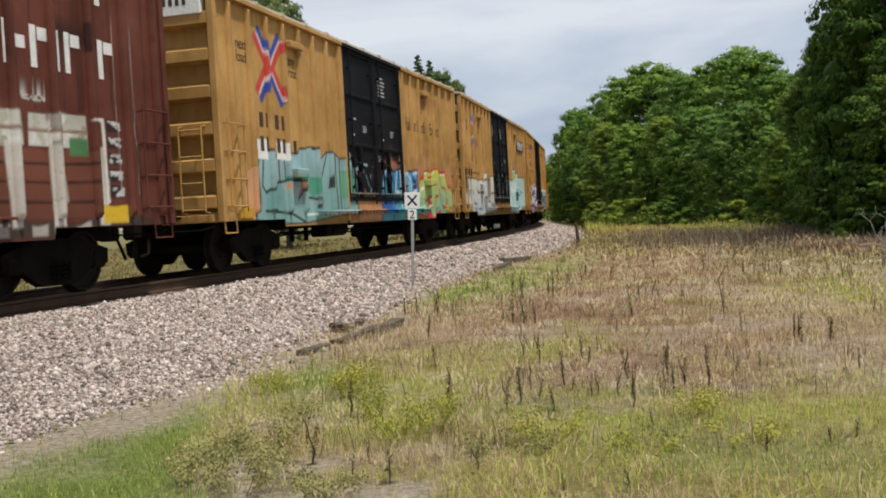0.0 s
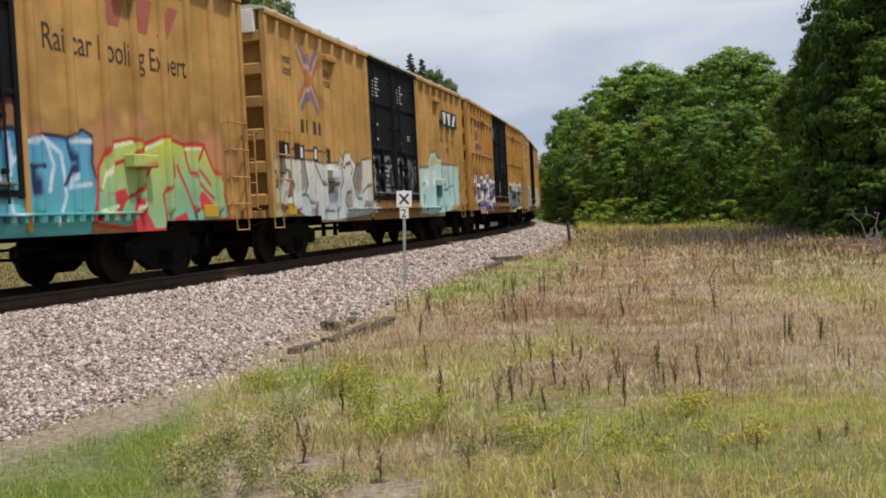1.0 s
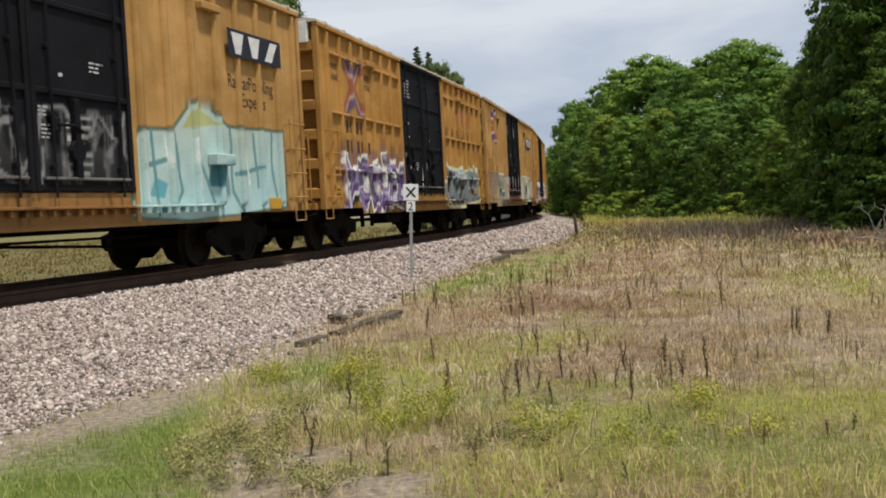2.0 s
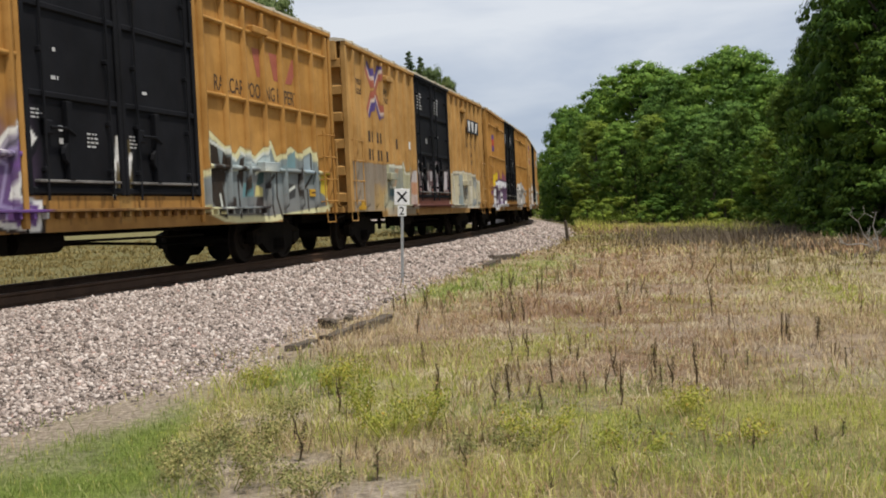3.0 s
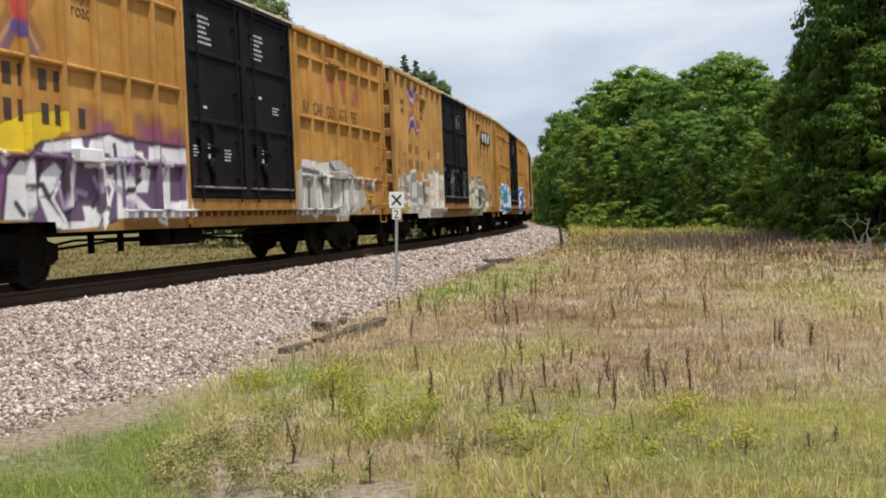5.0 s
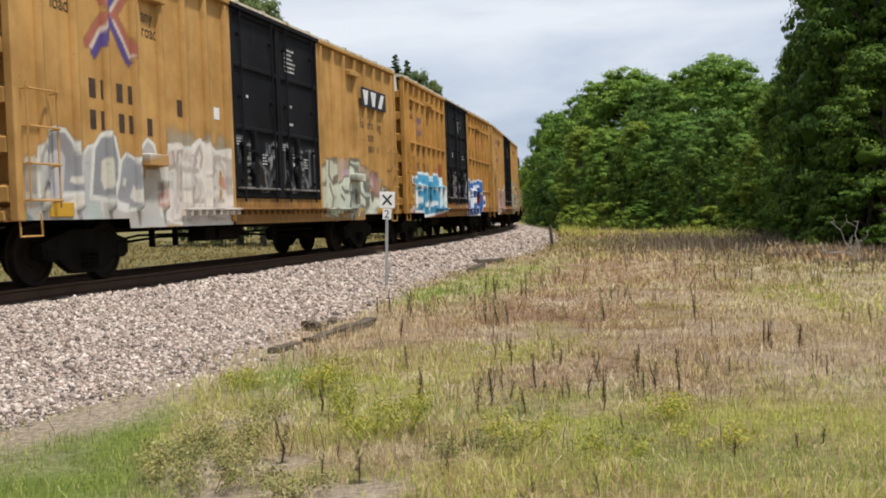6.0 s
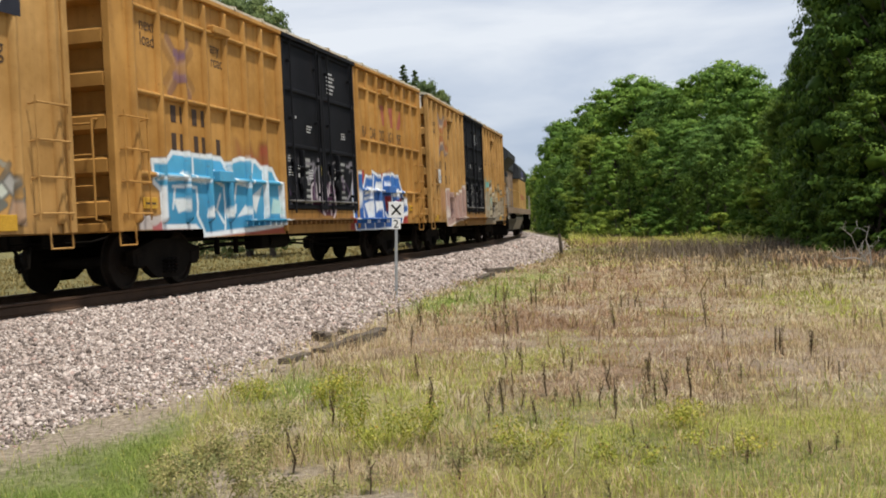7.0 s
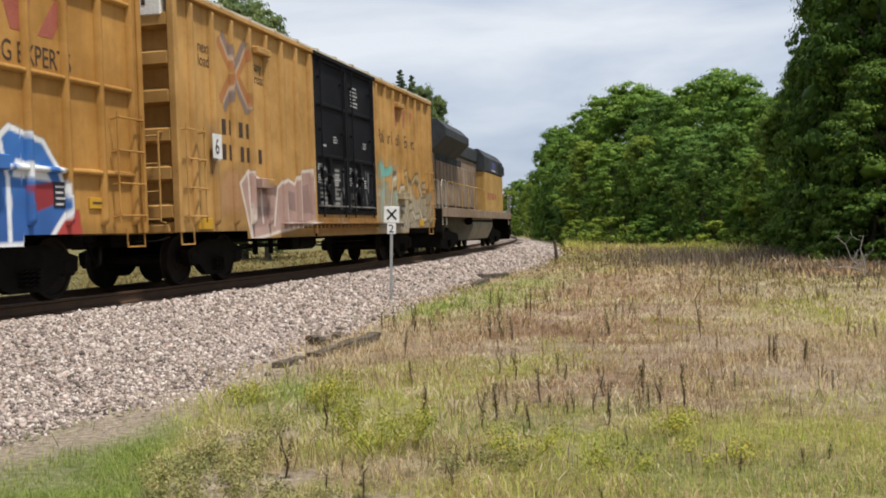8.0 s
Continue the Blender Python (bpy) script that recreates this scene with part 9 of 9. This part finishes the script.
def build_stems():
    """Clusters of short brown dead stems all over the meadow, and a patch of grey dead brush far off."""
    rng = np.random.default_rng(91)
    c = 520
    rr = np.sqrt(rng.uniform(6.0 ** 2, 36.0 ** 2, c))
    aa = np.radians(rng.uniform(-11, 25, c))
    per = rng.integers(2, 18, c)
    x = np.repeat(rr * np.sin(aa), per) + rng.normal(0, 0.10, per.sum())
    y = np.repeat(rr * np.cos(aa), per) + rng.normal(0, 0.10, per.sum())
    s, off = track_coords(x, y)
    g, ru, du, lu, ol = tone(x, y)
    keep = (off - toe(s) > 0.5) & (rng.uniform(0, 1, len(x)) > g * 0.75) & (rng.uniform(0, 1, len(x)) > np.clip((np.hypot(x, y) - 12) / 14, 0, 0.72))
    x, y = x[keep], y[keep]
    n = len(x)
    d = np.hypot(x, y)
    v, f = blades(np.stack([x, y, ground_z(x, y)], -1), rng.uniform(0.08, 0.26, n) * (1 + d / 60), 0.0024 + 0.00014 * d * rng.uniform(0.6, 1.3, n), np.abs(rng.normal(0.28, 0.26, n)), rng)
    tagged(new("dead_stems", big_mesh("dead_stems", v, f, STEM_BROWN)), "clusters of short brown dead weed stems", "weeds", kind="stuff")
    c = 620
    rr = np.sqrt(rng.uniform(6.5 ** 2, 30.0 ** 2, c))
    aa = np.radians(rng.uniform(-13, 25, c))
    per = rng.integers(10, 46, c)
    size = np.repeat(rng.uniform(0.08, 0.24, c), per)
    n = per.sum()
    x = np.repeat(rr * np.sin(aa), per) + rng.normal(0, 1, n) * size
    y = np.repeat(rr * np.cos(aa), per) + rng.normal(0, 1, n) * size
    s, off = track_coords(x, y)
    keep = off - toe(s) > 0.4
    x, y = x[keep], y[keep]
    n = len(x)
    d = np.hypot(x, y)
    v, f = blades(np.stack([x, y, ground_z(x, y)], -1), rng.uniform(0.05, 0.13, n) * (1 + d / 50), 0.0022 + 0.00016 * d, np.abs(rng.normal(1.9, 0.7, n)), rng)
    tagged(new("straw", big_mesh("straw", v, f, GRASS_TANGLE)), "pale flattened tangles of dead straw", "straw", kind="stuff")
    n = 8200
    aa, rr = np.radians(rng.normal(16.5, 2.9, n)), rng.normal(47, 5.5, n)
    x, y = rr * np.sin(aa), rr * np.cos(aa)
    v, f = blades(np.stack([x, y, ground_z(x, y)], -1), rng.uniform(0.2, 0.75, n), rng.uniform(0.006, 0.016, n), np.abs(rng.normal(0.6, 0.4, n)), rng)
    tagged(new("dead_brush", big_mesh("dead_brush", v, f, BRUSH_GREY)), "low grey dead brush in front of the wood", "brush", kind="stuff")


build_stems()


def build_rank_weeds():
    """Tall feathery weeds, green, straw and rust, in clumps along the foot of the wood."""
    rng = np.random.default_rng(140)
    for material, label, clumps, lo, hi, tall in (
            (GRASS_GREEN, "tall feathery green weeds at the wood's foot", 34, 6.5, 17.0, 0.80), (GRASS_DRY, "tall pale dry weeds at the wood's foot", 40, 8.0, 23.0, 0.42),
            (GRASS_RUST, "tall rust-brown weeds at the wood's foot", 70, 7.0, 23.0, 0.45), (BRUSH_GREY, "tall grey dead weeds at the wood's foot", 80, 12.0, 24.0, 0.42)):
        a = rng.uniform(lo, hi, clumps)
        edge = np.interp(a, [6.5, 8, 11, 14, 17, 20, 24], [92, 82, 73, 62, 54, 44, 35])
        d = edge * rng.uniform(0.80, 1.0, clumps)
        per = rng.integers(40, 120, clumps)
        size = np.repeat(rng.uniform(0.3, 1.3, clumps), per)
        high = np.repeat(tall * rng.uniform(0.45, 1.25, clumps), per)
        n = per.sum()
        x = np.repeat(d * np.sin(np.radians(a)), per) + rng.normal(0, 1, n) * size
        y = np.repeat(d * np.cos(np.radians(a)), per) + rng.normal(0, 1, n) * size
        s, off = track_coords(x, y)
        keep = off - toe(s) > 0.6
        x, y, high = x[keep], y[keep], high[keep]
        n = len(x)
        v, f = blades(np.stack([x, y, ground_z(x, y)], -1), high * rng.uniform(0.5, 1.1, n), rng.uniform(0.012, 0.030, n), np.abs(rng.normal(0.7, 0.45, n)), rng)
        tagged(new("rank_weeds", big_mesh("rank_weeds", v, f, material)), label, "weeds", kind="stuff")


build_rank_weeds()


def weed_proto(seed, label, green=False):
    """A dead upright weed: a stalk with a dense brown seed head and a few dry leaves."""
    rng = random.Random(seed)
    root = thing("weed", Matrix(), label, "weed", "dead weeds in the meadow")
    st = Geo().tube([(0, 0, -0.05), (rng.uniform(-0.02, 0.02), rng.uniform(-0.02, 0.02), 0.35), (rng.uniform(-0.04, 0.04), 0, 0.72), (rng.uniform(-0.06, 0.06), 0, 1.0)], [0.011, 0.010, 0.007, 0.003], 5)
    part("stalk", st, WEED_DARK, root)
    nrng = np.random.default_rng(seed + 300)
    lean = rng.uniform(-0.05, 0.05)
    zs = [0.28 + 0.028 * k for k in range(26)]
    v, f = leaf_cloud(np.array([(lean * z + rng.uniform(-0.008, 0.008), rng.uniform(-0.008, 0.008), z) for z in zs]), np.array([0.030 * (1.15 - 0.6 * z) * rng.uniform(0.5, 1.4) for z in zs]), 9, 0.013, nrng)
    part("seed_head", big_mesh("seed_head", v, f, WEED_SEED), None, root)
    lf = Geo()
    for k in range(34 if green else 9):
        z, a, q = rng.uniform(0.3, 1.0) if green else rng.uniform(0.05, 0.6), rng.uniform(0, 6.28), rng.uniform(0.08, 0.2) if green else rng.uniform(0.06, 0.15)
        c, s = math.cos(a), math.sin(a)
        lf.add([(0, 0, z), (q * 0.5 * c - 0.012 * s, q * 0.5 * s + 0.012 * c, z + 0.04), (q * c, q * s, z + 0.005), (q * 0.5 * c + 0.012 * s, q * 0.5 * s - 0.012 * c, z + 0.04)], [(0, 1, 2, 3)])
    part("leaves", lf, SHRUB_DULL if green else GRASS_RUST, root)
    return root


def build_weeds():
    rng = random.Random(12)
    protos = [weed_proto(k, label) for k, label in enumerate(("dead dark brown weed stalk with a seed head", "tall dry brown weed stalk standing in grass", "withered dark weed stem among straw"))]
    protos.append(weed_proto(9, "tall weed with drooping olive leaves", True))
    spots = [
        (14.87, 14.9, 0.64), (15.73, 13.3, 0.28), (12.68, 15.0, 0.20),
        (12.60, 9.1, 0.32), (21.61, 10.1, 0.25), (21.37, 7.3, 0.15),
        (3.62, 8.5, 0.35), (7.54, 8.7, 0.24), (9.04, 8.8, 0.27),
        (4.64, 8.6, 0.21), (-6.01, 8.3, 0.34), (-8.37, 7.3, 0.22),
        (1.01, 6.3, 0.21), (2.77, 17.4, 0.24), (3.76, 13.3, 0.18),
        (6.09, 9.4, 0.36), (-5.01, 6.7, 0.19), (-6.00, 6.2, 0.21),
        (13.93, 9.1, 0.44), (11.53, 9.6, 0.26), (16.62, 10.2, 0.22),
        (15.44, 10.1, 0.19), (19.97, 7.0, 0.15), (10.83, 7.4, 0.16),
        (-1.42, 13.4, 0.33), (0.05, 15.4, 0.30), (-1.11, 10.3, 0.34),
        (9.50, 5.8, 0.16), (5.88, 5.7, 0.15), (6.55, 9.1, 0.15),
        (9.69, 10.0, 0.15), (16.80, 6.8, 0.15)]
    for j in range(34):
        a, d = rng.uniform(-8, 24), rng.uniform(6.5, 30)
        for q in range(rng.choice((1, 2, 3, 5))):
            e = d + rng.gauss(0, 0.35)
            spots.append((a + math.degrees(rng.gauss(0, 0.35) / d), e, rng.uniform(0.12, 0.36) * (1 + e / 60)))
    first = set()
    for j, (a, d, tall) in enumerate(spots):
        x, y = by_sight(a, d)
        s, off = track_coords(x, y)
        if off - float(toe(s)) < 0.4:
            continue
        m = pose(x, y, ground_at(x, y), rng.uniform(-6, 6), rng.uniform(-6, 6), rng.uniform(0, 360))
        k = rng.choice((0, 1, 2, 2, 3))
        ob = protos[k]
        if k in first:
            ob = copy_thing(protos[k], m)
        else:
            first.add(k)
            ob.matrix_world = m
        wide = min(1.0, max(0.4, tall * 2.2)) * rng.uniform(0.8, 1.25)
        ob.scale = (wide, wide, tall * 0.9)


build_weeds()


def leafy_weed(x, y, tall, wide, seed, dull=False):
    """A green weed with many thin stems and small yellow-green leaves."""
    rng = np.random.default_rng(seed)
    root = thing("leafy_weed", pose(x, y, ground_at(x, y), 0, 0, float(rng.uniform(0, 360))), "dull olive weed with dry stems" if dull else "yellow-green leafy weed growing in the grass", "weed", "leafy weeds")
    paint = SHRUB_DULL if dull else WEED_GREEN
    cs = []
    for k in range(9):
        a, r = rng.uniform(0, 6.28), wide * rng.uniform(0.2, 1) ** 0.5
        t = (r * math.cos(a), r * math.sin(a), tall * rng.uniform(0.6, 1.0))
        st = Geo().tube([(r * 0.3 * math.cos(a), r * 0.3 * math.sin(a), 0), (t[0] * 0.7, t[1] * 0.7, t[2] * 0.6), t], [0.005, 0.004, 0.002], 4)
        part("stem", st, paint, root)
        for q in (0.45, 0.65, 0.85, 1.0):
            cs.append((t[0] * (0.4 + 0.6 * q), t[1] * (0.4 + 0.6 * q), t[2] * q))
    v, f = leaf_cloud(np.array(cs), np.full(len(cs), 0.07), 22, 0.011, rng)
    part("leaves", big_mesh("leaves", v, f, paint), None, root)


def build_leafy_weeds():
    rng = random.Random(4)
    for (a, d, tall, wide, dull) in [
        (-3.06, 7.3, 0.34, 0.34, False), (-4.44, 8.2, 0.30, 0.20, False), (-1.30, 7.5, 0.28, 0.25, False),
        (-9.86, 9.6, 0.18, 0.25, False), (-4.85, 9.5, 0.25, 0.20, False), (5.20, 7.1, 0.20, 0.30, False),
        (13.13, 7.8, 0.20, 0.22, False), (-6.13, 9.2, 0.28, 0.15, False), (-12.17, 6.2, 0.20, 0.28, True),
        (-10.97, 6.6, 0.20, 0.26, True), (-12.58, 7.4, 0.16, 0.14, True), (-7.60, 6.0, 0.14, 0.30, True),
        (-14.6, 6.5, 0.20, 0.20, True), (-10.1, 7.3, 0.22, 0.20, True), (-8.9, 8.0, 0.20, 0.16, True), (-13.4, 6.9, 0.14, 0.22, True),
        (10.48, 6.7, 0.09, 0.40, False), (15.35, 7.2, 0.08, 0.40, False), (2.64, 6.8, 0.10, 0.35, True)]:
        x, y = by_sight(a, d)
        leafy_weed(x, y, tall, wide, rng.randrange(1000), dull)


build_leafy_weeds()


def fallen_branch():
    """A small bleached dead tree top: a forked limb with many thin bent twigs."""
    rng = random.Random(8)
    x, y = by_sight(22.74, 30.3)
    root = thing("dead_branch", pose(x, y, ground_at(x, y), 0, 0, 10), "bleached twiggy dead branch standing at the wood's edge", "branch")
    root.scale = (0.72, 0.72, 0.85)
    limbs = [[(0.5, 0, -0.05), (0.25, 0.05, 0.35), (-0.1, 0.1, 0.7), (-0.35, 0.0, 1.1), (-0.7, 0.05, 1.35)], [(0.45, 0, 0.0), (0.5, 0.1, 0.5), (0.38, 0.2, 0.95), (0.5, 0.15, 1.4)], [(0.3, 0, 0.25), (-0.3, -0.1, 0.4), (-0.85, 0.0, 0.38), (-1.1, 0.1, 0.5)]]
    for path in limbs:
        part("limb", Geo().tube(path, [0.030 - 0.005 * k for k in range(len(path))], 6), DEAD_WOOD, root)
        for k in range(9):
            j = rng.randrange(1, len(path))
            q = rng.random()
            a = [path[j - 1][i] * (1 - q) + path[j][i] * q for i in range(3)]
            b = [a[0] + rng.uniform(-0.3, 0.3), a[1] + rng.uniform(-0.3, 0.3), a[2] + rng.uniform(-0.02, 0.35)]
            c = [b[0] + rng.uniform(-0.25, 0.25), b[1] + rng.uniform(-0.25, 0.25), b[2] + rng.uniform(-0.1, 0.3)]
            part("twig", Geo().tube([a, b, c], [0.010, 0.008, 0.004], 4), DEAD_WOOD, root)


fallen_branch()


# ---- what moves ----
def motions():
    for k, car in enumerate(CARS):
        walk(car, [(t / 10, on_rails(car_s(k) - run(t / 10), 6.22)) for t in range(81)])
    walk(ENGINE, [(t / 10, on_rails(ENGINE_S - run(t / 10), 6.5)) for t in range(81)])
    turns = [(k / FPS, -math.degrees(run(k / FPS) / 0.456)) for k in range(8 * FPS + 1)]
    for wheel, x, r in WHEELSETS:
        walk(wheel, [(t, pose(x, 0, r, 0, a, 0)) for t, a in turns])


motions()
